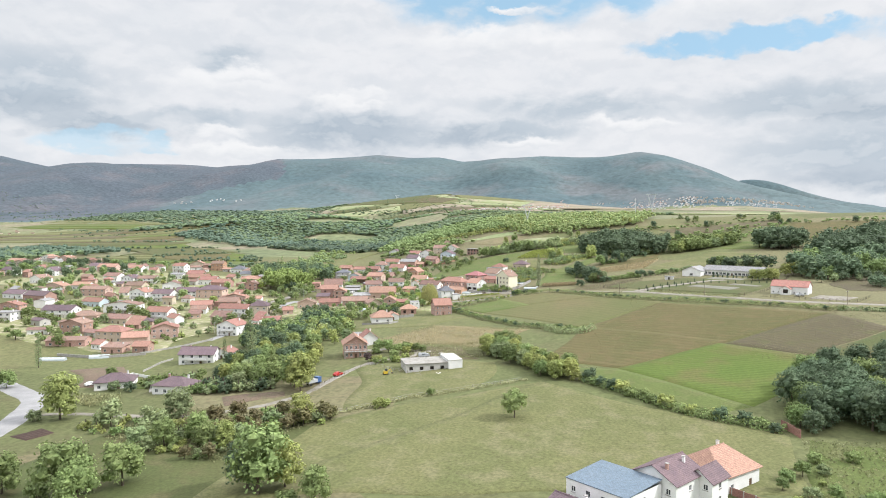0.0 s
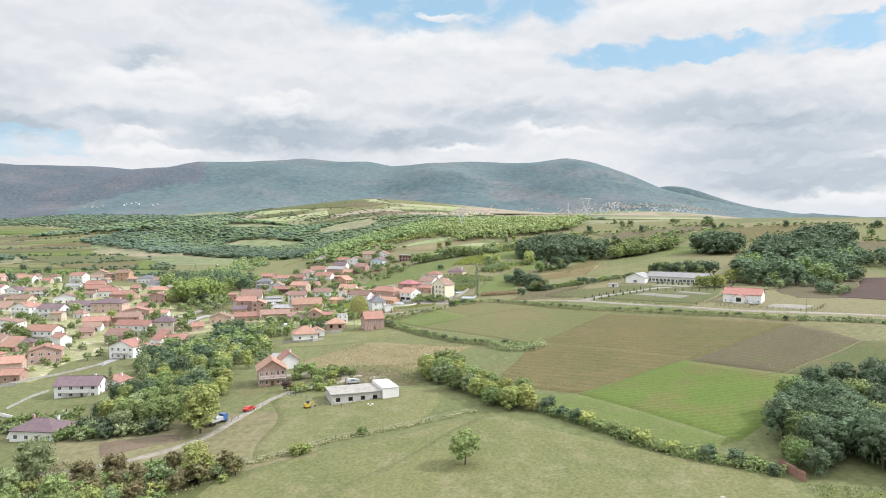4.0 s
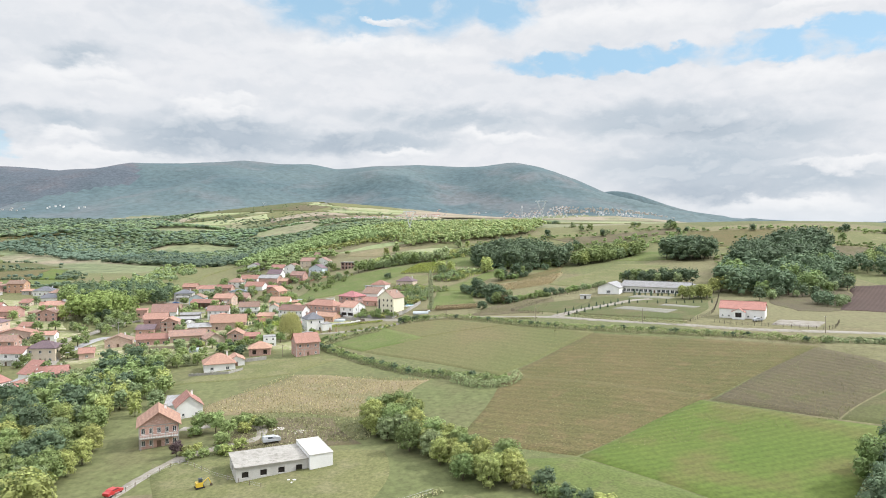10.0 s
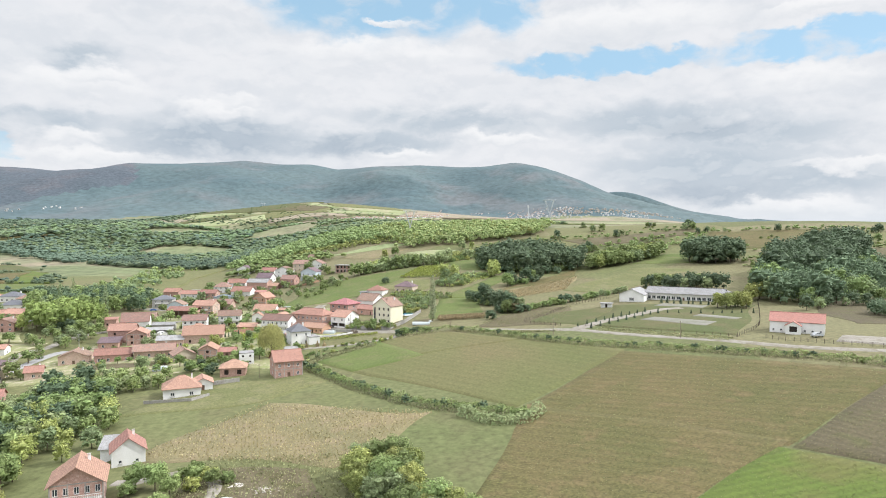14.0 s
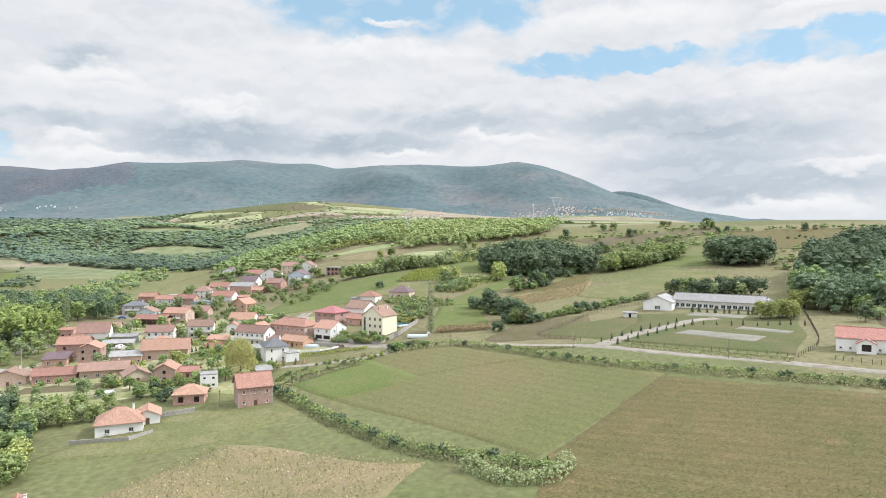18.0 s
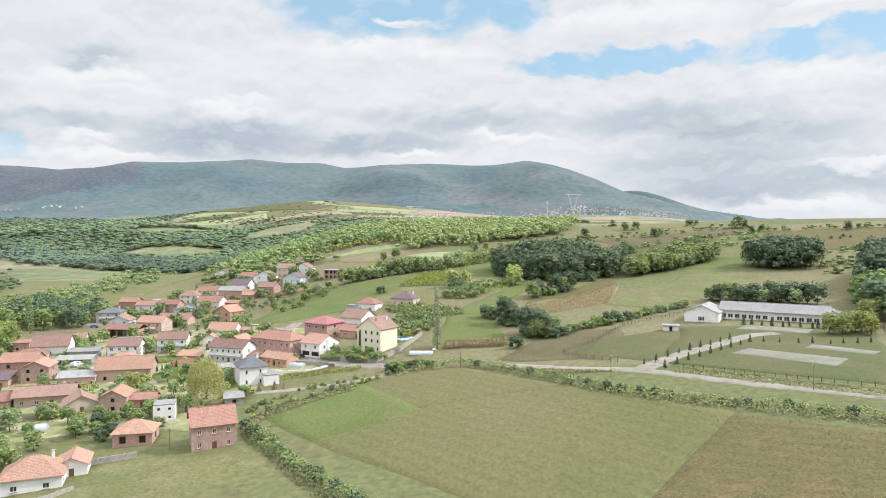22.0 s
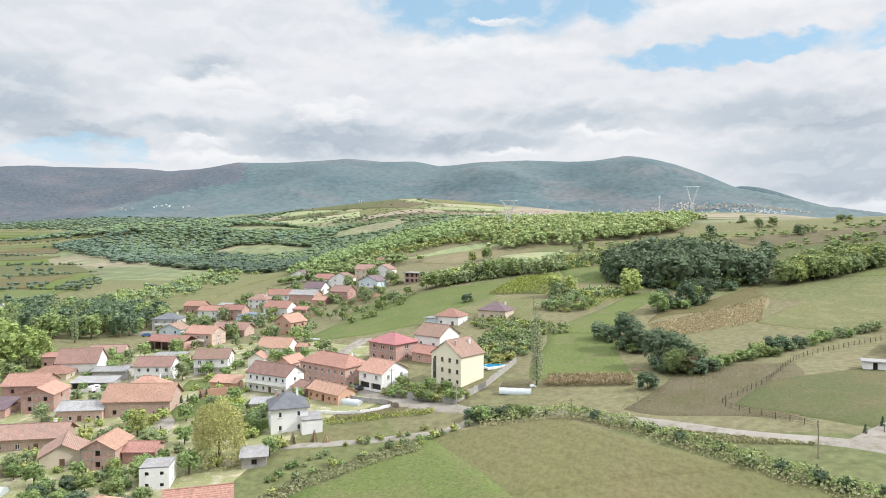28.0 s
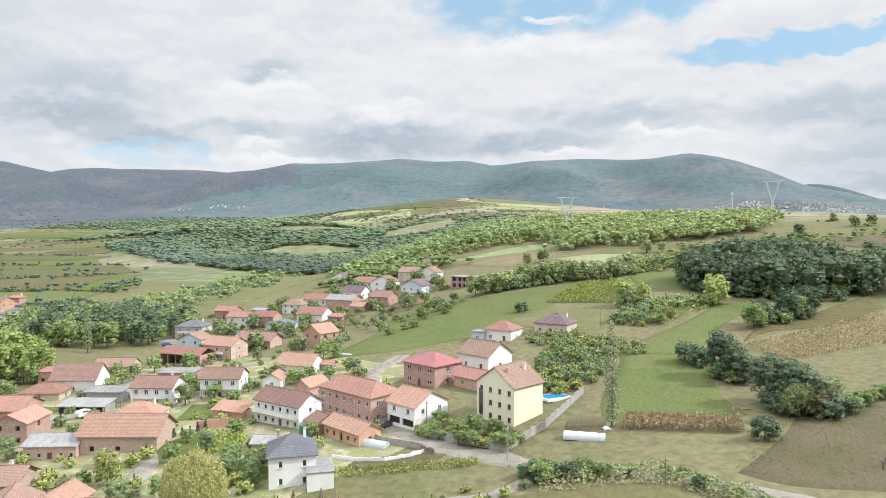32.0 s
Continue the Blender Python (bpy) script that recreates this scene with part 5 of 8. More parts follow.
        part("cap", box_bm(-0.36, -0.36, 1.35, 0.36, 0.36, 1.46), M["concrete"], ch)
    if beams:
        for f in range(floors + 1):
            zz = lev * f
            for org, u, L in (((-w / 2, -d / 2), (1, 0), w), ((w / 2, -d / 2), (0, 1), d), ((-w / 2, d / 2), (0, -1), d)):
                b = box_bm(-0.02, -0.03, -0.12 if f else 0.0, L + 0.02, 0.05, 0.12)
                part("ring_beam", b, M["concrete"], e, "", Matrix.Translation((org[0], org[1], min(zz, h - 0.14))) @ Matrix.Rotation(math.atan2(u[1], u[0]), 4, "Z"))
        for px in (-w / 2, -w / 6, w / 6, w / 2):
            part("column", box_bm(px - 0.12, -d / 2 - 0.034, 0.13, px + 0.12, -d / 2 + 0.08, h - 0.02), M["concrete"], e)
        for py in (-d / 6, d / 6, d / 2):
            part("column", box_bm(w / 2 - 0.08, py - 0.12, 0.13, w / 2 + 0.034, py + 0.12, h - 0.02), M["concrete"], e)
    if balcony:
        for f in range(1, floors):
            b = part("balcony", box_bm(-w * balcony / 2, -d / 2 - 1.3, lev * f - 0.16, w * balcony / 2, -d / 2 + 0.02, lev * f), M["concrete"], e)
            if rail:
                for i in range(int(w * balcony / 0.4) + 1):
                    px = -w * balcony / 2 + 0.03 + i * 0.4
                    part("baluster", box_bm(px, -d / 2 - 1.29, lev * f, px + 0.05, -d / 2 - 1.24, lev * f + 0.95), M["frame"], b)
            else:
                part("parapet", box_bm(-w * balcony / 2, -d / 2 - 1.29, lev * f + 0.003, w * balcony / 2, -d / 2 - 1.23, lev * f + 0.95), M["white"], b)
            part("handrail", box_bm(-w * balcony / 2, -d / 2 - 1.31, lev * f + 0.952, w * balcony / 2, -d / 2 - 1.21, lev * f + 1.02), M["frame"], b)
            for px in (-w * balcony / 2 + 0.1, w * balcony / 2 - 0.3):
                part("post", box_bm(px, -d / 2 - 1.25, 0.0, px + 0.2, -d / 2 - 1.05, lev * f - 0.162), M["concrete"], e)
    return e


def shed(fx, fy, yaw, w, d, h, tiles="roof_ash", rise=0.4, wall="concrete", label="open concrete shed with a sheet roof", posts=4):
    """An open-fronted lean-to on posts."""
    c, s = math.cos(radians(yaw)), math.sin(radians(yaw))
    x, y = fx - s * d / 2, fy + c * d / 2
    HOUSES.append((x, y, c, s, w, d))
    z = min(ground_z(x + i * c * w / 2 - j * s * d / 2, y + i * s * w / 2 + j * c * d / 2) for i in (-1, 1) for j in (-1, 1)) - 0.1
    e = thing("shed", x, y, z, yaw, label, "shed", "village sheds")
    part("back_wall", box_bm(-w / 2, d / 2 - 0.2, 0, w / 2, d / 2, h), M[wall], e)
    for k in (-1, 1):
        part("side_wall", box_bm(k * w / 2 - 0.1, -d / 2 + 0.3, 0, k * w / 2 + 0.1, d / 2 - 0.202, h), M[wall], e)
    for i in range(posts):
        px = -w / 2 + 0.3 + (w - 0.6) * i / (posts - 1)
        part("post", box_bm(px - 0.11, -d / 2 + 0.02, 0, px + 0.11, -d / 2 + 0.24, h), M["concrete"], e)
    ro = part("roof", roof_mesh("roof", w, d, max(rise, 0.1), 0.4, "mono" if rise < 1 else "gable"), None, e, "", Matrix.Translation((0, 0, h + 0.01)))
    ro.data.materials.append(M[tiles])
    return e



# the houses beside the fields
house(-48.6, 384.9, 24, 10.3, 9, 6.2, "gable", 3.3, "brick", "roof_red", 2, 3, beams=True, chimney=0, label="two-storey bare red brick house with concrete frame and red roof", win=(0.9, 1.2))
house(-53.8, 442.2, 25, 9.0, 9.5, 6.4, "hip", 2.9, "white", "roof_grey", 2, 2, label="two-storey white cube house with anthracite hip roof", chimney=2, win=(0.8, 1.3), door=False, side_wins=2)
house(-47.6, 441.0, 25, 5.0, 8.0, 3.4, "flat", 0.1, "white", "roof_ash", 1, 0, over=0.1, label="single-storey white annex with a flat terrace roof", chimney=0, side_wins=1)
house(-80.6, 363.2, 20, 12.0, 10.0, 3.4, "hip", 3.2, "white", "roof_orange", 1, 2, label="white bungalow with orange hip roof behind a low wall", win=(1.3, 1.2), door=False, side_wins=2)
house(-76.0, 371.0, 20, 6.5, 8.0, 2.8, "gable", 1.6, "white", "roof_orange", 1, 1, label="small white wing with an orange roof", chimney=0, turned=True)
house(-70.8, 390.0, 10, 9.4, 8.0, 3.6, "hip", 2.3, "brick", "roof_orange", 1, 2, label="bare brick garage house with orange hip roof", chimney=0, door=False, side_wins=1, over=0.55, open_holes=True, win=(1.6, 1.9))
house(-34.9, 247.0, 22, 16.5, 11.5, 3.1, "flat", 0.1, "grey_wall", "roof_slab", 1, 4, label="long unfinished flat-roofed concrete building with open windows", chimney=0, open_holes=True, over=0.3, win=(1.5, 1.4), door=False, category="building", name="building")
house(-24.0, 250.0, 24, 5.6, 13.0, 3.4, "flat", 0.1, "white", "roof_pale", 1, 0, label="pale raised end block of the flat concrete building", chimney=0, over=0.1, door=False, side_wins=0, category="building", name="building")
house(-70.9, 273.4, 21, 9.8, 10.0, 6.3, "gable", 3.3, "brick", "roof_orange", 2, 5, label="two-storey unfinished brick house with wide orange gable roof and terraces", turned=True, chimney=1, over=0.8, balcony=0.96, rail=True, beams=True, win=(1.0, 1.5))
house(-71.4, 299.5, 25, 7.6, 8.4, 3.8, "gable", 3.0, "white", "roof_red", 1, 2, label="white cottage with steep red gable roof", chimney=1, turned=True, win=(0.8, 0.8), door=False)
house(-77.5, 303.5, 12, 5.0, 6.0, 3.2, "mono", 0.8, "white", "roof_ash", 1, 0, label="white lean-to annex of the cottage", chimney=0, side_wins=0)
house(-54.0, 420.6, 20, 5.2, 4.5, 2.6, "mono", 0.4, "concrete", "roof_ash", 1, 1, label="small roofless concrete outhouse", chimney=0, open_holes=True, door=False)
house(-70.5, 409.6, 16, 5.8, 6.0, 4.6, "flat", 0.1, "white", "roof_ash", 2, 2, label="small white ruin of two floors with open windows", chimney=0, open_holes=True, door=False, over=0.0, win=(0.8, 0.8))
house(-89.5, 419.5, 8, 7.4, 9.0, 4.8, "gable", 2.0, "brick", "roof_orange", 2, 1, turned=True, label="narrow two-storey brick house with orange gable roof", chimney=0, open_holes=True, door=False, beams=True)
house(-82.5, 423.5, 8, 7.0, 6.0, 2.8, "gable", 1.3, "brick", "roof_red", 1, 1, chimney=0, label="low brick wing with a red roof")
house(-99.5, 421.5, 30, 9.0, 9.0, 2.8, "gable", 2.4, "beige", "roof_brown", 1, 1, chimney=0, turned=True, label="low barn with weathered brown roof")
house(-116.5, 431.8, 17, 16.5, 8.0, 3.4, "gable", 2.2, "brick_pale", "roof_brown", 1, 4, chimney=1, label="long low pale brick house with brown roof", over=0.8)
house(-132.5, 427.5, 17, 14.5, 8.0, 3.4, "gable", 2.1, "brick", "roof_red", 1, 4, chimney=0, label="long low brick house with red roof")
house(-149.0, 427.0, 14, 12.0, 9.0, 3.6, "gable", 2.4, "brick_pale", "roof_brown", 1, 3, chimney=1, turned=True)
house(-117.0, 452.0, 14, 11.8, 9.0, 3.4, "gable", 1.5, "brick_pale", "roof_ash", 1, 5, chimney=0, label="low pale brick house with ash grey roof", win=(0.9, 1.1))
house(-135.7, 460.0, 12, 8.8, 10.0, 5.6, "gable", 2.0, "brick", "roof_orange", 2, 2, turned=True, open_holes=True, door=False, chimney=0, beams=True, label="two-storey unfinished brick house with orange gable roof")
house(-146.0, 467.0, 12, 12.0, 10.0, 6.4, "gable", 2.6, "brick", "roof_orange", 2, 2, open_holes=True, chimney=0, door=False, label="unfinished brick house with broad orange roof")
house(-147.0, 455.0, 12, 9.0, 8.0, 3.0, "mono", 0.8, "brick", "roof_dark", 1, 2, chimney=0)
house(-103.0, 456.5, 11, 18.0, 10.5, 4.6, "gable", 3.4, "brick_pale", "roof_orange", 1, 3, chimney=0, over=0.7, label="large brick house with broad orange gable roof", open_holes=True, door=False)
house(-110.5, 471.5, 11, 11.5, 9.0, 3.6, "hip", 2.8, "white", "roof_orange", 1, 2, chimney=1)
house(-154.4, 503.0, 13, 14.0, 9.5, 4.6, "gable", 4.2, "white", "roof_brown", 1, 1, chimney=1, label="white house with tall weathered brown gable roof on a concrete base", door=False)
house(-158.5, 494.0, 13, 12.0, 8.0, 2.8, "hip", 2.0, "beige", "roof_red", 1, 1, chimney=0)
house(-171.7, 512.1, 13, 6.2, 6.0, 4.2, "mono", 0.3, "brick", "roof_red", 1, 2, chimney=0, open_holes=True, door=False)
house(-159.7, 528.0, 14, 13.0, 8.0, 2.8, "gable", 2.2, "beige", "roof_brown", 1, 3, chimney=0)
house(-135.6, 493.4, 10, 11.0, 7.0, 3.6, "gable", 0.9, "grey_wall", "roof_ash", 1, 1, chimney=0, label="grey rendered outbuilding with low ash grey roof")
shed(-134.0, 482.0, 10, 13.0, 6.0, 3.0, posts=5, label="open white concrete garage with flat roof")
house(-118.5, 491.0, 8, 12.0, 8.5, 5.6, "gable", 2.4, "white", "roof_brown", 2, 4, balcony=0.8, chimney=1, side_wins=2)
house(-102.5, 500.0, 10, 11.5, 8.5, 5.6, "gable", 2.4, "white", "roof_brown", 2, 3, balcony=0.9, chimney=1, side_wins=2)
house(-128.0, 517.0, 10, 11.0, 8.0, 3.2, "flat", 0.1, "brick", "roof_ash", 1, 2, open_holes=True, door=False, chimney=0, label="unfinished brick ground floor with concrete slab and starter columns", beams=True)
shed(-143.5, 543.0, -8, 18.0, 9.0, 4.6, "roof_red", 2.0, "brick", posts=6, label="tall open brick barn with red gable roof on posts")
house(-133.5, 552.0, -10, 13.0, 10.0, 6.0, "gable", 2.6, "brick_pale", "roof_orange", 2, 3, balcony=0.6, chimney=1, beams=True)
house(-157.0, 571.0, 0, 10.5, 9.0, 5.4, "gable", 2.4, "blue_wall", "roof_brown", 2, 2, chimney=0, turned=True)
house(-177.0, 602.0, 5, 13.0, 10.5, 6.0, "hip", 2.4, "grey_wall", "roof_grey", 2, 3, balcony=0.7, chimney=1)
house(-130.5, 575.0, -6, 16.0, 9.0, 4.4, "gable", 2.5, "brick_pale", "roof_brown", 1, 4, chimney=0, over=0.8)
house(-169.0, 633.0, -4, 12.5, 9.0, 6.2, "gable", 2.2, "white", "roof_red", 2, 2, chimney=0, side_wins=2)
house(-156.0, 634.5, -4, 12.0, 9.0, 6.0, "gable", 2.2, "brick", "roof_red", 2, 3, chimney=0)
house(-141.0, 622.5, 10, 13.5, 9.0, 3.6, "gable", 1.5, "blue_wall", "roof_blue", 1, 2, chimney=0, turned=True, label="pale blue workshop with blue-grey metal roof")
house(-133.5, 641.0, -10, 15.0, 11.0, 4.6, "gable", 3.2, "white", "roof_red", 1, 3, chimney=0)
house(-118.0, 636.0, -10, 8.0, 5.0, 2.6, "mono", 0.5, "brick", "roof_red", 1, 2, chimney=0)
house(-103.1, 570.7, -28, 10.5, 9.5, 6.0, "gable", 3.0, "brick_orange", "roof_orange", 2, 2, turned=True, open_holes=True, door=False, chimney=0, beams=True, label="unfinished orange brick house with gable front and orange roof", side_wins=2)
house(-157.0, 672.0, -6, 12.0, 9.0, 5.4, "hip", 3.0, "white", "roof_brown", 2, 3, chimney=1)
house(-147.0, 680.0, -6, 15.0, 10.0, 6.0, "gable", 3.0, "white", "roof_red", 2, 4, chimney=2, balcony=0.5)
house(-128.0, 669.0, -12, 17.0, 11.0, 6.0, "gable", 2.4, "brick", "roof_ash", 2, 0, chimney=0, door=False, side_wins=0, label="large brick hall with ash grey sheet roof")
house(-127.0, 688.0, -14, 12.5, 10.0, 6.2, "gable", 3.4, "white", "roof_dark", 2, 2, turned=False, chimney=0, side_wins=2)
house(-101.5, 657.0, -16, 11.5, 9.5, 6.2, "gable", 2.8, "brick", "roof_brown", 2, 3, chimney=1)
house(-112.0, 652.0, -16, 8.0, 7.0, 3.8, "gable", 1.8, "brick", "roof_orange", 1, 2, chimney=0)
house(-87.5, 670.5, -18, 13.0, 10.5, 7.0, "gable", 3.0, "blue_wall", "roof_dark", 2, 3, turned=True, chimney=0, balcony=0.8)
house(-116.0, 711.0, -14, 13.5, 10.0, 6.0, "gable", 3.2, "white", "roof_brown", 2, 2, turned=True, chimney=0)
house(-131.0, 721.0, -14, 12.5, 10.0, 6.0, "gable", 3.0, "white", "roof_red", 2, 3, chimney=0)
house(-164.0, 769.0, -12, 13.5, 10.0, 6.0, "gable", 3.0, "white", "roof_dark", 2, 2, turned=True, chimney=0)
house(-104.0, 727.0, -14, 13.0, 10.0, 6.2, "gable", 3.0, "beige", "roof_brown", 2, 3, chimney=0)
house(-88.0, 712.0, -14, 12.0, 10.0, 6.0, "gable", 3.0, "white", "roof_brown", 2, 2, turned=True, chimney=0)
house(-97.0, 757.0, -14, 10.0, 8.0, 4.4, "gable", 2.4, "brick", "roof_brown", 1, 2, chimney=0)
house(-192.0, 660.0, -6, 12.0, 9.0, 4.6, "gable", 2.4, "brick", "roof_red", 1, 3, chimney=0)
shed(-176.0, 672.0, -6, 12.0, 5.0, 3.0, posts=6, label="white open shelter with flat roof")
house(-89.0, 521.6, -8, 12.5, 9.0, 3.8, "gable", 3.0, "white", "roof_orange", 1, 2, chimney=0, door=False)
house(-89.0, 506.0, 5, 5.5, 6.0, 3.4, "gable", 1.6, "white", "roof_orange", 1, 1, turned=True, chimney=0, door=False, win=(1.0, 1.6))
house(-79.7, 526.5, -8, 4.0, 3.5, 2.2, "gable", 0.9, "brick", "roof_orange", 1, 1, chimney=0, door=False, name="shed", category="shed", label="tiny brick store with orange roof", group="village sheds")
house(-76.0, 498.0, -20, 6.0, 8.0, 3.4, "gable", 1.8, "brick", "roof_orange", 1, 1, turned=True, chimney=0, door=False)
house(-57.5, 481.5, -31, 20.0, 10.5, 6.6, "hip", 2.6, "brick", "roof_red", 2, 7, chimney=1, beams=True, label="long two-storey bare brick house with red hip roof", side_wins=2, door=False, hipped=0.35)
house(-40.6, 473.5, -33, 9.5, 11.0, 3.0, "gable", 2.8, "white", "roof_orange", 1, 2, chimney=0, side_wins=2, label="white upper floor with orange gable roof over the carport", door=False, dz=2.9)
house(-40.6, 473.5, -33, 9.3, 10.8, 2.85, "flat", 0.05, "white", "roof_ash", 1, 2, chimney=0, side_wins=0, label="open white carport under the upper floor", open_holes=True, win=(3.9, 2.3), door=False, over=-0.3, name="carport", category="carport")
house(-73.0, 475.5, -22, 15.5, 8.0, 5.8, "gable", 2.5, "white", "roof_brown", 2, 6, chimney=0, balcony=0.96, label="white two-storey house with a long columned balcony and brown roof", win=(0.9, 1.1))
house(-52.5, 465.5, -33, 13.0, 6.5, 3.0, "gable", 1.8, "brick_orange", "roof_orange", 1, 5, chimney=0, label="low orange brick outbuilding with orange tiled roof", win=(0.9, 1.0), open_holes=True)
house(-61.8, 470.5, -33, 4.5, 7.0, 2.8, "gable", 1.4, "brick", "roof_brown", 1, 0, chimney=0, door=False, name="shed", category="shed", label="brown-roofed gatehouse between the yards", group="village sheds")
house(-66.6, 457.5, 10, 7.0, 6.0, 2.6, "gable", 1.0, "beige", "roof_ash", 1, 1, chimney=0, label="low beige outhouse with grey sheet roof")
house(-60.0, 452.0, 20, 4.0, 5.0, 2.2, "mono", 0.4, "concrete", "roof_brown", 1, 0, chimney=0, door=False, name="shed", category="shed", label="concrete lean-to wood store", group="village sheds")
house(-44.0, 506.5, -33, 12.5, 11.0, 6.4, "hip", 2.6, "brick", "roof_pink", 2, 3, chimney=0, beams=True, label="two-storey bare brick house with crimson hip roof", win=(1.5, 1.3), over=0.7)
house(-28.5, 501.5, -33, 12.0, 7.0, 3.2, "gable", 1.9, "brick", "roof_red", 1, 2, chimney=0)
house(-30.5, 520.0, -33, 12.0, 11.0, 4.6, "gable", 3.4, "white", "roof_brown", 1, 2, chimney=1)
house(-27.0, 551.5, -20, 10.5, 9.5, 4.0, "hip", 2.6, "white", "roof_red", 1, 2, chimney=0, balcony=0)
house(-34.0, 552.0, -20, 4.5, 5.0, 3.4, "flat", 0.1, "blue_wall", "roof_ash", 1, 1, chimney=0, door=False)
house(-9.0, 556.5, -20, 12.0, 10.0, 3.8, "hip", 2.8, "beige", "roof_dark", 1, 3, chimney=1, label="beige bungalow with dark purple hip roof and dormer")
house(-59.8, 671.6, -20, 13.0, 8.0, 6.0, "flat", 0.1, "brick", "roof_ash", 2, 4, open_holes=True, door=False, chimney=0, beams=True, label="roofless two-storey concrete skeleton with brick infill", over=1.0, win=(2.0, 2.0))
house(-88.5, 479.5, -8, 9.0, 4.0, 2.5, "mono", 0.7, "brick_orange", "roof_orange", 1, 0, chimney=0, door=False, name="shed", category="shed", label="low orange brick shed with orange lean-to roof", group="village sheds")
# yellow house, health station, school and the near houses
cream_house = house(-18.7, 476.5, -35, 11.5, 10.5, 9.0, "gable", 4.0, "cream", "roof_brown", 3, 4, turned=True, chimney=2, side_wins=0, frame="brown_frame", label="tall three-storey cream house with brown gable roof", win=(0.95, 1.2), door=False, over=0.4)
part("stair_window", box_bm(-4.9, -5.32, 1.6, -3.9, -5.24, 7.4), M["glass"], cream_house, "tall dark stair window")
for k in range(3):
    part("window_frame", box_bm(-5.0, -5.36, 1.5 + k * 2.95, -3.8, -5.325, 1.62 + k * 2.95), M["brown_frame"], cream_house)
for x_ in (-5.0, -3.92):
    part("window_frame", box_bm(x_, -5.36, 1.62, x_ + 0.12, -5.325, 7.4), M["brown_frame"], cream_house)
house(143.4, 380.5, -33, 18.5, 9.5, 4.4, "gable", 2.9, "white", "roof_coral", 1, 7, chimney=0, label="long single-storey white health station with bright red gable roof", win=(0.8, 0.7), category="building", name="building", over=0.35)
house(140.8, 378.4, -33, 5.2, 3.3, 3.3, "gable", 1.5, "white", "roof_coral", 1, 1, turned=True, chimney=0, door=False, open_holes=True, win=(2.6, 2.2), side_wins=0, label="white gabled entrance porch of the health station", name="porch", category="porch", over=0.3)
house(115.4, 489.0, -34, 13.2, 16.0, 4.2, "gable", 2.8, "white", "roof_ash", 1, 1, turned=True, chimney=0, door=False, win=(2.4, 1.6), label="white gabled wing of the school with ash grey roof", category="school", name="school", group="school wings")
house(141.3, 482.5, -34, 38.8, 13.0, 4.0, "gable", 2.6, "white", "roof_ash", 1, 15, chimney=0, win=(1.9, 1.6), label="long white school wing with rows of windows and ash grey roof", category="school", name="school", group="school wings", over=0.9)
house(160.0, 476.0, -34, 8.0, 9.0, 3.2, "gable", 1.6, "white", "roof_ash", 1, 1, chimney=0, turned=True, label="small white end block of the school", category="school", name="school", group="school wings")
house(97.0, 472.9, -20, 5.5, 4.0, 2.2, "flat", 0.1, "white", "roof_ash", 1, 1, chimney=0, open_holes=True, label="small white flat-roofed hut on the lawn", name="hut", category="hut")
house(20.0, 131.3, -41, 15.0, 12.5, 6.8, "mono", 0.35, "white", "roof_blue", 2, 4, chimney=0, label="white house with broad blue-grey sheet roof and brick parapet", over=0.15)
house(32.4, 137.8, -41, 11.0, 11.5, 6.9, "gable", 2.8, "white", "roof_dark", 2, 3, chimney=2, balcony=0.7, rail=True, label="white house with dark purple tiled gables and twin chimneys", turned=True)
house(42.6, 141.2, -41, 6.0, 7.0, 5.8, "gable", 2.2, "white", "roof_dark", 2, 2, chimney=0, label="white gabled front bay with dark purple tiles", turned=True)
house(54.0, 150.5, 42, 14.0, 13.0, 4.3, "hip", 4.0, "white", "roof_orange", 1, 2, chimney=1, label="white house with orange tiled hip roof", over=0.6, hipped=0.32)
house(12.6, 125.0, -41, 8.0, 8.0, 4.2, "gable", 1.8, "white", "roof_dark", 1, 1, chimney=1)

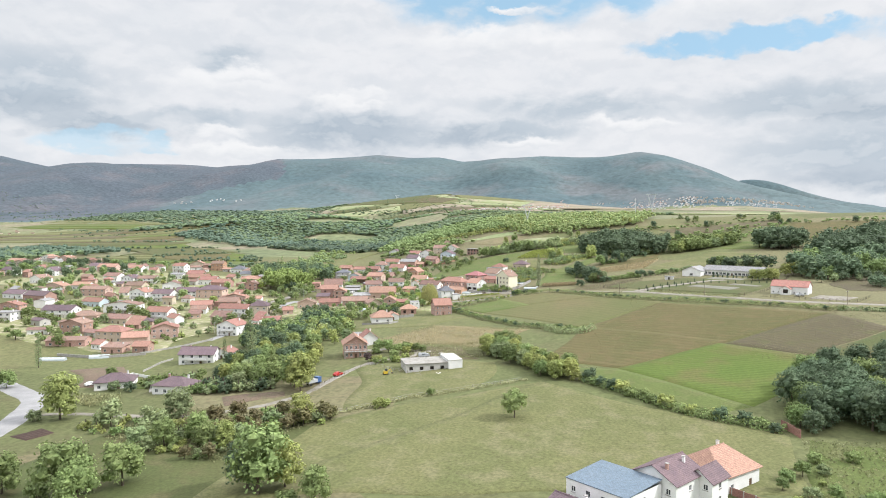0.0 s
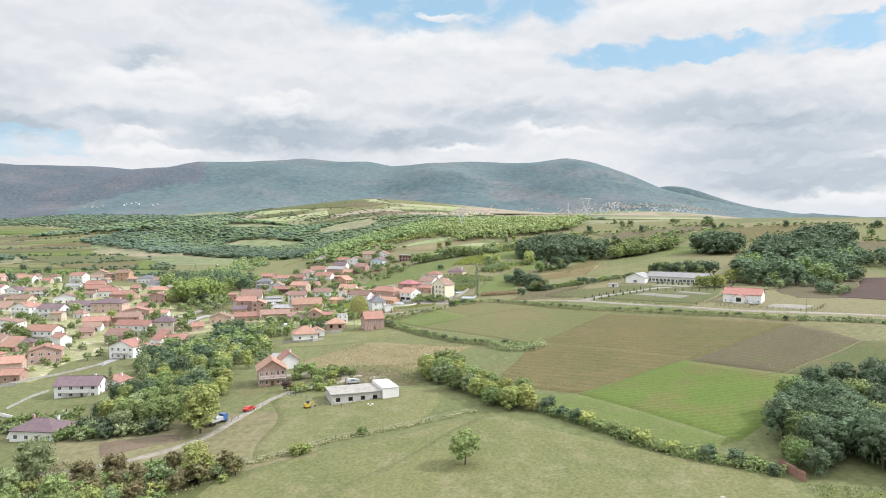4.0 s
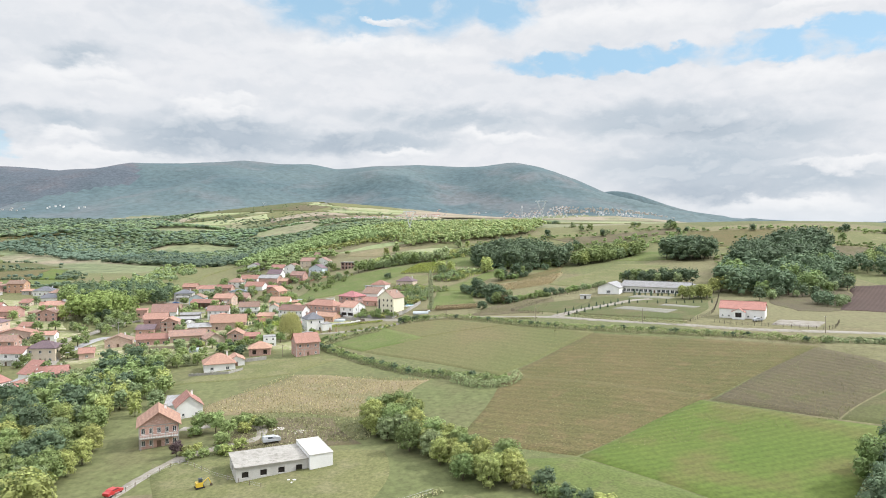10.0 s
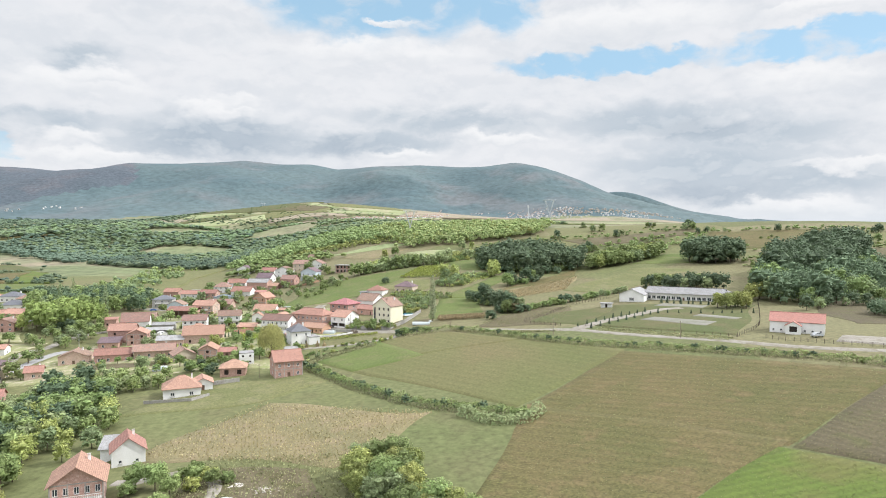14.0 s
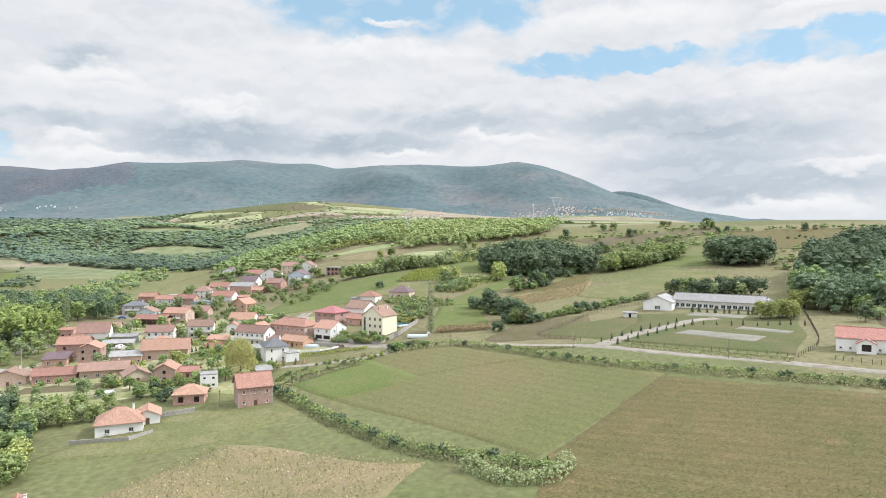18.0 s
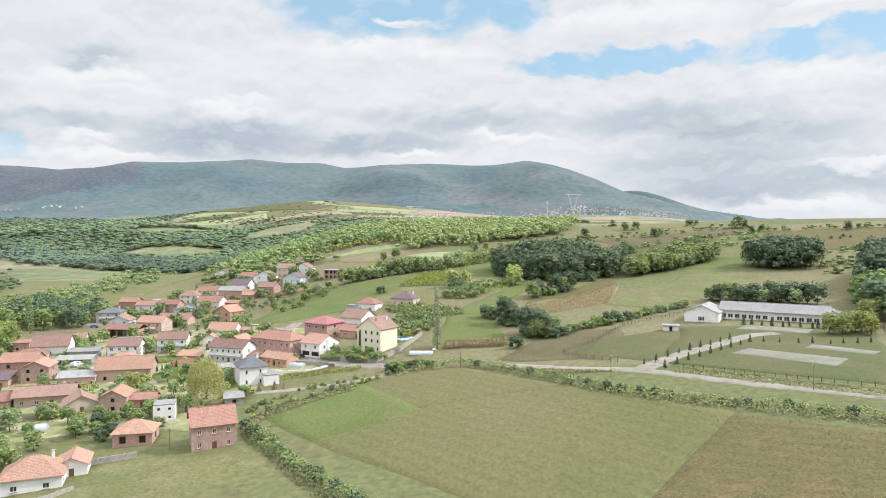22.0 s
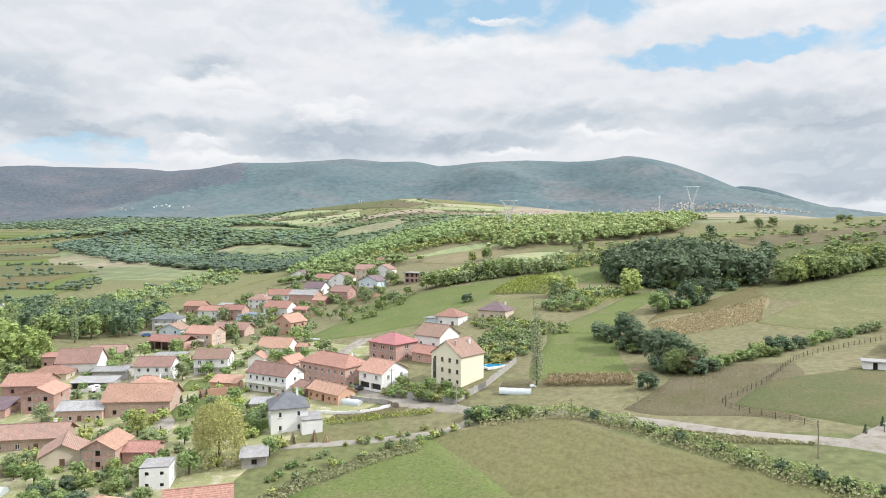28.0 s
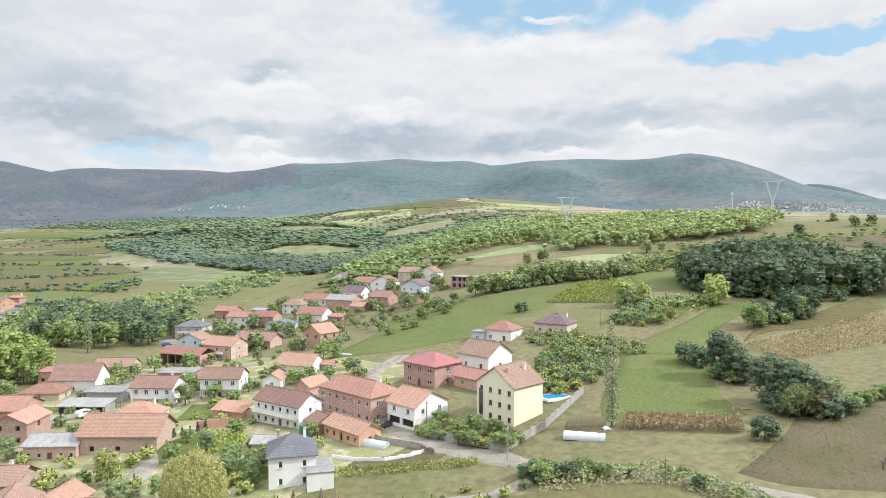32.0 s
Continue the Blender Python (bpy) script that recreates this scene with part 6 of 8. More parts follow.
# the village across the stream
V = [(-145.7, 273.7, -4, 16, 9, 4.6, "gable", 2.6, "white", "roof_dark", 2), (-137.5, 281.5, -4, 9, 8, 3.2, "gable", 1.8, "white", "roof_red", 1), (-157.6, 231.8, 10, 14, 10, 3.2, "hip", 2.4, "white", "roof_dark", 1), (-128.8, 222.8, 10, 14, 10, 3.4, "hip", 2.4, "white", "roof_dark", 1),
     (-165.4, 343.2, -20, 14, 10, 6.2, "gable", 2.6, "white", "roof_red", 2), (-153.0, 347.0, -20, 7, 7, 3.2, "gable", 1.8, "white", "roof_red", 1), (-189.7, 400.3, 2, 20, 9, 6.0, "gable", 2.4, "white", "roof_red", 2), (-174.0, 404.0, 8, 13, 10, 6.8, "hip", 2.6, "beige", "roof_dark", 2),
     (-148.8, 365.1, 20, 12, 9, 3.6, "gable", 2.2, "brick", "roof_red", 1), (-201.0, 339.9, 15, 14, 10, 6.0, "gable", 2.4, "brick_pale", "roof_red", 2), (-207.8, 322.3, 20, 13, 9, 4.4, "gable", 2.4, "brick_pale", "roof_orange", 1), (-227.2, 327.9, 8, 16, 11, 6.0, "hip", 2.4, "beige", "roof_red", 2),
     (-206.8, 301.5, 8, 11, 8, 3.2, "mono", 0.6, "brick", "roof_brown", 1), (-258.0, 338.5, 8, 14, 10, 6.6, "gable", 2.4, "brick", "roof_brown", 2), (-241.6, 312.6, 8, 20, 9, 3.4, "gable", 1.4, "brick", "roof_brown", 1), (-296.9, 375.6, 5, 20, 11, 4.8, "gable", 2.6, "white", "roof_dark", 2),
     (-276.0, 373.3, 5, 16, 10, 3.4, "hip", 2.4, "brick_pale", "roof_brown", 1), (-268.5, 399.8, 8, 23, 10, 6.0, "gable", 2.2, "white", "roof_brown", 2), (-234.1, 385.3, -15, 16, 10, 6.2, "gable", 2.6, "white", "roof_red", 2), (-253.1, 371.6, 8, 16, 10, 3.6, "gable", 2.2, "beige", "roof_brown", 1),
     (-300.5, 413.2, 0, 16, 9, 3.8, "gable", 2.2, "blue_wall", "roof_red", 1), (-286.2, 445.5, -10, 16, 10, 6.0, "gable", 2.6, "white", "roof_red", 2), (-266.1, 443.6, -10, 15, 10, 6.0, "gable", 2.6, "white", "roof_dark", 2), (-238.2, 461.7, 5, 20, 12, 6.6, "hip", 2.6, "brick_pale", "roof_dark", 2),
     (-256.7, 462.2, 5, 15, 10, 4.4, "gable", 2.6, "white", "roof_dark", 2), (-212.1, 448.7, 10, 18, 10, 4.2, "gable", 2.4, "brick_pale", "roof_red", 1), (-222.0, 420.0, 10, 14, 10, 4.4, "gable", 2.2, "brick", "roof_red", 1), (-205.0, 425.0, 10, 13, 9, 5.8, "gable", 2.4, "brick", "roof_brown", 2), (-325.0, 449.5, 5, 20, 10, 5.6, "gable", 2.0, "brick_pale", "roof_brown", 2),
     (-375.6, 471.3, 5, 17, 10, 3.8, "gable", 2.6, "brick_pale", "roof_orange", 1), (-357.0, 478.0, 5, 14, 9, 3.8, "gable", 2.4, "white", "roof_orange", 1), (-375.5, 429.5, 5, 18, 10, 3.6, "gable", 2.4, "white", "roof_dark", 1), (-351.7, 422.1, 5, 19, 11, 4.2, "gable", 2.6, "brick", "roof_dark", 1),
     (-336.8, 381.6, 5, 15, 9, 4.2, "gable", 2.2, "brick", "roof_red", 2), (-316.6, 353.7, 5, 12, 9, 5.4, "flat", 0.1, "white", "roof_ash", 2), (-426.2, 513.0, -20, 15, 11, 4.4, "gable", 3.0, "white", "roof_brown", 1), (-505.7, 571.7, 0, 16, 10, 5.0, "gable", 2.6, "white", "roof_dark", 2), (-486.7, 590.7, 0, 14, 10, 5.4, "gable", 2.6, "white", "roof_red", 2),
     (-458.0, 569.5, -20, 15, 10, 5.0, "gable", 3.4, "white", "roof_dark", 2), (-581.0, 667.6, 0, 20, 12, 5.4, "gable", 2.6, "white", "roof_orange", 2), (-560.0, 650.0, -20, 15, 12, 5.4, "gable", 2.6, "beige", "roof_red", 2), (-591.9, 729.9, 0, 18, 12, 5.4, "gable", 2.6, "white", "roof_orange", 2), (-560.9, 719.9, -20, 16, 12, 5.4, "gable", 2.6, "brick_pale", "roof_orange", 2),
     (-425.6, 608.3, 0, 18, 12, 5.2, "gable", 3.0, "brick_pale", "roof_orange", 2), (-446.0, 620.0, 0, 12, 10, 5.2, "gable", 2.6, "white", "roof_dark", 2), (-343.6, 519.5, -20, 15, 10, 5.0, "gable", 2.4, "white", "roof_dark", 2), (-370.7, 535.9, 0, 15, 10, 4.6, "gable", 2.4, "white", "roof_brown", 1), (-325.9, 520.5, 8, 15, 10, 4.6, "gable", 2.0, "white", "roof_brown", 2),
     (-350.6, 613.5, 8, 13, 10, 6.6, "gable", 2.4, "white", "roof_red", 2), (-356.7, 661.8, 8, 14, 10, 5.0, "gable", 2.6, "beige", "roof_orange", 1), (-288.7, 536.8, 8, 20, 10, 4.2, "gable", 2.4, "brick", "roof_red", 1), (-320.8, 636.3, 8, 13, 10, 7.4, "gable", 2.4, "brick_orange", "roof_brown", 2), (-260.7, 571.7, 8, 15, 11, 3.8, "hip", 2.6, "white", "roof_grey", 1),
     (-221.8, 497.5, 8, 12, 9, 5.0, "gable", 2.2, "brick", "roof_brown", 2), (-304.5, 562.0, 8, 14, 9, 4.6, "gable", 2.4, "brick", "roof_red", 1), (-320.5, 558.0, 8, 12, 9, 4.0, "gable", 1.2, "white", "roof_ash", 1), (-395.6, 606.0, 0, 18, 10, 5.0, "gable", 2.4, "white", "roof_orange", 1), (-483.5, 668.9, 0, 20, 12, 5.6, "gable", 2.2, "brick_pale", "roof_orange", 2), (-505.0, 690.0, 0, 16, 11, 5.0, "gable", 2.4, "white", "roof_red", 2),
     (-289.0, 616.7, 5, 14, 11, 4.2, "hip", 2.8, "white", "roof_grey", 1), (-252.0, 505.0, 5, 15, 10, 4.6, "gable", 2.4, "brick", "roof_red", 1), (-285.0, 490.0, 5, 14, 10, 4.6, "gable", 2.4, "white", "roof_brown", 1), (-312.0, 480.0, 5, 15, 10, 4.4, "gable", 2.4, "beige", "roof_brown", 1), (-270.0, 520.0, 0, 14, 10, 4.4, "gable", 2.4, "white", "roof_red", 1), (-235.0, 530.0, 0, 13, 10, 4.4, "gable", 2.2, "brick", "roof_orange", 1)]
for i, q in enumerate(V):
    house(q[0], q[1], q[2] + random.uniform(-14, 14), *q[3:10], q[10], 4 if q[3] > 13 else 3, chimney=1 + (i % 3 == 0), side_wins=2 if q[10] == 2 else 1, turned=(q[2] <= -20 or i % 4 == 1), win=(1.3, 1.3), balcony=0.6 if q[10] == 2 and q[8] == "white" else 0, sides="R", sill=False)

# outbuildings and smaller houses in the gaps between them
YARD_WALLS = ["brick", "brick_pale", "beige", "white", "grey_wall", "brick", "white"]
YARD_ROOFS = ["roof_brown", "roof_red", "roof_brown", "roof_ash", "roof_orange", "roof_dark", "roof_red"]
made = 0
for i in range(900):
    if made >= 74:
        break
    q = V[random.randrange(5, len(V))]
    a_, r_ = random.uniform(0, 6.28), random.uniform(14, 26)
    x_, y_ = q[0] + r_ * math.cos(a_), q[1] + r_ * math.sin(a_)
    w_, d_ = random.uniform(5.5, 11.5), random.uniform(4.5, 8.5)
    if x_ > -150 or y_ < 300 or abs(x_ + 168 - 0.1 * (y_ - 400)) < 9 or any(math.hypot(x_ - h_[0], y_ - h_[1]) < (max(h_[4], h_[5]) + w_) * 0.56 for h_ in HOUSES):
        continue
    made += 1
    house(x_, y_, q[2] + random.choice((0, 0, 90, -20, 15)), w_, d_, random.choice((2.6, 3.0, 3.4, 5.2)), random.choice(("gable", "gable", "hip", "gable", "mono")), random.uniform(0.7, 2.2), random.choice(YARD_WALLS), random.choice(YARD_ROOFS), 1, random.choice((1, 2, 2)), chimney=random.choice((0, 0, 1)), sides="R", sill=False, door=w_ > 7, group="village outbuildings")
field("village_ground", "trodden yards between the lower houses", [(-330, 330), (-186, 300), (-186, 470), (-330, 500)], "yard", lift=0.10, wobble=2.0)
field("village_ground", "trodden yards of the far lower houses", [(-470, 500), (-200, 476), (-230, 560), (-480, 660)], "yard", lift=0.12, wobble=2.0)

# ---- trees and hedges ----
plant("fruit", 1.1, 192.6, 1.8, label="lone small round tree standing in the meadow")
hedge("overgrown hedge between the fields", [(-44, 398), (-30, 376), (-20, 360), (-12, 350), (-3, 338), (7, 330), (15, 325), (28, 317)], 4.4, 1.9, 6000, 0.36, "leaf", uneven=0.9)
hedge("brambles in the hedge between the fields", [(-43, 397), (-30, 375), (-20, 359), (-12, 349), (-3, 337), (7, 329), (15, 324), (28, 316)], 6.4, 1.2, 4500, 0.34, "weeds", uneven=0.9)
hedge("bramble hedge tip", [(12, 322), (20, 312), (30, 312), (34, 320)], 4.5, 2.4, 1600, 0.42, "leaf_grey")
hedge("roadside hedge below the gravel road", [(-7, 444), (4, 446), (15, 446), (24, 438), (34, 426), (44, 412), (54, 399), (66, 387), (84, 374), (106, 359), (128, 343), (146, 327)], 4.4, 1.9, 8000, 0.36, "leaf", uneven=0.8)
hedge("brambles and dry weeds in the roadside hedge", [(-7, 443), (4, 445), (15, 445), (24, 437), (34, 425), (44, 411), (54, 398), (66, 386), (84, 373), (106, 358), (128, 342), (146, 326)], 7.0, 1.3, 7000, 0.34, "weeds", uneven=0.8)
hedge("roadside hedge further along the road", [(146, 327), (160, 322), (175, 315), (210, 300)], 4.0, 1.8, 2600, 0.45, "leaf_grey")
hedge("weedy verge along the dry slope", [(-20, 430), (-30, 422), (-40, 412), (-46, 402)], 5.0, 1.1, 1800, 0.36, "weeds")
hedge("dry weedy bank between road and court", [(76, 412), (88, 401), (102, 388), (116, 376)], 6.0, 0.7, 2600, 0.34, "weeds", uneven=0.6)
hedge("overgrown fence line across the meadow", [(-60, 193), (-46, 202), (-35, 211), (-24, 216), (-12, 223), (4, 233)], 2.0, 0.8, 1500, 0.34, "weeds")
hedge("low hedge along the crop field", [(24, 232), (36, 220), (48, 205), (58, 197), (67, 192), (76, 187)], 4.0, 2.4, 4200, 0.42, "leaf")
along(["bush", "bush_lime", "bush_dark"], [(22, 233), (36, 220), (48, 205), (62, 195), (74, 188)], 3.6, 1.2, 0.9, 1.6, "bushes along the field edge")
thicket(["dark", "dark", "dark", "oak"], 112, 212, 34, 21, 46, 0.85, 1.15, 38, 5.0, "trees of the roadside wood")
thicket(["dark", "oak"], 84, 192, 9, 6, 5, 0.6, 0.8, 0, 4.0, "trees of the roadside wood")
thicket(["lime", "lime"], 152, 452, 9, 6, 6, 0.75, 0.95, 0, 4, "trees on the school lawn")
thicket(["lime"], 176, 474, 4, 4, 2, 1.0, 1.1, 0, 4, "trees on the school lawn")
thicket(["grey", "oak", "dark"], -122, 340, 22, 42, 80, 0.6, 0.95, -10, 3.6, joined="stream-side wood")
thicket(["oak", "grey"], -106, 382, 16, 12, 16, 0.5, 0.8, 0, 4, joined="small stream-side trees")
thicket(["ash", "ash", "ash", "lime"], -200, 514, 22, 20, 30, 0.75, 1.05, 0, 5.0, joined="tall bright yellow-green clump")
plant("poplar", -222, 556, 1.15), plant("poplar", -196, 560, 1.1), plant("poplar", -236, 600, 1.1), plant("poplar", -205, 598, 1.0)
thicket(["dark", "oak", "grey"], -222, 606, 46, 42, 90, 0.8, 1.25, 0, 4.8, joined="wood beyond the bright clump")
thicket(["dark", "oak", "grey"], -180, 480, 14, 34, 24, 0.5, 0.8, 0, 4.5, joined="trees among village houses")
thicket(["lime", "grey", "fruit", "fruit_grey", "bush_lime"], -110, 440, 45, 46, 30, 0.5, 0.8, 0, 4.5, "village trees")
thicket(["oak", "fruit", "grey", "bush_lime"], -110, 520, 50, 30, 34, 0.5, 0.8, 0, 4.5, joined="garden trees among upper houses")
thicket(["fruit", "fruit_grey", "bush", "grey"], -120, 610, 60, 50, 40, 0.6, 1.0, 0, 6, joined="garden trees of the upper village")
thicket(["fruit", "grey", "bush", "oak"], -120, 690, 60, 40, 34, 0.6, 1.0, 0, 6, joined="garden trees of the far village")
thicket(["oak", "fruit", "grey", "oak", "fruit_grey"], -240, 380, 90, 70, 56, 0.45, 0.85, 0, 6, joined="garden trees of the lower village")
thicket(["oak", "fruit", "grey"], -330, 500, 110, 80, 70, 0.5, 0.9, 0, 7, joined="garden trees of the lower village")
thicket(["oak", "dark", "grey"], -470, 620, 120, 80, 120, 0.6, 1.0, 0, 8, joined="garden trees of the village edge")
thicket(["fruit", "bush_lime", "fruit", "bush_lime", "bush"], -24, 467, 14, 5, 28, 0.65, 1.0, -26, 2.0, "trees in the yellow house's garden")
thicket(["fruit", "bush_lime", "fruit_grey"], -66, 448, 8, 8, 10, 0.6, 0.9, 0, 2.6, "village trees")
thicket(["bush", "bush_dark", "fruit"], -80, 405, 14, 10, 14, 0.8, 1.2, 0, 3.0, "village trees")
thicket(["bush", "bush_lime", "fruit"], -54, 284, 12, 8, 12, 0.8, 1.3, 0, 3.0, "bushes by the brick house")
thicket(["bush", "bush_lime"], -55, 266, 8, 6, 8, 0.8, 1.3, 0, 2.6, "bushes by the brick house")
plant("plum", -63, 264, 1.0)
thicket(["fruit", "bush_grey", "bush", "bush_lime", "bush"], 84, 152, 22, 18, 30, 0.5, 1.2, 0, 2.6, "garden trees by the near houses")
tufts("grass_tufts", "tall weeds in the garden behind the near houses", [(66, 128), (124, 118), (122, 178), (78, 182)], 5000, 0.34, "weeds", 0.5)
plant("lime", 62, 139, 0.45)
thicket(["bush", "bush_dark"], -1, 447, 9, 3, 7, 0.9, 1.4, 0, 2.4, "bushes at the road fork")
plant("thin_poplar", 7.5, 472, 1.35, label="slim tall half-bare poplar beside the greenhouse")
for i in range(9):
    for k in (-1, 1):
        t = 0.1 + 0.085 * i
        plant("thuja", 66 + 58 * t - 0.6 * k * 3.6, 414 + 42 * t + 0.8 * k * 3.6, RNG.uniform(0.75, 1.1), "thujas along the driveway")
for i in range(14):
    plant("thuja", 128 + i * 2.6 + RNG.uniform(-0.5, 0.5), 478 - i * 1.9 + RNG.uniform(-1, 1), RNG.uniform(0.9, 1.5), "thujas before the school")
for i in range(9):
    plant("thuja", 118 + i * 4.5, 442 - i * 1.2 + RNG.uniform(-2, 2), RNG.uniform(0.6, 0.9), "thujas on the lawn")

# trees below the meadow and along the stream
for key_, x_, y_, k_ in (("lime", -151, 194, 1.75), ("bush_grey", -159, 192, 1.4), ("bush_grey", -156, 230, 1.5), ("bush_dark", -148, 228, 1.3), ("grey", -108, 194, 1.3), ("lime", -112, 190, 0.5), ("lime", -64, 188, 1.05), ("bush_lime", -61, 192, 1.3), ("bush", -61, 166, 1.3), ("oak", -103, 134, 1.45), ("oak", -97, 131, 1.1), ("oak", -93, 142, 1.15), ("oak", -121, 136, 1.05), ("bush", -110, 134, 1.5), ("oak", -56, 138, 1.7), ("dark", -60, 141, 1.15), ("lime", -51, 142, 1.3), ("oak", -41, 134, 0.85), ("bush", -47, 132, 1.4), ("lime", -77, 222, 1.6), ("oak", -81, 227, 1.3), ("lime", -84, 230, 0.75), ("bush_lime", -43, 202, 1.25), ("bush_lime", -41, 203, 1.0), ("bush", -28, 215, 0.9), ("poplar", -115, 264, 1.45), ("poplar", -126, 262, 0.75), ("oak", -205, 232, 0.8), ("lime", -200, 205, 1.0), ("lime", -206, 214, 1.1), ("oak", -168, 246, 0.6)):
    plant(key_, x_, y_, k_, "trees below the meadow")
thicket(["lime", "grey", "bush_lime", "bush", "oak"], -90, 169, 15, 5, 22, 0.55, 0.9, 12, 2.8, "trees below the meadow")
thicket(["bush", "bush_lime", "bush_grey", "rust"], -76, 178, 14, 4, 24, 0.6, 1.1, 25, 2.2, joined="scrub at the meadow's lower edge")
thicket(["bush", "bush_grey", "bush_lime", "grey"], -118, 186, 20, 8, 26, 0.5, 1.1, 0, 3.0, joined="scrub along the stream")
thicket(["bush", "bush_grey", "fruit"], -134, 238, 14, 8, 20, 0.7, 1.2, 0, 3.0, joined="garden shrubs by the purple-roofed houses")
thicket(["bush", "bush_grey", "bush_dark"], -108, 226, 18, 5, 26, 0.9, 1.6, 0, 2.6, joined="bushes at the ploughed strip")
thicket(["oak", "dark", "grey", "lime", "oak"], -104, 262, 18, 38, 60, 0.6, 1.0, 4, 4.2, "trees along the stream")
thicket(["oak", "grey", "lime"], -110, 322, 22, 34, 50, 0.55, 0.9, 12, 4.2, joined="bright stream-side trees")
stalks("corn_row", "dry corn strip beside the garden", [(-168, 221), (-148, 222), (-136, 204), (-156, 210)], 0.9, 0.7, 1.4, "weeds", 0.34, "corn", 4)
field("bare_ground", "patch of bare earth by the asphalt road", [(-156, 177), (-147, 172), (-143, 180), (-151, 186)], "plough", 0.12, 3, 0.8)
plant("poplar", -109.6, 253.9, 0.95, "poplars along the stream"), plant("poplar", -220.0, 267.6, 0.9, "poplars along the stream")
for x_, y_ in [(-93.5, 175.8), (-85.4, 186.5), (-74.3, 193.1), (-60.7, 189.7), (-80.0, 163.1)]:
    thicket(["bush", "bush_lime", "bush_grey", "rust", "bush"], x_, y_, 9, 5, 13, 0.5, 1.15, 15, 1.9, joined="weedy scrub below the meadow")
tufts("grass_tufts", "tall weeds below the meadow", [(-122.8, 176.1), (-76.4, 156.4), (-57.2, 192.1), (-119.0, 206.6)], 6000, 0.34, "weeds", 0.6)
# trees along the field edge
thicket(["lime", "oak", "lime", "grey"], -8, 274, 11, 7, 15, 0.7, 0.95, -60, 3.2, "trees along the field edge")
thicket(["oak", "lime", "grey"], 4, 254, 10, 5, 11, 0.6, 0.85, -50, 3.0, "trees along the field edge")
thicket(["oak", "lime", "lime"], 14, 240, 10, 5, 11, 0.6, 0.85, -45, 3.0, "trees along the field edge")
# scrub beside the cream house
thicket(["bush_grey", "bush", "bush_grey", "bush_lime"], -2, 520, 11, 26, 90, 0.6, 1.15, -8, 1.9, joined="grey-green scrub beside the cream house")
thicket(["fruit", "fruit_grey", "bush_lime"], -6, 508, 8, 18, 14, 0.5, 0.8, -8, 3.4, joined="small trees beside the cream house")

# the upland: grove, woods, clumps and terraces
thicket(["dark"], 84, 634, 38, 25, 66, 1.2, 1.65, -8, 5.6, joined="dark oaks of the round grove")
thicket(["dark"], 84, 638, 20, 12, 14, 1.75, 1.95, -8, 5.0, joined="tallest oaks in the middle of the round grove")
thicket(["bush_dark", "bush", "bush_dark"], 84, 630, 40, 27, 90, 1.6, 2.6, -8, 3.2, joined="undergrowth of the round grove")
thicket(["dark"], 272, 574, 74, 17, 60, 1.6, 2.1, 42, 7.0, joined="tall dark upper wood")
thicket(["dark", "dark", "dark", "oak", "grey"], 244, 522, 88, 30, 110, 0.95, 1.6, 45, 6.2, joined="dark hillside wood")
thicket(["dark", "oak"], 352, 566, 60, 20, 50, 0.8, 1.15, 30, 5.5, joined="dark wood along the ridge")
thicket(["dark", "grey"], 216, 428, 14, 7, 12, 0.5, 0.75, 38, 4.0, joined="edge of the hillside wood")
bush_line("bushes of the roadside hedge", ["bush_dark", "bush", "bush_dark", "bush_grey"], [(-7, 444), (4, 446), (15, 446), (24, 438), (34, 426), (44, 412), (54, 399), (66, 387), (84, 374), (106, 359), (128, 343), (146, 327), (175, 315), (210, 300)], 3.2, 1.6, 0.4, 0.85)
bush_line("bushes of the hedge between the fields", ["bush_dark", "bush", "bush_dark", "bush_grey"], [(-44, 398), (-30, 376), (-20, 360), (-12, 350), (-3, 338), (7, 330), (15, 325), (28, 317)], 3.0, 1.3, 0.45, 0.95)
bush_line("trees at the foot of the hillside wood", ["dark", "grey", "oak"], [(186, 440), (200, 452), (218, 455), (236, 470), (254, 482), (268, 494)], 5.0, 3.0, 0.55, 0.95)
thicket(["dark"], 217, 614, 18, 12, 24, 1.35, 1.7, -10, 4.6, joined="dark trees behind the school")
thicket(["oak", "grey", "oak", "lime"], 160, 638, 42, 10, 52, 0.9, 1.3, 35, 3.8, joined="trees on the terrace edge")
thicket(["oak", "dark", "grey"], 158, 524, 24, 6, 28, 0.65, 0.95, -32, 3.2, joined="trees behind the school")
thicket(["lime", "bush_lime", "rust"], 168, 534, 22, 5, 12, 0.5, 0.8, -25, 3.6, joined="yellowing shrubs behind the school")
along(["bush", "bush_dark", "bush_grey", "bush"], [(78, 494), (92, 506), (104, 514), (122, 524)], 3.2, 1.4, 0.9, 1.7, "bushes along the slope")
along(["bush", "bush_dark", "bush"], [(56, 478), (62, 484), (70, 490), (80, 496)], 2.8, 1.2, 1.0, 1.6, "bushes along the slope")
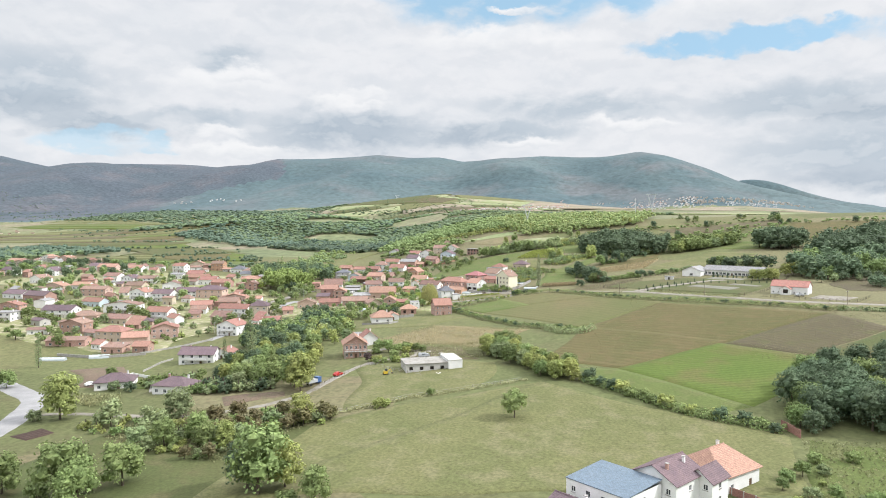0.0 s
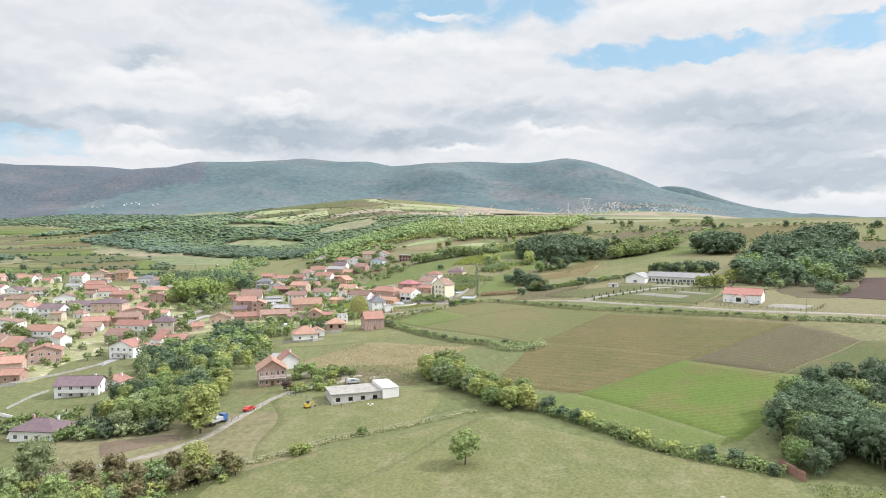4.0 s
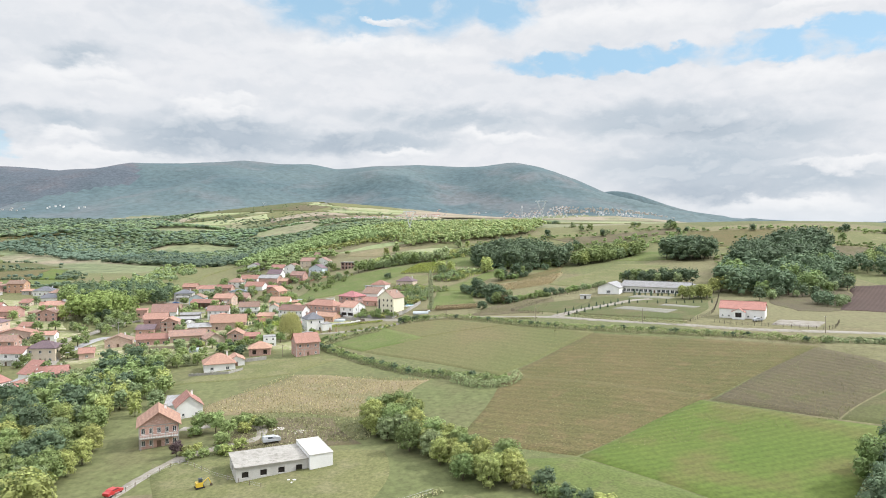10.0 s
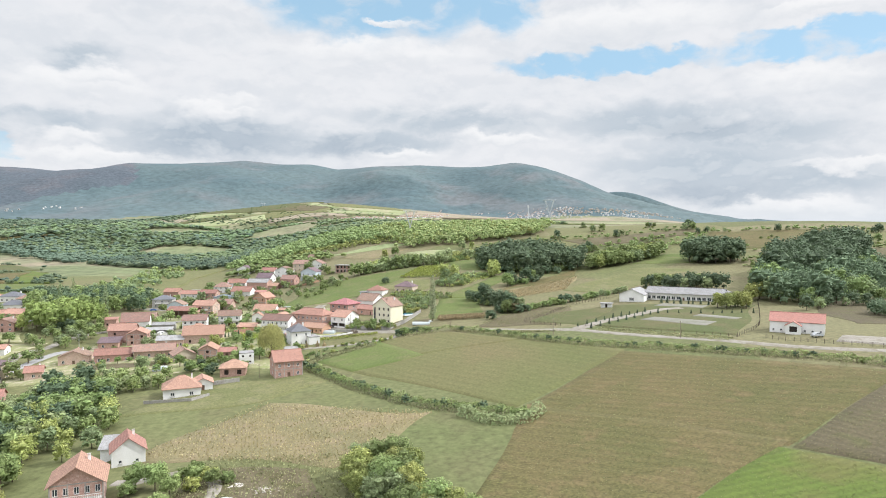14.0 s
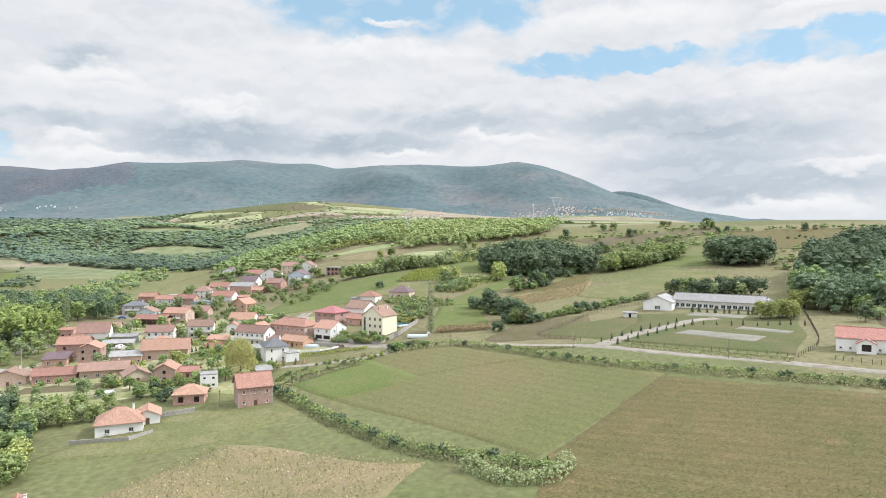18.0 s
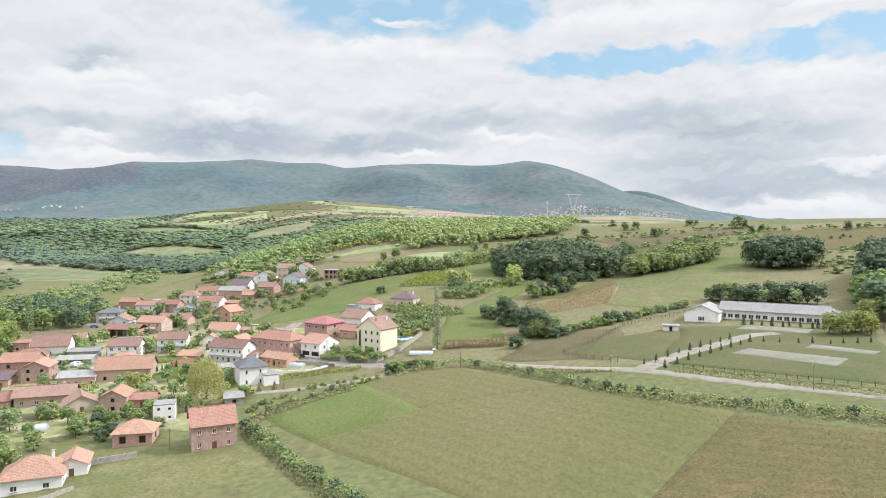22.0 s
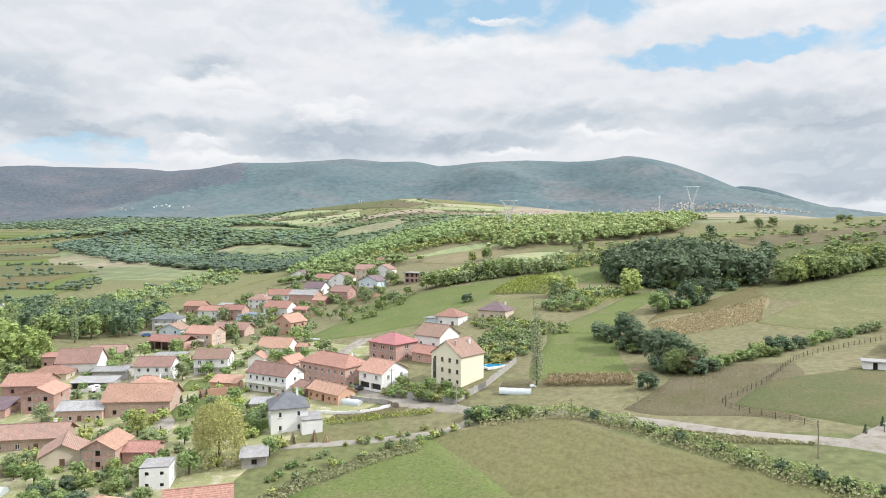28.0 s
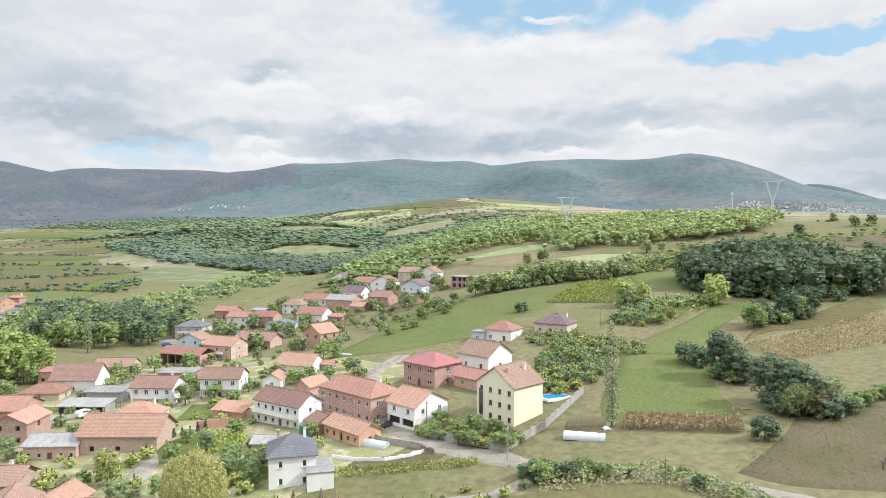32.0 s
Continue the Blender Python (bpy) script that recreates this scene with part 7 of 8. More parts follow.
for key_, x_, y_, k_ in (("dark", 38, 509, 1.04), ("dark", 40, 503, 0.85), ("bush_dark", 31, 522, 2.07), ("bush_dark", 34, 518, 1.83), ("dark", 43, 486, 0.98), ("dark", 48, 481, 0.95), ("grey", 53, 479, 0.92), ("oak", 46, 475, 0.76), ("rust", 50, 474, 0.85), ("bush_dark", 36, 462, 1.59), ("oak", 58, 561, 0.92), ("dark", 61, 565, 0.85), ("dark", 72, 574, 0.92), ("oak", 76, 578, 0.85), ("dark", 82, 584, 0.92), ("lime", 54, 597, 0.85), ("lime", 51, 592, 0.61), ("grey", 19, 591, 0.98), ("bush_dark", -22, 593, 1.5), ("lime", -28, 707, 0.8), ("oak", -19, 711, 0.8), ("lime", 49, 733, 0.7), ("grey", 40, 728, 0.98)):
    plant(key_, x_, y_, k_, "trees on the slope")
thicket(["bush_dark", "bush"], 40, 506, 5, 5, 9, 1.2, 1.9, 60, 1.6, joined="bushes at the feet of the slope trees")
thicket(["bush_dark", "bush", "bush_dark"], 47, 480, 9, 5, 16, 1.0, 1.6, -40, 1.7, joined="bushes at the feet of the slope trees")
thicket(["bush_dark", "bush"], 71, 573, 15, 3, 14, 1.0, 1.7, 40, 1.7, joined="bushes at the feet of the slope trees")
thicket(["bush_lime", "bush", "bush_grey", "lime"], 36, 594, 20, 6, 40, 0.8, 1.3, 12, 2.4, joined="lime green scrub below the grove")
thicket(["bush_grey", "bush_grey", "bush", "bush_lime"], 2, 542, 22, 8, 60, 0.5, 0.95, -30, 2.4, joined="scrub below the pale meadow")
thicket(["fruit", "fruit_grey", "bush_lime", "bush"], 24, 574, 14, 10, 36, 0.6, 1.0, 45, 2.6, joined="scrub beside the pale meadow")
thicket(["bush", "bush_grey", "oak", "grey"], -20, 648, 30, 5, 40, 0.7, 1.2, 12, 2.8, joined="scrub above the hillside meadow")
thicket(["bush_lime", "bush", "grey"], 34, 672, 36, 4, 40, 0.7, 1.3, 46, 2.6, joined="hedgerow of the vine terraces")
for x_, y_, n_ in ((265, 735, 5), (288, 734, 3), (192, 760, 4), (235, 798, 6), (262, 763, 5), (135, 764, 3), (181, 799, 5), (172, 836, 6), (369, 654, 4), (416, 652, 5), (300, 690, 4), (330, 720, 4), (210, 720, 4), (150, 700, 3), (185, 690, 3), (400, 700, 5), (340, 660, 3), (128, 640, 3), (440, 690, 4)):
    thicket(["oak", "bush", "grey", "bush_lime", "dark"], x_, y_, 9, 4, n_, 0.5, 0.9, 15, 2.6, joined="tree clump on the upland terraces")

# far woods, each one object
canopy("forest", "bright green beech forest on the upland edge", [(-4, 734), (118, 796), (150, 880), (-60, 870)], 3000, 0.8, "beech", 8, 11.5, 30, (1.3, 2.7), layers=True)
# crowns that look sunlit by a brighter, yellower leaf colour
canopy("forest", "lime green trees coloured as if sunlit in the beech forest", [(-4, 740), (116, 800), (150, 880), (-60, 870)], 500, 0.8, "leaf_lime", 8, 11.5, 30, (1.2, 2.5), layers=True)
canopy("forest", "darker trees in the beech forest", [(-4, 732), (118, 794), (150, 880), (-60, 870)], 800, 0.8, "leaf", 8, 12, 30, (1.3, 2.6), layers=True)
canopy("forest", "beech forest above the pale strip", [(-190, 840), (-28, 790), (-50, 900), (-190, 950)], 1500, 0.9, "beech", 7, 10, 26, (1.6, 3.2), layers=True)
canopy("forest", "dark trees in the forest above the pale strip", [(-200, 840), (-40, 800), (-60, 900), (-200, 950)], 700, 0.9, "leaf", 7, 10.5, 26, (1.6, 3.2), layers=True)
canopy("forest", "young lime green trees at the forest edge", [(-120, 800), (-30, 778), (-30, 790), (-130, 818)], 200, 0.8, "leaf_lime", 3, 7, 28, (1.0, 2.2), layers=True)
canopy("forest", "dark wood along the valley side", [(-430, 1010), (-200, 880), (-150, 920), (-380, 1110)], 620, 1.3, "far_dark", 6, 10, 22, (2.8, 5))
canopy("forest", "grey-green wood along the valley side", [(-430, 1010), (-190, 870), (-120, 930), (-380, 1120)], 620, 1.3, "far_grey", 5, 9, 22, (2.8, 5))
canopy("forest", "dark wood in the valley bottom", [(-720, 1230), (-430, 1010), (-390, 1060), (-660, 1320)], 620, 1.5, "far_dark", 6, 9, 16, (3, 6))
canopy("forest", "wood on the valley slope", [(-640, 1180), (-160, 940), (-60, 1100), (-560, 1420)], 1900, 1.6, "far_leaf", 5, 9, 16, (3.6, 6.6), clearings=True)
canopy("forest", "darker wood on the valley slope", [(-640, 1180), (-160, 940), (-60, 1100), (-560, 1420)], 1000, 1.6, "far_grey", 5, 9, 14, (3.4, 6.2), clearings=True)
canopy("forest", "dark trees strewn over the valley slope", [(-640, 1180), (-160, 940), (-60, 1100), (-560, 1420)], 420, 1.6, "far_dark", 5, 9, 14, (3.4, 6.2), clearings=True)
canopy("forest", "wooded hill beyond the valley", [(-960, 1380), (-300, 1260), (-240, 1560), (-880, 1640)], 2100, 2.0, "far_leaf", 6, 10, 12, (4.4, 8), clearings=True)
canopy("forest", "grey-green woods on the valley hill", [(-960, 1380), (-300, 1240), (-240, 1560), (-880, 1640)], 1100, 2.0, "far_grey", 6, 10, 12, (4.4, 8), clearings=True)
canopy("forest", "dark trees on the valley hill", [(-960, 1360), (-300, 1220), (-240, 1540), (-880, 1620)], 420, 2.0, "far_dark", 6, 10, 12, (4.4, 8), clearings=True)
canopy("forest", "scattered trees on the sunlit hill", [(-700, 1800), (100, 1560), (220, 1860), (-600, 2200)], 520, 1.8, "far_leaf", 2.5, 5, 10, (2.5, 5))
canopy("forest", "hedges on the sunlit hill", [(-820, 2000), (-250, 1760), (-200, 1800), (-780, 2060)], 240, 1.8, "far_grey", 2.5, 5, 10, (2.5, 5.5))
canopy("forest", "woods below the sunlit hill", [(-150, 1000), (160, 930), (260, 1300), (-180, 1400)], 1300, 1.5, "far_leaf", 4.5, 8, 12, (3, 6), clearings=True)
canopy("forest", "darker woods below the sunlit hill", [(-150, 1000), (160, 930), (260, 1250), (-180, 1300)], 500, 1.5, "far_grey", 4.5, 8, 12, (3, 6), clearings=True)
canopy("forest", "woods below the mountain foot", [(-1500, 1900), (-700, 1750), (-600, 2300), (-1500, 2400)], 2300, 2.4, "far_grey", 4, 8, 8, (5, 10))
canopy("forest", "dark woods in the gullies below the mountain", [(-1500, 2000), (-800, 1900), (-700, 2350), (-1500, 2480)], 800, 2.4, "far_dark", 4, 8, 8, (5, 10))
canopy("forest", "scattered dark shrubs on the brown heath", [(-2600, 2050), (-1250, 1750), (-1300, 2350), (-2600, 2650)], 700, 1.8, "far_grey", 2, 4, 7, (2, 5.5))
canopy("forest", "dark wood at the valley's left side", [(-780, 700), (-640, 680), (-600, 900), (-780, 950)], 650, 1.5, "far_dark", 8, 12, 18, (3, 5.5))
canopy("forest", "green wood at the valley's left side", [(-720, 640), (-640, 640), (-600, 820), (-720, 860)], 260, 1.5, "far_leaf", 7, 11, 18, (3, 5.5))
for q in ([(-420, 732), (-330, 748), (-332, 756), (-420, 742)], [(-505, 820), (-420, 895), (-428, 902), (-512, 828)], [(-660, 975), (-500, 1000), (-500, 1010), (-660, 990)], [(-820, 1125), (-640, 1115), (-640, 1130), (-820, 1140)], [(-960, 1260), (-700, 1300), (-700, 1318), (-960, 1280)], [(-330, 640), (-300, 690), (-308, 694), (-338, 646)], [(-380, 830), (-340, 750), (-332, 754), (-370, 834)], [(-1280, 1590), (-1000, 1460), (-990, 1480), (-1270, 1620)]):
    canopy("hedgerow", "hedgerow trees between valley fields", q, 34, 1.2, "far_grey", 3, 6, 26, (1.6, 3.4), "hedgerow")
for q in ([(-1200, 1420), (-900, 1300), (-700, 1500), (-1000, 1700)], [(-700, 820), (-420, 760), (-420, 980), (-720, 1060)], [(-420, 700), (-230, 640), (-230, 760), (-420, 800)]):
    canopy("hedgerow", "loose trees among valley fields", q, 22, 1.4, "far_dark", 3, 7, 22, (1.8, 3.6), "hedgerow")
canopy("hedgerow", "row of trees along the valley brook", [(-256, 632), (-226, 632), (-246, 850), (-282, 850)], 150, 1.0, "leaf_grey", 4, 9, 40, (1.6, 3.4), "trees", layers=True)
canopy("hedgerow", "dark trees along the valley brook", [(-262, 660), (-236, 660), (-258, 900), (-292, 900)], 110, 1.0, "leaf", 4, 9, 40, (1.6, 3.4), "trees", layers=True)
canopy("hedgerow", "lime green vineyard shrubs on the terraces", [(-50, 662), (-13, 653), (9, 695), (-45, 692)], 130, 0.7, "leaf_lime", 1.2, 2.4, 18, (1.0, 2.2), "hedgerow")
canopy("hedgerow", "yellow-green vine bushes on the upper terrace", [(10, 656), (62, 716), (60, 736), (8, 681)], 150, 0.7, "leaf_lime", 1.2, 2.4, 18, (1.0, 2.2), "hedgerow")
canopy("forest", "tree belt behind the far village", [(-190, 770), (-90, 735), (-70, 760), (-160, 820)], 160, 1.2, "leaf", 5, 9, 28)

stalks("corn_stubble", "dry standing corn in rows", [(-72, 304), (-22, 292), (4, 325), (-50, 347)], 1.5, 1.1, 1.0, "corn", 0.28, "corn", 3)
stalks("dry_corn", "dry corn between shrub rows", [(50, 540), (57, 524), (92, 545), (109, 587)], 1.2, 0.8, 0.8, "corn", 0.34, "corn", 4)
stalks("vineyard", "bright green vineyard rows", [(-12, 605), (3, 640), (23, 643), (14, 598)], 2.3, 0.7, 1.5, "vine", 0.5, "vineyard", 5, 0.2)
stalks("vineyard", "yellowing vineyard strip on the slope", [(30, 566), (50, 592), (44, 598), (24, 572)], 2.2, 0.7, 1.4, "leaf_lime", 0.45, "vineyard", 5, 0.2)
stalks("vineyard", "vine pergola in the garden", [(-88, 468), (-76, 466), (-73, 457), (-83, 456)], 1.6, 0.7, 1.9, "vine", 0.42, "vineyard", 5, 0.25)
stalks("corn_row", "strip of tall dry corn behind the greenhouse", [(10, 470), (33, 466), (34, 473), (11, 477)], 0.8, 0.5, 1.9, "corn", 0.36, "corn", 7)
stalks("vineyard", "vine rows below the lane", [(-50, 446), (-20, 452), (-19, 455), (-49, 450)], 1.3, 0.6, 0.8, "vine", 0.34, "vineyard", 4, 0.15)
tufts("grass_tufts", "weedy tufts over the stubble field", [(12, 246), (112, 260), (160, 312), (60, 384)], 11000, 0.20, "weeds", 0.2)

tufts("grass_tufts", "dry tufts on the bare slope by the fence", [(27, 447), (62, 428), (82, 486), (44, 478)], 5000, 0.17, "weeds", 0.2)
tufts("grass_tufts", "weeds on the verge below the gravel road", [(14, 444), (36, 428), (60, 416), (36, 422)], 2600, 0.34, "weeds", 0.5)
tufts("grass_tufts", "rough grass at the field edge by the flat building", [(-58, 262), (-14, 268), (-6, 296), (-52, 300)], 3500, 0.32, "weeds", 0.4)
thicket(["bush_lime", "bush_lime", "bush", "bush_grey", "fruit"], -100, 470, 60, 60, 80, 0.6, 1.1, 0, 2.6, joined="garden shrubs among the houses")
thicket(["bush_lime", "bush_lime", "fruit", "bush_grey"], -80, 430, 32, 26, 36, 0.6, 1.1, 0, 2.4, joined="garden shrubs below the houses")
thicket(["bush", "bush_lime", "bush_grey", "fruit"], -120, 630, 70, 70, 110, 0.7, 1.4, 0, 3.5, joined="garden shrubs of the far houses")
thicket(["bush", "bush_lime", "bush_grey", "fruit", "bush"], -250, 400, 100, 90, 130, 0.7, 1.4, 0, 3.5, joined="garden shrubs of the lower village")
thicket(["bush", "bush_lime", "bush_grey", "bush"], -350, 500, 110, 90, 95, 0.7, 1.4, 0, 5, joined="garden shrubs of the lower village")

field("lawn", "clipped bright lawn beside the large brick house", [(-88, 449), (-79, 459), (-91, 473), (-97, 461)], "lush", 0.16, 3, 0.5, "lawn")
for i in range(6):
    plant("thuja", -95.5 + i * 1.3, 467 + i * 1.3, RNG.uniform(0.7, 1.0), "thujas on the village lawn")

# yards, paths and gardens among the houses
for label_, mat_, q in (("pale concrete yard beside the brick houses", "concrete", [(-128, 470), (-112, 466), (-110, 474), (-126, 480)]), ("bare earth yard before the long brick houses", "dry_earth", [(-142, 412), (-106, 416), (-104, 426), (-140, 422)]), ("pale yard before the columned house", "concrete", [(-84, 486), (-66, 478), (-64, 483), (-82, 492)]), ("bare yard beside the white cube house", "dry_earth", [(-48, 448), (-28, 452), (-26, 458), (-46, 456)]), ("pale drive beside the large brick house", "gravel", [(-90, 440), (-84, 440), (-90, 458), (-95, 456)]), ("gravel yard by the grey hip-roofed house", "gravel", [(-190, 588), (-168, 584), (-164, 596), (-186, 600)]), ("green garden plot", "lush", [(-104, 478), (-92, 480), (-94, 494), (-106, 492)]), ("green garden plot", "crop", [(-160, 480), (-144, 478), (-142, 488), (-158, 490)]), ("lime green vegetable garden", "crop", [(-76, 446), (-62, 442), (-58, 450), (-72, 456)]), ("rough grass garden", "clover", [(-128, 500), (-108, 508), (-112, 516), (-130, 510)])):
    field("yard" if mat_ in ("concrete", "dry_earth", "gravel") else "garden", label_, q, mat_, 0.15, 3, 0.7, "yard" if mat_ in ("concrete", "dry_earth", "gravel") else "garden")
road("lane", "pale lane winding through the village", [(-165, 396), (-178, 428), (-185, 449), (-179, 462), (-178, 478), (-172, 492), (-150, 512), (-128, 532), (-112, 540)], 4.0, "gravel", 0.2, 0.25)

for q in ([(190, 664), (266, 736), (261, 739), (186, 668)], [(224, 654), (334, 643), (334, 648), (225, 659)], [(266, 736), (384, 720), (385, 726), (267, 742)], [(158, 721), (262, 736), (262, 741), (157, 726)], [(336, 642), (407, 626), (408, 632), (337, 648)], [(384, 719), (448, 682), (451, 687), (387, 725)], [(124, 657), (160, 722), (155, 724), (120, 660)], [(230, 590), (300, 640), (297, 645), (227, 596)], [(135, 763), (262, 768), (262, 774), (135, 769)], [(60, 740), (130, 765), (128, 770), (58, 745)]):
    canopy("hedgerow", "shrubby hedgerow between upland fields", q, 42, 0.9, "leaf", 1.6, 4.0, 32, (1.2, 2.6), "hedgerow")

bush_line("weedy bushes on the verge above the clover field", ["bush_grey", "bush_lime", "bush", "bush_grey"], [(-46, 402), (-42, 412), (-36, 421), (-28, 428), (-19, 433), (-10, 440)], 1.7, 2.2, 0.35, 0.75)
bush_line("brown weeds on the verge below the lane", ["bush_grey", "bush", "bush_lime"], [(-50, 410), (-45, 421), (-38, 430), (-28, 436), (-18, 440)], 1.9, 1.6, 0.3, 0.55)


# ---- walls, fences, poles, vehicles and other things ----
def wall_run(name, label, points, high, thick, material, base=0.0, cap=None, category="wall"):
    """A wall along straight runs, each a part, stepped with the ground."""
    e = thing(name, points[0][0], points[0][1], ground_z(*points[0]), 0, label, category)
    o = Vector((points[0][0], points[0][1], ground_z(*points[0])))
    for (x0, y0), (x1, y1) in zip(points[:-1], points[1:]):
        L = math.hypot(x1 - x0, y1 - y0)
        n = max(1, round(L / 3.0))
        a = math.atan2(y1 - y0, x1 - x0)
        for i in range(n):
            px, py = x0 + (x1 - x0) * (i + 0.5) / n, y0 + (y1 - y0) * (i + 0.5) / n
            z = min(ground_z(px - 1, py), ground_z(px + 1, py)) - 0.2
            m = Matrix.Translation(Vector((px, py, z)) - o) @ Matrix.Rotation(a, 4, "Z")
            h = high * random.uniform(0.97, 1.03) + 0.2
            p = part("panel", box_bm(-L / n / 2 - 0.004, -thick / 2, 0, L / n / 2 + 0.004, thick / 2, h), M[material], e, "", m)
            part("pillar", box_bm(L / n / 2 - 0.13, -thick / 2 - 0.05, 0, L / n / 2 + 0.13, thick / 2 + 0.05, h + 0.06), M[cap or material], p)
    return e


wall_run("garden_wall", "weathered grey concrete panel wall round the cream house", [(-35, 468.5), (-29.1, 466), (-14.4, 459.3), (-6.8, 472.2), (1.6, 496)], 2.0, 0.16, "concrete")
wall_run("garden_wall", "low curved white wall beside the lane", [(-51, 456), (-45, 454.5), (-39, 454.6), (-34, 457), (-31, 460)], 0.9, 0.2, "white")
wall_run("retaining_wall", "grey block retaining wall below the brick house", [(-51, 469.8), (-42, 464.5), (-32.4, 461)], 1.5, 0.25, "concrete")
wall_run("garden_wall", "hollow orange brick garden wall", [(-92.5, 471.6), (-84.8, 474.4)], 2.4, 0.2, "brick_orange")
wall_run("garden_wall", "bare orange brick wall climbing the slope", [(-95.2, 639.7), (-86, 645), (-75.8, 650.6)], 1.6, 0.2, "brick_orange")
wall_run("garden_wall", "bare orange brick wall below the far houses", [(-112, 612), (-104, 617)], 1.4, 0.2, "brick_orange")
wall_run("garden_wall", "low pale block wall before the bungalow", [(-91, 357), (-75.5, 357.2), (-71.5, 363)], 1.1, 0.2, "concrete")
wall_run("garden_wall", "grey block wall beside the brick garage", [(-76, 377), (-66, 381)], 1.6, 0.2, "concrete")
wall_run("garden_wall", "red brick wall at the wood's edge", [(76.2, 191.5), (78.4, 183.5)], 2.2, 0.2, "roof_red")
wall_run("garden_wall", "red panelled fence beside the near houses", [(44.5, 156), (49, 149), (55, 143.5), (60, 138)], 1.7, 0.14, "roof_red", cap="concrete")
wall_run("kerb_wall", "concrete base under the brown-roofed white house", [(-160.5, 500.5), (-147.5, 503.8)], 1.2, 0.3, "concrete")
wall_run("garden_wall", "white walls of the village garages", [(-140, 478), (-128, 481)], 1.5, 0.2, "white")
wall_run("garden_wall", "white wall between the two bungalows", [(-168.6, 244.7), (-164.6, 255.1), (-152.7, 248.4)], 1.2, 0.2, "white")
wall_run("garden_wall", "pale block wall beside the garden path", [(-163.5, 260.8), (-165.3, 277.9), (-163.6, 285.0)], 0.9, 0.2, "concrete")
wall_run("garden_wall", "pale wall along the village street", [(-190, 300), (-176, 318), (-168, 332)], 1.0, 0.25, "concrete")
wall_run("garden_wall", "pale concrete wall at the village edge", [(-230, 292), (-205, 290), (-186, 298)], 1.4, 0.3, "concrete")


def fence(label, points, gap, high, rails=2, material="wood", group=""):
    c = spline(points, gap)
    o = Vector((c[0][0], c[0][1], ground_z(*c[0])))
    e = thing("fence", *o, 0, label, "fence")
    for i, (x, y) in enumerate(c):
        p = Vector((x, y, ground_z(x, y))) - o
        h = high * random.uniform(0.9, 1.08)
        part("post", box_bm(-0.06, -0.06, -0.2, 0.06, 0.06, h), M[material], e, "", Matrix.Translation(p) @ Euler((random.uniform(-0.05, 0.05), random.uniform(-0.05, 0.05), 0)).to_matrix().to_4x4())
    for r in range(rails):
        k = (r + 1) / (rails + 0.3) * high
        bm = bmesh.new()
        for a, b in zip(c[:-1], c[1:]):
            tube(bm, Vector((*a, ground_z(*a) + k)) - o, Vector((*b, ground_z(*b) + k)) - o, 0.02, 0.02, 4)
        part("wire", bm, M["metal" if material == "wood" else material], e)
    return e


fence("wooden post and wire fence across the meadow", [(-60, 194), (-46, 203), (-35, 212), (-24, 217), (-12, 224), (2, 232)], 2.6, 1.3)
fence("wire fence on thin posts beside the track", [(-72, 228), (-66, 246), (-60, 258), (-48, 248), (-36, 240)], 3.0, 1.2)
fence("dark wire fence with posts along the dry slope", [(63, 426), (50, 443), (57, 453), (66, 463), (84, 489), (104, 503), (121, 512)], 2.4, 1.5, 4, "steel_dark")
fence("dark mesh fence round the school ground", [(120, 379.5), (137, 397), (155, 430), (173, 466)], 2.4, 1.7, 5, "steel_dark")
fence("dark mesh fence along the school front", [(73, 421), (88, 407), (104, 393), (120, 380)], 2.6, 1.2, 3, "steel_dark")
fence("dark mesh fence of the health station yard", [(128, 374), (134, 366), (146, 357), (162, 347), (176, 362)], 2.4, 1.5, 4, "steel_dark")


def pole(x, y, high, label, material="wood", arm=True, name="utility_pole"):
    e = thing(name, x, y, ground_z(x, y) - 0.2, random.uniform(0, 90), label, "pole", "utility poles")
    part("shaft", tube_bm((0, 0, 0), (0, 0, high), 0.14, 0.09, 8), M[material], e)
    if arm:
        a = part("crossarm", box_bm(-0.7, -0.05, high - 0.5, 0.7, 0.05, high - 0.4), M[material], e)
        for k in (-0.6, 0, 0.6):
            part("insulator", tube_bm((k, 0, high - 0.398), (k, 0, high - 0.22), 0.05, 0.03, 6), M["white"], a)
    return e


for x, y, h, lab in ((56.5, 410.3, 7.0, "dark wooden utility pole beside the gravel road"), (14.8, 440.5, 5.5, "thin dark wooden pole in the green field"), (-13.4, 453.5, 7.5, "pale concrete utility pole at the lane corner"), (100, 384, 7.0, "wooden utility pole beside the road"), (-59.8, 385.6, 5.5, "thin wooden pole beside the brick house"), (-34, 472, 7, "wooden utility pole by the carport house"), (156, 340, 7.0, "wooden utility pole beside the road"), (-62, 478, 7, "wooden utility pole by the long brick house"), (-120, 480, 7, "wooden utility pole among the houses"), (-150, 520, 7, "wooden utility pole among the houses"), (-163, 460, 7, "concrete utility pole in the village street"), (-100, 600, 7, "wooden utility pole above the houses"), (-90, 560, 7, "wooden utility pole above the houses"), (-176, 350, 7, "concrete utility pole in the village street"), (-215, 400, 7, "concrete utility pole in the village street"), (8, 560, 7.5, "wooden utility pole on the slope"), (30, 600, 7.5, "wooden utility pole on the slope")):
    pole(x, y, h, lab, "concrete" if "concrete" in lab else "wood")


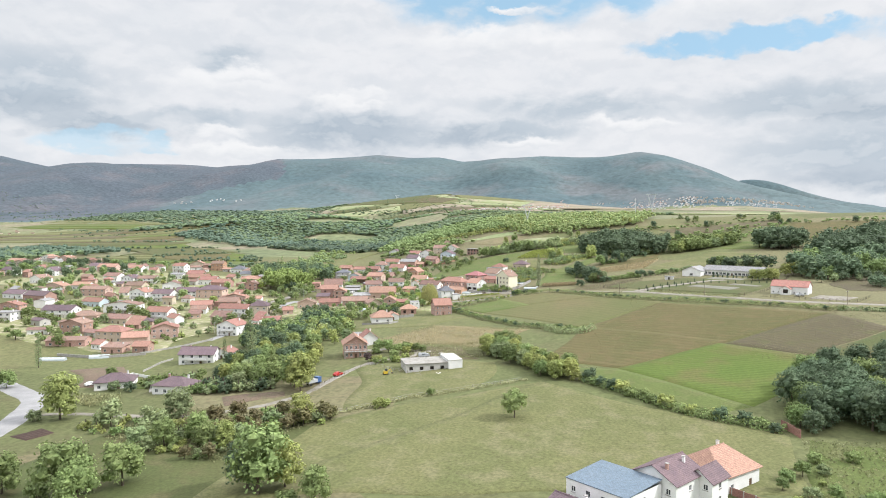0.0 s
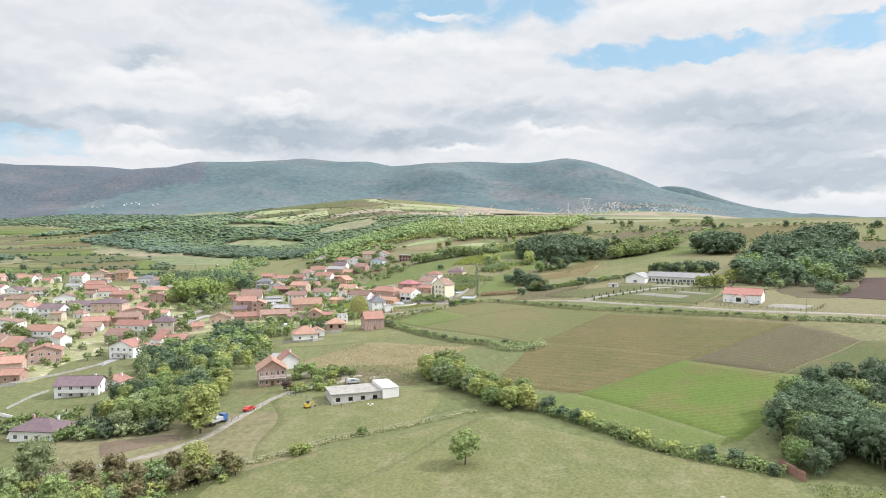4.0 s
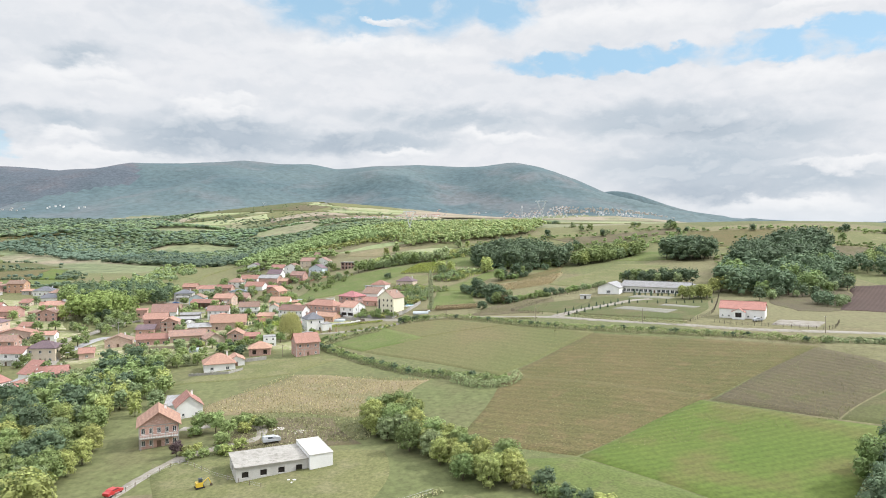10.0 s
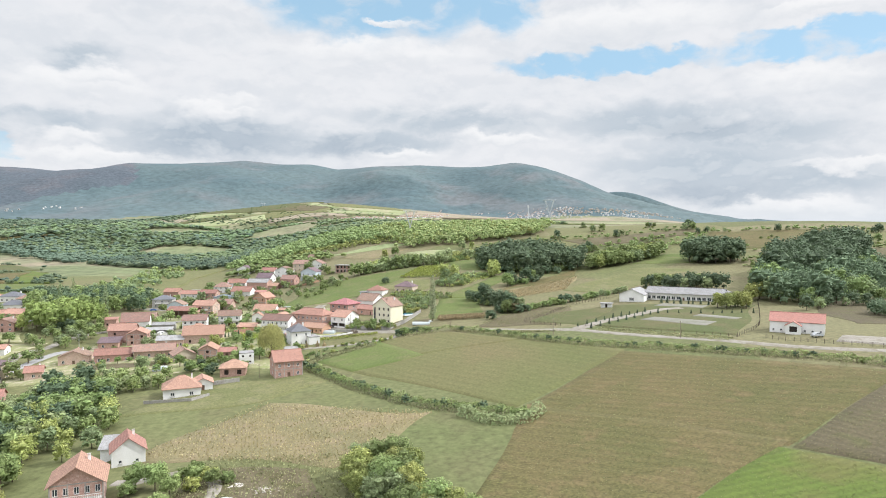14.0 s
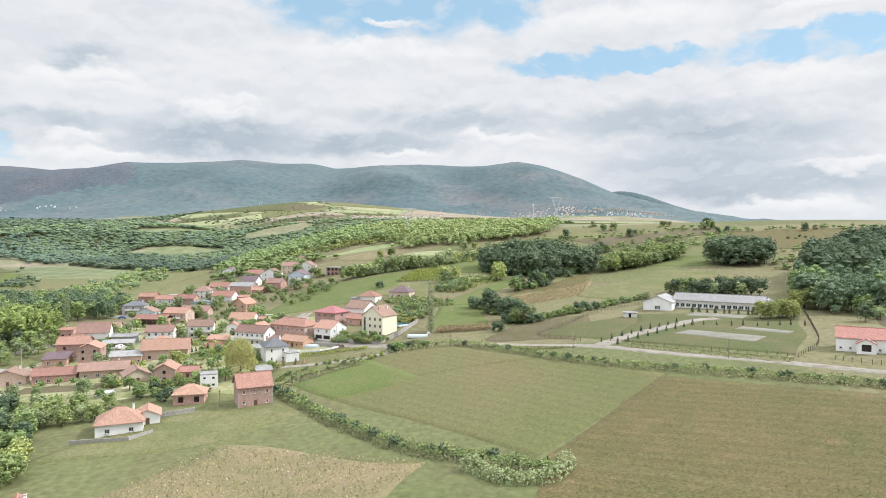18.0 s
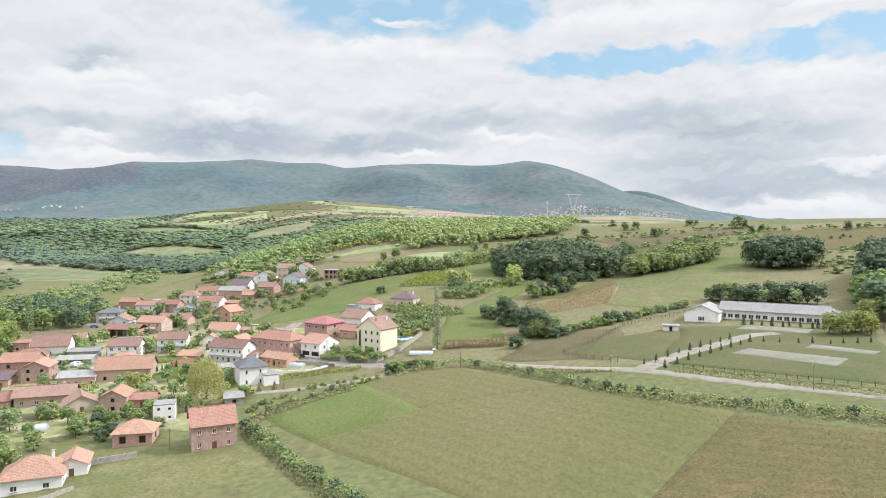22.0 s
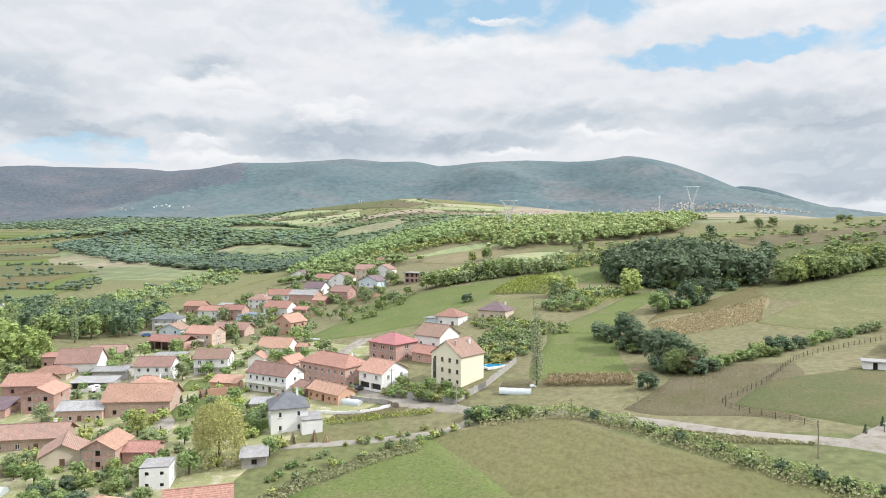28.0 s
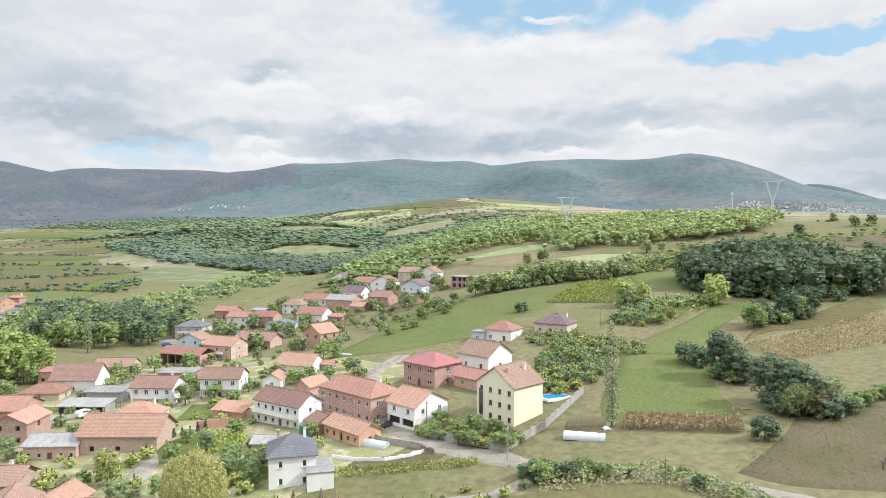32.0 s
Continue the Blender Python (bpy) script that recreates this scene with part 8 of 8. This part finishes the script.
def pylon(x, y, z, high, wide, label):
    """A lattice tower whose two legs spread into a V under a crossbeam."""
    e = thing("pylon", x, y, z, -12, label, "pylon", "power pylons")
    neck = high * 0.42
    body = bmesh.new()
    for sx in (-1, 1):
        for sy in (-1, 1):
            tube(body, (sx * wide * 0.16, sy * wide * 0.10, -1), (sx * 0.35, sy * 0.35, neck), 0.25, 0.20, 4)
    for i in range(5):
        t0, t1 = i / 5, (i + 1) / 5
        for sy in (-1, 1):
            a = lambda t, k: (k * (wide * 0.16 * (1 - t) + 0.35 * t), sy * (wide * 0.10 * (1 - t) + 0.35 * t), neck * t)
            tube(body, a(t0, -1), a(t1, 1), 0.13, 0.13, 4), tube(body, a(t0, 1), a(t1, -1), 0.13, 0.13, 4)
    part("tower_body", body, M["pylon_steel"], e)
    for k in (-1, 1):
        arm = bmesh.new()
        for o_ in (-0.5, 0.5):
            tube(arm, (k * 0.3 + o_ * 0.5, 0, neck), (k * wide * 0.32 + o_, 0, high), 0.22, 0.18, 4)
        for i in range(6):
            t0, t1 = i / 6, (i + 1) / 6
            tube(arm, (k * (0.3 + (wide * 0.32 - 0.3) * t0) - 0.4, 0, neck + (high - neck) * t0), (k * (0.3 + (wide * 0.32 - 0.3) * t1) + 0.4, 0, neck + (high - neck) * t1), 0.11, 0.11, 4)
        part("arm", arm, M["pylon_steel"], e)
    beam = bmesh.new()
    for dz in (0, 1.1):
        tube(beam, (-wide * 0.5, 0, high + dz * 0.3), (wide * 0.5, 0, high + dz * 0.3), 0.20, 0.20, 4)
    for i in range(14):
        tube(beam, (-wide * 0.5 + wide * i / 14, 0, high + 0.33 * (i % 2)), (-wide * 0.5 + wide * (i + 1) / 14, 0, high + 0.33 * ((i + 1) % 2)), 0.11, 0.11, 4)
    part("crossbeam", beam, M["pylon_steel"], e)
    for k in (-0.46, 0, 0.46):
        part("insulator", tube_bm((k * wide, 0, high - 2.2), (k * wide, 0, high), 0.08, 0.08, 5), M["glass"], e)
    return e


pylon(151, 888, 64, 27, 15, "tall grey steel V-shaped power pylon on the upland")
pylon(-7, 800, ground_z(-7, 800), 25, 14, "grey steel V-shaped power pylon behind the forest")
pylon(-492, 2294, ground_z(-492, 2294), 22, 16, "far steel power pylon on the sunlit hill")
mast = thing("radio_mast", 146, 1003, ground_z(146, 1003), 0, "slim white and grey radio mast", "mast")
part("shaft", tube_bm((0, 0, -1), (0, 0, 27), 0.6, 0.35, 8), M["pylon_steel"], mast)
for k in range(3):
    part("antenna", box_bm(-0.9 + k * 0.7, -0.5, 23.5, -0.5 + k * 0.7, -0.2, 26.2), M["white"], mast)


def car(x, y, yaw, paint, label, long=4.4, wide=1.75, high=1.5, van=False, category="car", name="car"):
    e = thing(name, x, y, ground_z(x, y) + 0.17, yaw, label, category)
    bm = bmesh.new()
    prof = [(-0.5, 0.28), (0.5, 0.28), (0.5, 0.62), (0.40, 0.80), (0.27, 0.86), (0.16, 1.0), (-0.44, 1.0), (-0.5, 0.72)] if van else [(-0.5, 0.25), (0.5, 0.25), (0.5, 0.58), (0.30, 0.66), (0.14, 1.0), (-0.24, 1.0), (-0.38, 0.70), (-0.5, 0.64)]
    L_, R_ = [[bm.verts.new((u * long, s * wide / 2 * (0.84 if v > 0.9 else 1), v * high)) for u, v in prof] for s in (-1, 1)]
    n = len(prof)
    bm.faces.new(L_), bm.faces.new(R_[::-1])
    for i in range(n):
        bm.faces.new((L_[i], R_[i], R_[(i + 1) % n], L_[(i + 1) % n]))
    bmesh.ops.recalc_face_normals(bm, faces=bm.faces)
    body = part("body", bm, M[paint], e)
    for s in (-1, 1):
        part("side_window", box_bm(-0.22 * long, s * wide * 0.46 - 0.02, high * 0.70, 0.16 * long, s * wide * 0.46 + 0.02, high * 0.92), M["glass"], body)
        for u in (-0.31, 0.31):
            w = part("wheel", tube_bm((u * long, s * wide / 2 - 0.1, 0.12), (u * long, s * wide / 2 + 0.06, 0.12), 0.31, 0.31, 14), M["rubber"], e)
            part("rim", tube_bm((u * long, s * wide / 2 + 0.05, 0.12), (u * long, s * wide / 2 + 0.08, 0.12), 0.19, 0.19, 10), M["metal"], w)
        part("headlight", box_bm(0.485 * long, s * wide * 0.36 - 0.13, high * 0.45, 0.502 * long, s * wide * 0.36 + 0.13, high * 0.55), M["frame"], body)
    m = Matrix.Translation((0.22 * long, 0, high * 0.83)) @ Matrix.Rotation(radians(-55 if not van else -40), 4, "Y")
    part("windscreen", box_bm(-0.03, -wide * 0.38, -0.24, 0.03, wide * 0.38, 0.24), M["glass"], body, "", m)
    return e


car(-40.1, 270, 24, "silver", "silver grey van parked on the gravel drive", 4.8, 1.85, 1.9, True, "van", "van")
car(-69.2, 242, 70, "car_red", "small red car parked on the dirt track")
car(145.6, 371.0, 10, "silver", "grey car parked beside the health station")
car(-44.5, 474.2, 60, "car_dark", "dark car parked under the carport", 4.2)
car(-132.0, 481, 80, "car_white", "white van parked by the open garages", 4.8, 1.85, 2.0, True, "van", "van")
car(-176.0, 584, 20, "car_blue", "blue car parked below the grey house")
car(-86, 500, 30, "car_dark", "dark car parked in a yard")
car(-172, 238, 60, "car_white", "white car parked by a house")
truck = thing("truck", -75, 230.5, ground_z(-75, 230.5) + 0.2, 62, "blue truck with grey load bed on the track", "truck")
part("cab", box_bm(1.2, -1.0, 0.4, 3.0, 1.0, 2.5), M["car_blue"], truck)
part("windscreen", box_bm(2.99, -0.85, 1.4, 3.03, 0.85, 2.3), M["glass"], truck)
part("bed", box_bm(-3.2, -1.1, 0.8, 1.1, 1.1, 1.9), M["silver"], truck)
for u in (-2.2, 2.0):
    for s_ in (-1, 1):
        part("wheel", tube_bm((u, s_ * 0.95 - 0.1, 0.25), (u, s_ * 0.95 + 0.12, 0.25), 0.45, 0.45, 14), M["rubber"], truck)
dig = thing("excavator", -50.2, 242.3, ground_z(-50.2, 242.3), 30, "small yellow excavator standing on the grass", "excavator")
part("body", box_bm(-0.9, -0.7, 0.5, 0.6, 0.7, 1.5), M["car_yellow"], dig)
part("cab", box_bm(-0.3, -0.6, 1.502, 0.5, 0.3, 2.3), M["glass"], dig)
part("boom", tube_bm((0.6, 0, 1.2), (1.9, 0, 2.1), 0.14, 0.1, 6), M["car_yellow"], dig)
part("arm", tube_bm((1.9, 0, 2.1), (2.5, 0, 0.7), 0.1, 0.08, 6), M["car_yellow"], dig)
part("bucket", box_bm(2.3, -0.3, 0.3, 2.75, 0.3, 0.75), M["steel_dark"], dig)
for s_ in (-1, 1):
    part("track", box_bm(-1.0, s_ * 0.6 - 0.16, 0, 1.0, s_ * 0.6 + 0.16, 0.48), M["rubber"], dig)


def tunnel(x, y, yaw, long, rad, label):
    """A hooped polytunnel."""
    e = thing("greenhouse", x, y, ground_z(x, y) - 0.1, yaw, label, "greenhouse")
    bm = bmesh.new()
    n, m = 12, max(4, int(long / 1.2))
    ring = [[bm.verts.new((-long / 2 + long * i / m, math.cos(math.pi * k / n) * rad, math.sin(math.pi * k / n) * rad * (1.02 if i % 2 else 0.96))) for k in range(n + 1)] for i in range(m + 1)]
    for i in range(m):
        for k in range(n):
            bm.faces.new((ring[i][k], ring[i + 1][k], ring[i + 1][k + 1], ring[i][k + 1]))
    for r in (ring[0], ring[-1]):
        bm.faces.new(r)
    part("film", bm, M["plastic"], e)
    for i in range(0, m + 1, 2):
        bm = bmesh.new()
        u = -long / 2 + long * i / m
        for k in range(n):
            tube(bm, (u, math.cos(math.pi * k / n) * (rad + 0.03), math.sin(math.pi * k / n) * (rad + 0.03)), (u, math.cos(math.pi * (k + 1) / n) * (rad + 0.03), math.sin(math.pi * (k + 1) / n) * (rad + 0.03)), 0.03, 0.03, 4)
        part("hoop", bm, M["metal"], e)
    return e


tunnel(1.6, 465.5, -4, 8.6, 1.5, "white plastic polytunnel greenhouse beside the road")
tunnel(-44.5, 463.2, -18, 8.0, 1.5, "translucent polytunnel in a weedy plot")
tunnel(-104.2, 406.5, 10, 5.5, 1.9, "small pale greenhouse in a garden")
tunnel(-206, 291, 20, 9.0, 1.8, "white polytunnel at the village edge")
tunnel(-225, 283, 10, 12.0, 1.6, "long white polytunnel at the village edge")
tunnel(-82, 548, -15, 8.0, 0.8, "low plastic row cover in a garden")


def heap(name, label, x, y, rad, n, material, high=0.6, category="rubble"):
    e = thing(name, x, y, ground_z(x, y), 0, label, category)
    for i in range(n):
        a, r = random.uniform(0, 6.28), rad * math.sqrt(random.random())
        s = random.uniform(0.25, 0.6) * high * 1.6
        bm = bmesh.new()
        bmesh.ops.create_icosphere(bm, subdivisions=1, radius=s)
        for v in bm.verts:
            v.co *= random.uniform(0.75, 1.2)
            v.co.z *= 0.6
        part("lump", bm, M[material], e, "", Matrix.Translation((math.cos(a) * r, math.sin(a) * r * 0.6, ground_z(x + math.cos(a) * r, y + math.sin(a) * r * 0.6) - ground_z(x, y) + s * 0.25)))
    return e


heap("rubble_heap", "heap of pale rubble on bare ground", -40.7, 281.5, 2.0, 14, "rubble")
heap("rubble_heap", "scattered pale rubble beside the drive", -33.6, 277.5, 4.0, 22, "rubble", 0.45)
heap("boulder", "pale wrapped bale lying in the garden", 69.2, 151.3, 0.5, 3, "white", 1.2, "bale")
heap("rubble_heap", "pale bags beside the greenhouse", 6.4, 470.5, 1.0, 5, "plastic", 1.3)
heap("log_pile", "reddish brushwood pile at the slope's foot", 36, 482, 2.2, 16, "roof_brown", 0.5, "pile")
heap("rubble_heap", "white sacks in the grass", -30, 243, 1.6, 6, "white", 0.35)



def stook(x, y, high, label):
    """A cone of dry corn stalks leaning together, tied below the top."""
    e = thing("corn_stook", x, y, ground_z(x, y), random.uniform(0, 360), label, "stook", "corn stooks")
    bm = bmesh.new()
    for i in range(46):
        a, r = random.uniform(0, 6.28), random.uniform(0.45, 1.0)
        top = high * random.uniform(0.85, 1.08)
        tube(bm, (math.cos(a) * r, math.sin(a) * r, 0), (math.cos(a + 0.4) * 0.14 * r, math.sin(a + 0.4) * 0.14 * r, top), 0.09, 0.03, 4)
    part("stalks", bm, M["corn"], e)
    part("tie", tube_bm((0, 0, high * 0.66), (0, 0, high * 0.72), 0.36, 0.33, 10), M["wood"], e)
    return e


stook(-50.1, 434.1, 2.9, "dry ochre corn stook standing on the garden terrace")
stook(-45.5, 436.0, 2.6, "dry ochre corn stook standing on the garden terrace")
stook(-42.3, 435.1, 2.5, "dry ochre corn stook standing on the garden terrace")

pool = thing("swimming_pool", -5.6, 492.5, ground_z(-5.6, 492.5) + 0.1, 40, "small blue garden swimming pool", "pool")
part("rim", box_bm(-3.6, -2.2, -0.2, 3.6, 2.2, 0.55), M["white"], pool)
part("water", box_bm(-3.3, -1.9, 0.552, 3.3, 1.9, 0.58), M["water"], pool)
gate = thing("gate", -62.5, 468.5, ground_z(-62.5, 468.5), -33, "green metal yard gate", "gate")
for k in range(2):
    g = part("leaf", box_bm(-2.2 + k * 2.25, -0.04, 0.1, -0.05 + k * 2.25, 0.04, 2.1), M["green_paint"], gate)
    for i in range(4):
        part("rib", box_bm(-2.1 + k * 2.25 + i * 0.55, -0.07, 0.12, -2.04 + k * 2.25 + i * 0.55, -0.042, 2.08), M["green_paint"], g)
gate2 = thing("gate", -31.0, 459.0, ground_z(-31, 459), -25, "grey arched double wooden gate at the lane", "gate")
for k in range(2):
    g = part("leaf", box_bm(-1.9 + k * 1.95, -0.05, 0.1, -0.05 + k * 1.95, 0.05, 1.2), M["wood"], gate2)
    part("arch", box_bm(-1.6 + k * 1.95, -0.045, 1.202, -0.35 + k * 1.95, 0.045, 1.45), M["wood"], g)
field("sports_court", "grey concrete sports court", [(99, 428), (119, 404.5), (128, 413), (108, 434)], "court", 0.2, 4, 0.1, "court")
field("sports_court", "pale concrete yard on the school lawn", [(124, 431), (138, 417), (143, 421), (130, 436)], "court", 0.2, 4, 0.1, "court")
field("parking_yard", "pale concrete yard beside the health station", [(146, 362), (160, 351), (172, 364), (156, 373)], "gravel", 0.18, 4, 0.1, "yard")
field("parking_yard", "pale forecourt before the school", [(120, 470), (140, 455), (146, 462), (128, 477)], "court", 0.18, 4, 0.2, "yard")
field("yard", "bare plot beside the polytunnel", [(-4, 468), (6, 467), (7, 479), (-3, 477)], "dry_earth", 0.15, 3, 0.4, "yard")
field("yard", "bare building plot beside the flat concrete building", [(-46, 258), (-14, 266), (-26, 290), (-58, 292)], "dry_earth", 0.13, 4, 1.2, "yard")

field("lawn", "small bright lawn between the bungalows", [(-148.7, 231.3), (-143.2, 230.1), (-149.7, 243.0), (-158.5, 246.9)], "lush", 0.15, 3, 0.3, "lawn")
field("yard", "pale paved yard of the bungalow", [(-139.3, 225.4), (-133.5, 226.7), (-147.1, 244.8), (-149.4, 243.2)], "concrete", 0.16, 3, 0.2, "yard")

# willow
wl = thing("willow_tree", -63.5, 424, ground_z(-63.5, 424), 0, "weeping willow with long hanging yellow-green twigs", "tree")
part("trunk", trunk_mesh("trunk", 6.5, 0.35, 7, 3.0), None, wl)
n_ = 900
a_ = RNG.uniform(0, 6.28, n_)
r_ = 5.0 * np.sqrt(RNG.uniform(0.02, 1, n_))
top_ = 13.2 - 0.13 * r_ ** 2 + 0.8 * np.sin(3 * a_ + r_) + RNG.normal(0, 0.35, n_)
len_ = RNG.uniform(5.0, 13.0, n_) * (0.40 + 0.60 * r_ / 5.0)
k_ = np.linspace(0, 1, 15)
px_ = np.cos(a_)[:, None] * (r_[:, None] + 0.9 * k_ ** 0.7) + RNG.normal(0, 0.14, (n_, 15))
py_ = np.sin(a_)[:, None] * (r_[:, None] + 0.9 * k_ ** 0.7) + RNG.normal(0, 0.14, (n_, 15))
pz_ = np.maximum(top_[:, None] - len_[:, None] * k_, 0.5)
P_ = np.stack([px_, py_, pz_], -1).reshape(-1, 3)
v_ = RNG.normal(0, 1, P_.shape)
v_[:, 2] *= 0.15
part("crown", quads_mesh("crown", leaf_quads(P_, v_, 0.20, 0.2, 2.6), M["leaf_willow"]), None, wl)


# far settlements: small houses at the foot of the mountain, one object each
def settlement(label, corners, n, size, roof, wall="white"):
    a, b, c, d = [np.array(p, float) for p in corners]
    walls, roofs = [], []
    for _ in range(n):
        u, v = random.random(), random.random()
        x, y = a * (1 - u) * (1 - v) + b * u * (1 - v) + c * u * v + d * (1 - u) * v
        z = ground_z(x, y) - 1
        w, dd, h = size * random.uniform(0.7, 1.4), size * random.uniform(0.7, 1.1), size * random.uniform(0.5, 0.9)
        t = random.uniform(-0.5, 0.5)
        cs, sn = math.cos(t), math.sin(t)
        P = lambda i, j, k: (x + i * cs - j * sn, y + i * sn + j * cs, z + k)
        q = [(-w / 2, -dd / 2), (w / 2, -dd / 2), (w / 2, dd / 2), (-w / 2, dd / 2)]
        for k in range(4):
            p0, p1 = q[k], q[(k + 1) % 4]
            walls += [P(*p0, 0), P(*p1, 0), P(*p1, h + 1), P(*p0, h + 1)]
        r = h + 1 + dd * 0.3
        roofs += [P(-w / 2, -dd / 2 - 0.4, h + 0.9), P(w / 2, -dd / 2 - 0.4, h + 0.9), P(w / 2, 0, r), P(-w / 2, 0, r)]
        roofs += [P(w / 2, dd / 2 + 0.4, h + 0.9), P(-w / 2, dd / 2 + 0.4, h + 0.9), P(-w / 2, 0, r), P(w / 2, 0, r)]
    tagged(new("far_houses", quads_mesh("far_houses", walls, M[wall])), "pale walls of " + label, "houses", kind="stuff")
    tagged(new("far_roofs", quads_mesh("far_roofs", roofs, M[roof])), "tiled roofs of " + label, "roofs", kind="stuff")


settlement("a far town at the mountain's foot", [(60, 2740), (560, 2620), (640, 2780), (100, 2900)], 190, 4.8, "roof_brown")
settlement("a far town along the mountain's foot", [(540, 2640), (1080, 2760), (1120, 2860), (560, 2760)], 190, 4.6, "roof_ash", "beige")
settlement("a far town below the mountain", [(300, 2540), (900, 2600), (900, 2700), (320, 2660)], 90, 4.8, "roof_ash")
settlement("a far town reaching along the plain", [(0, 2600), (380, 2520), (420, 2660), (20, 2740)], 110, 4.8, "roof_brown", "grey_wall")
settlement("a far village on the sunlit hill", [(-220, 1740), (60, 1960), (90, 2060), (-160, 1830)], 90, 5.5, "roof_brown")
settlement("a far hamlet below the mountain", [(-1420, 2700), (-1290, 2720), (-1290, 2780), (-1420, 2760)], 11, 4.5, "roof_ash")
settlement("scattered farms below the mountain", [(-1600, 2640), (-1480, 2640), (-1480, 2700), (-1600, 2700)], 6, 5, "roof_ash", "grey_wall")
settlement("a far village on the left slope", [(-1500, 1500), (-1000, 1350), (-1000, 1420), (-1500, 1600)], 8, 6, "roof_brown", "beige")
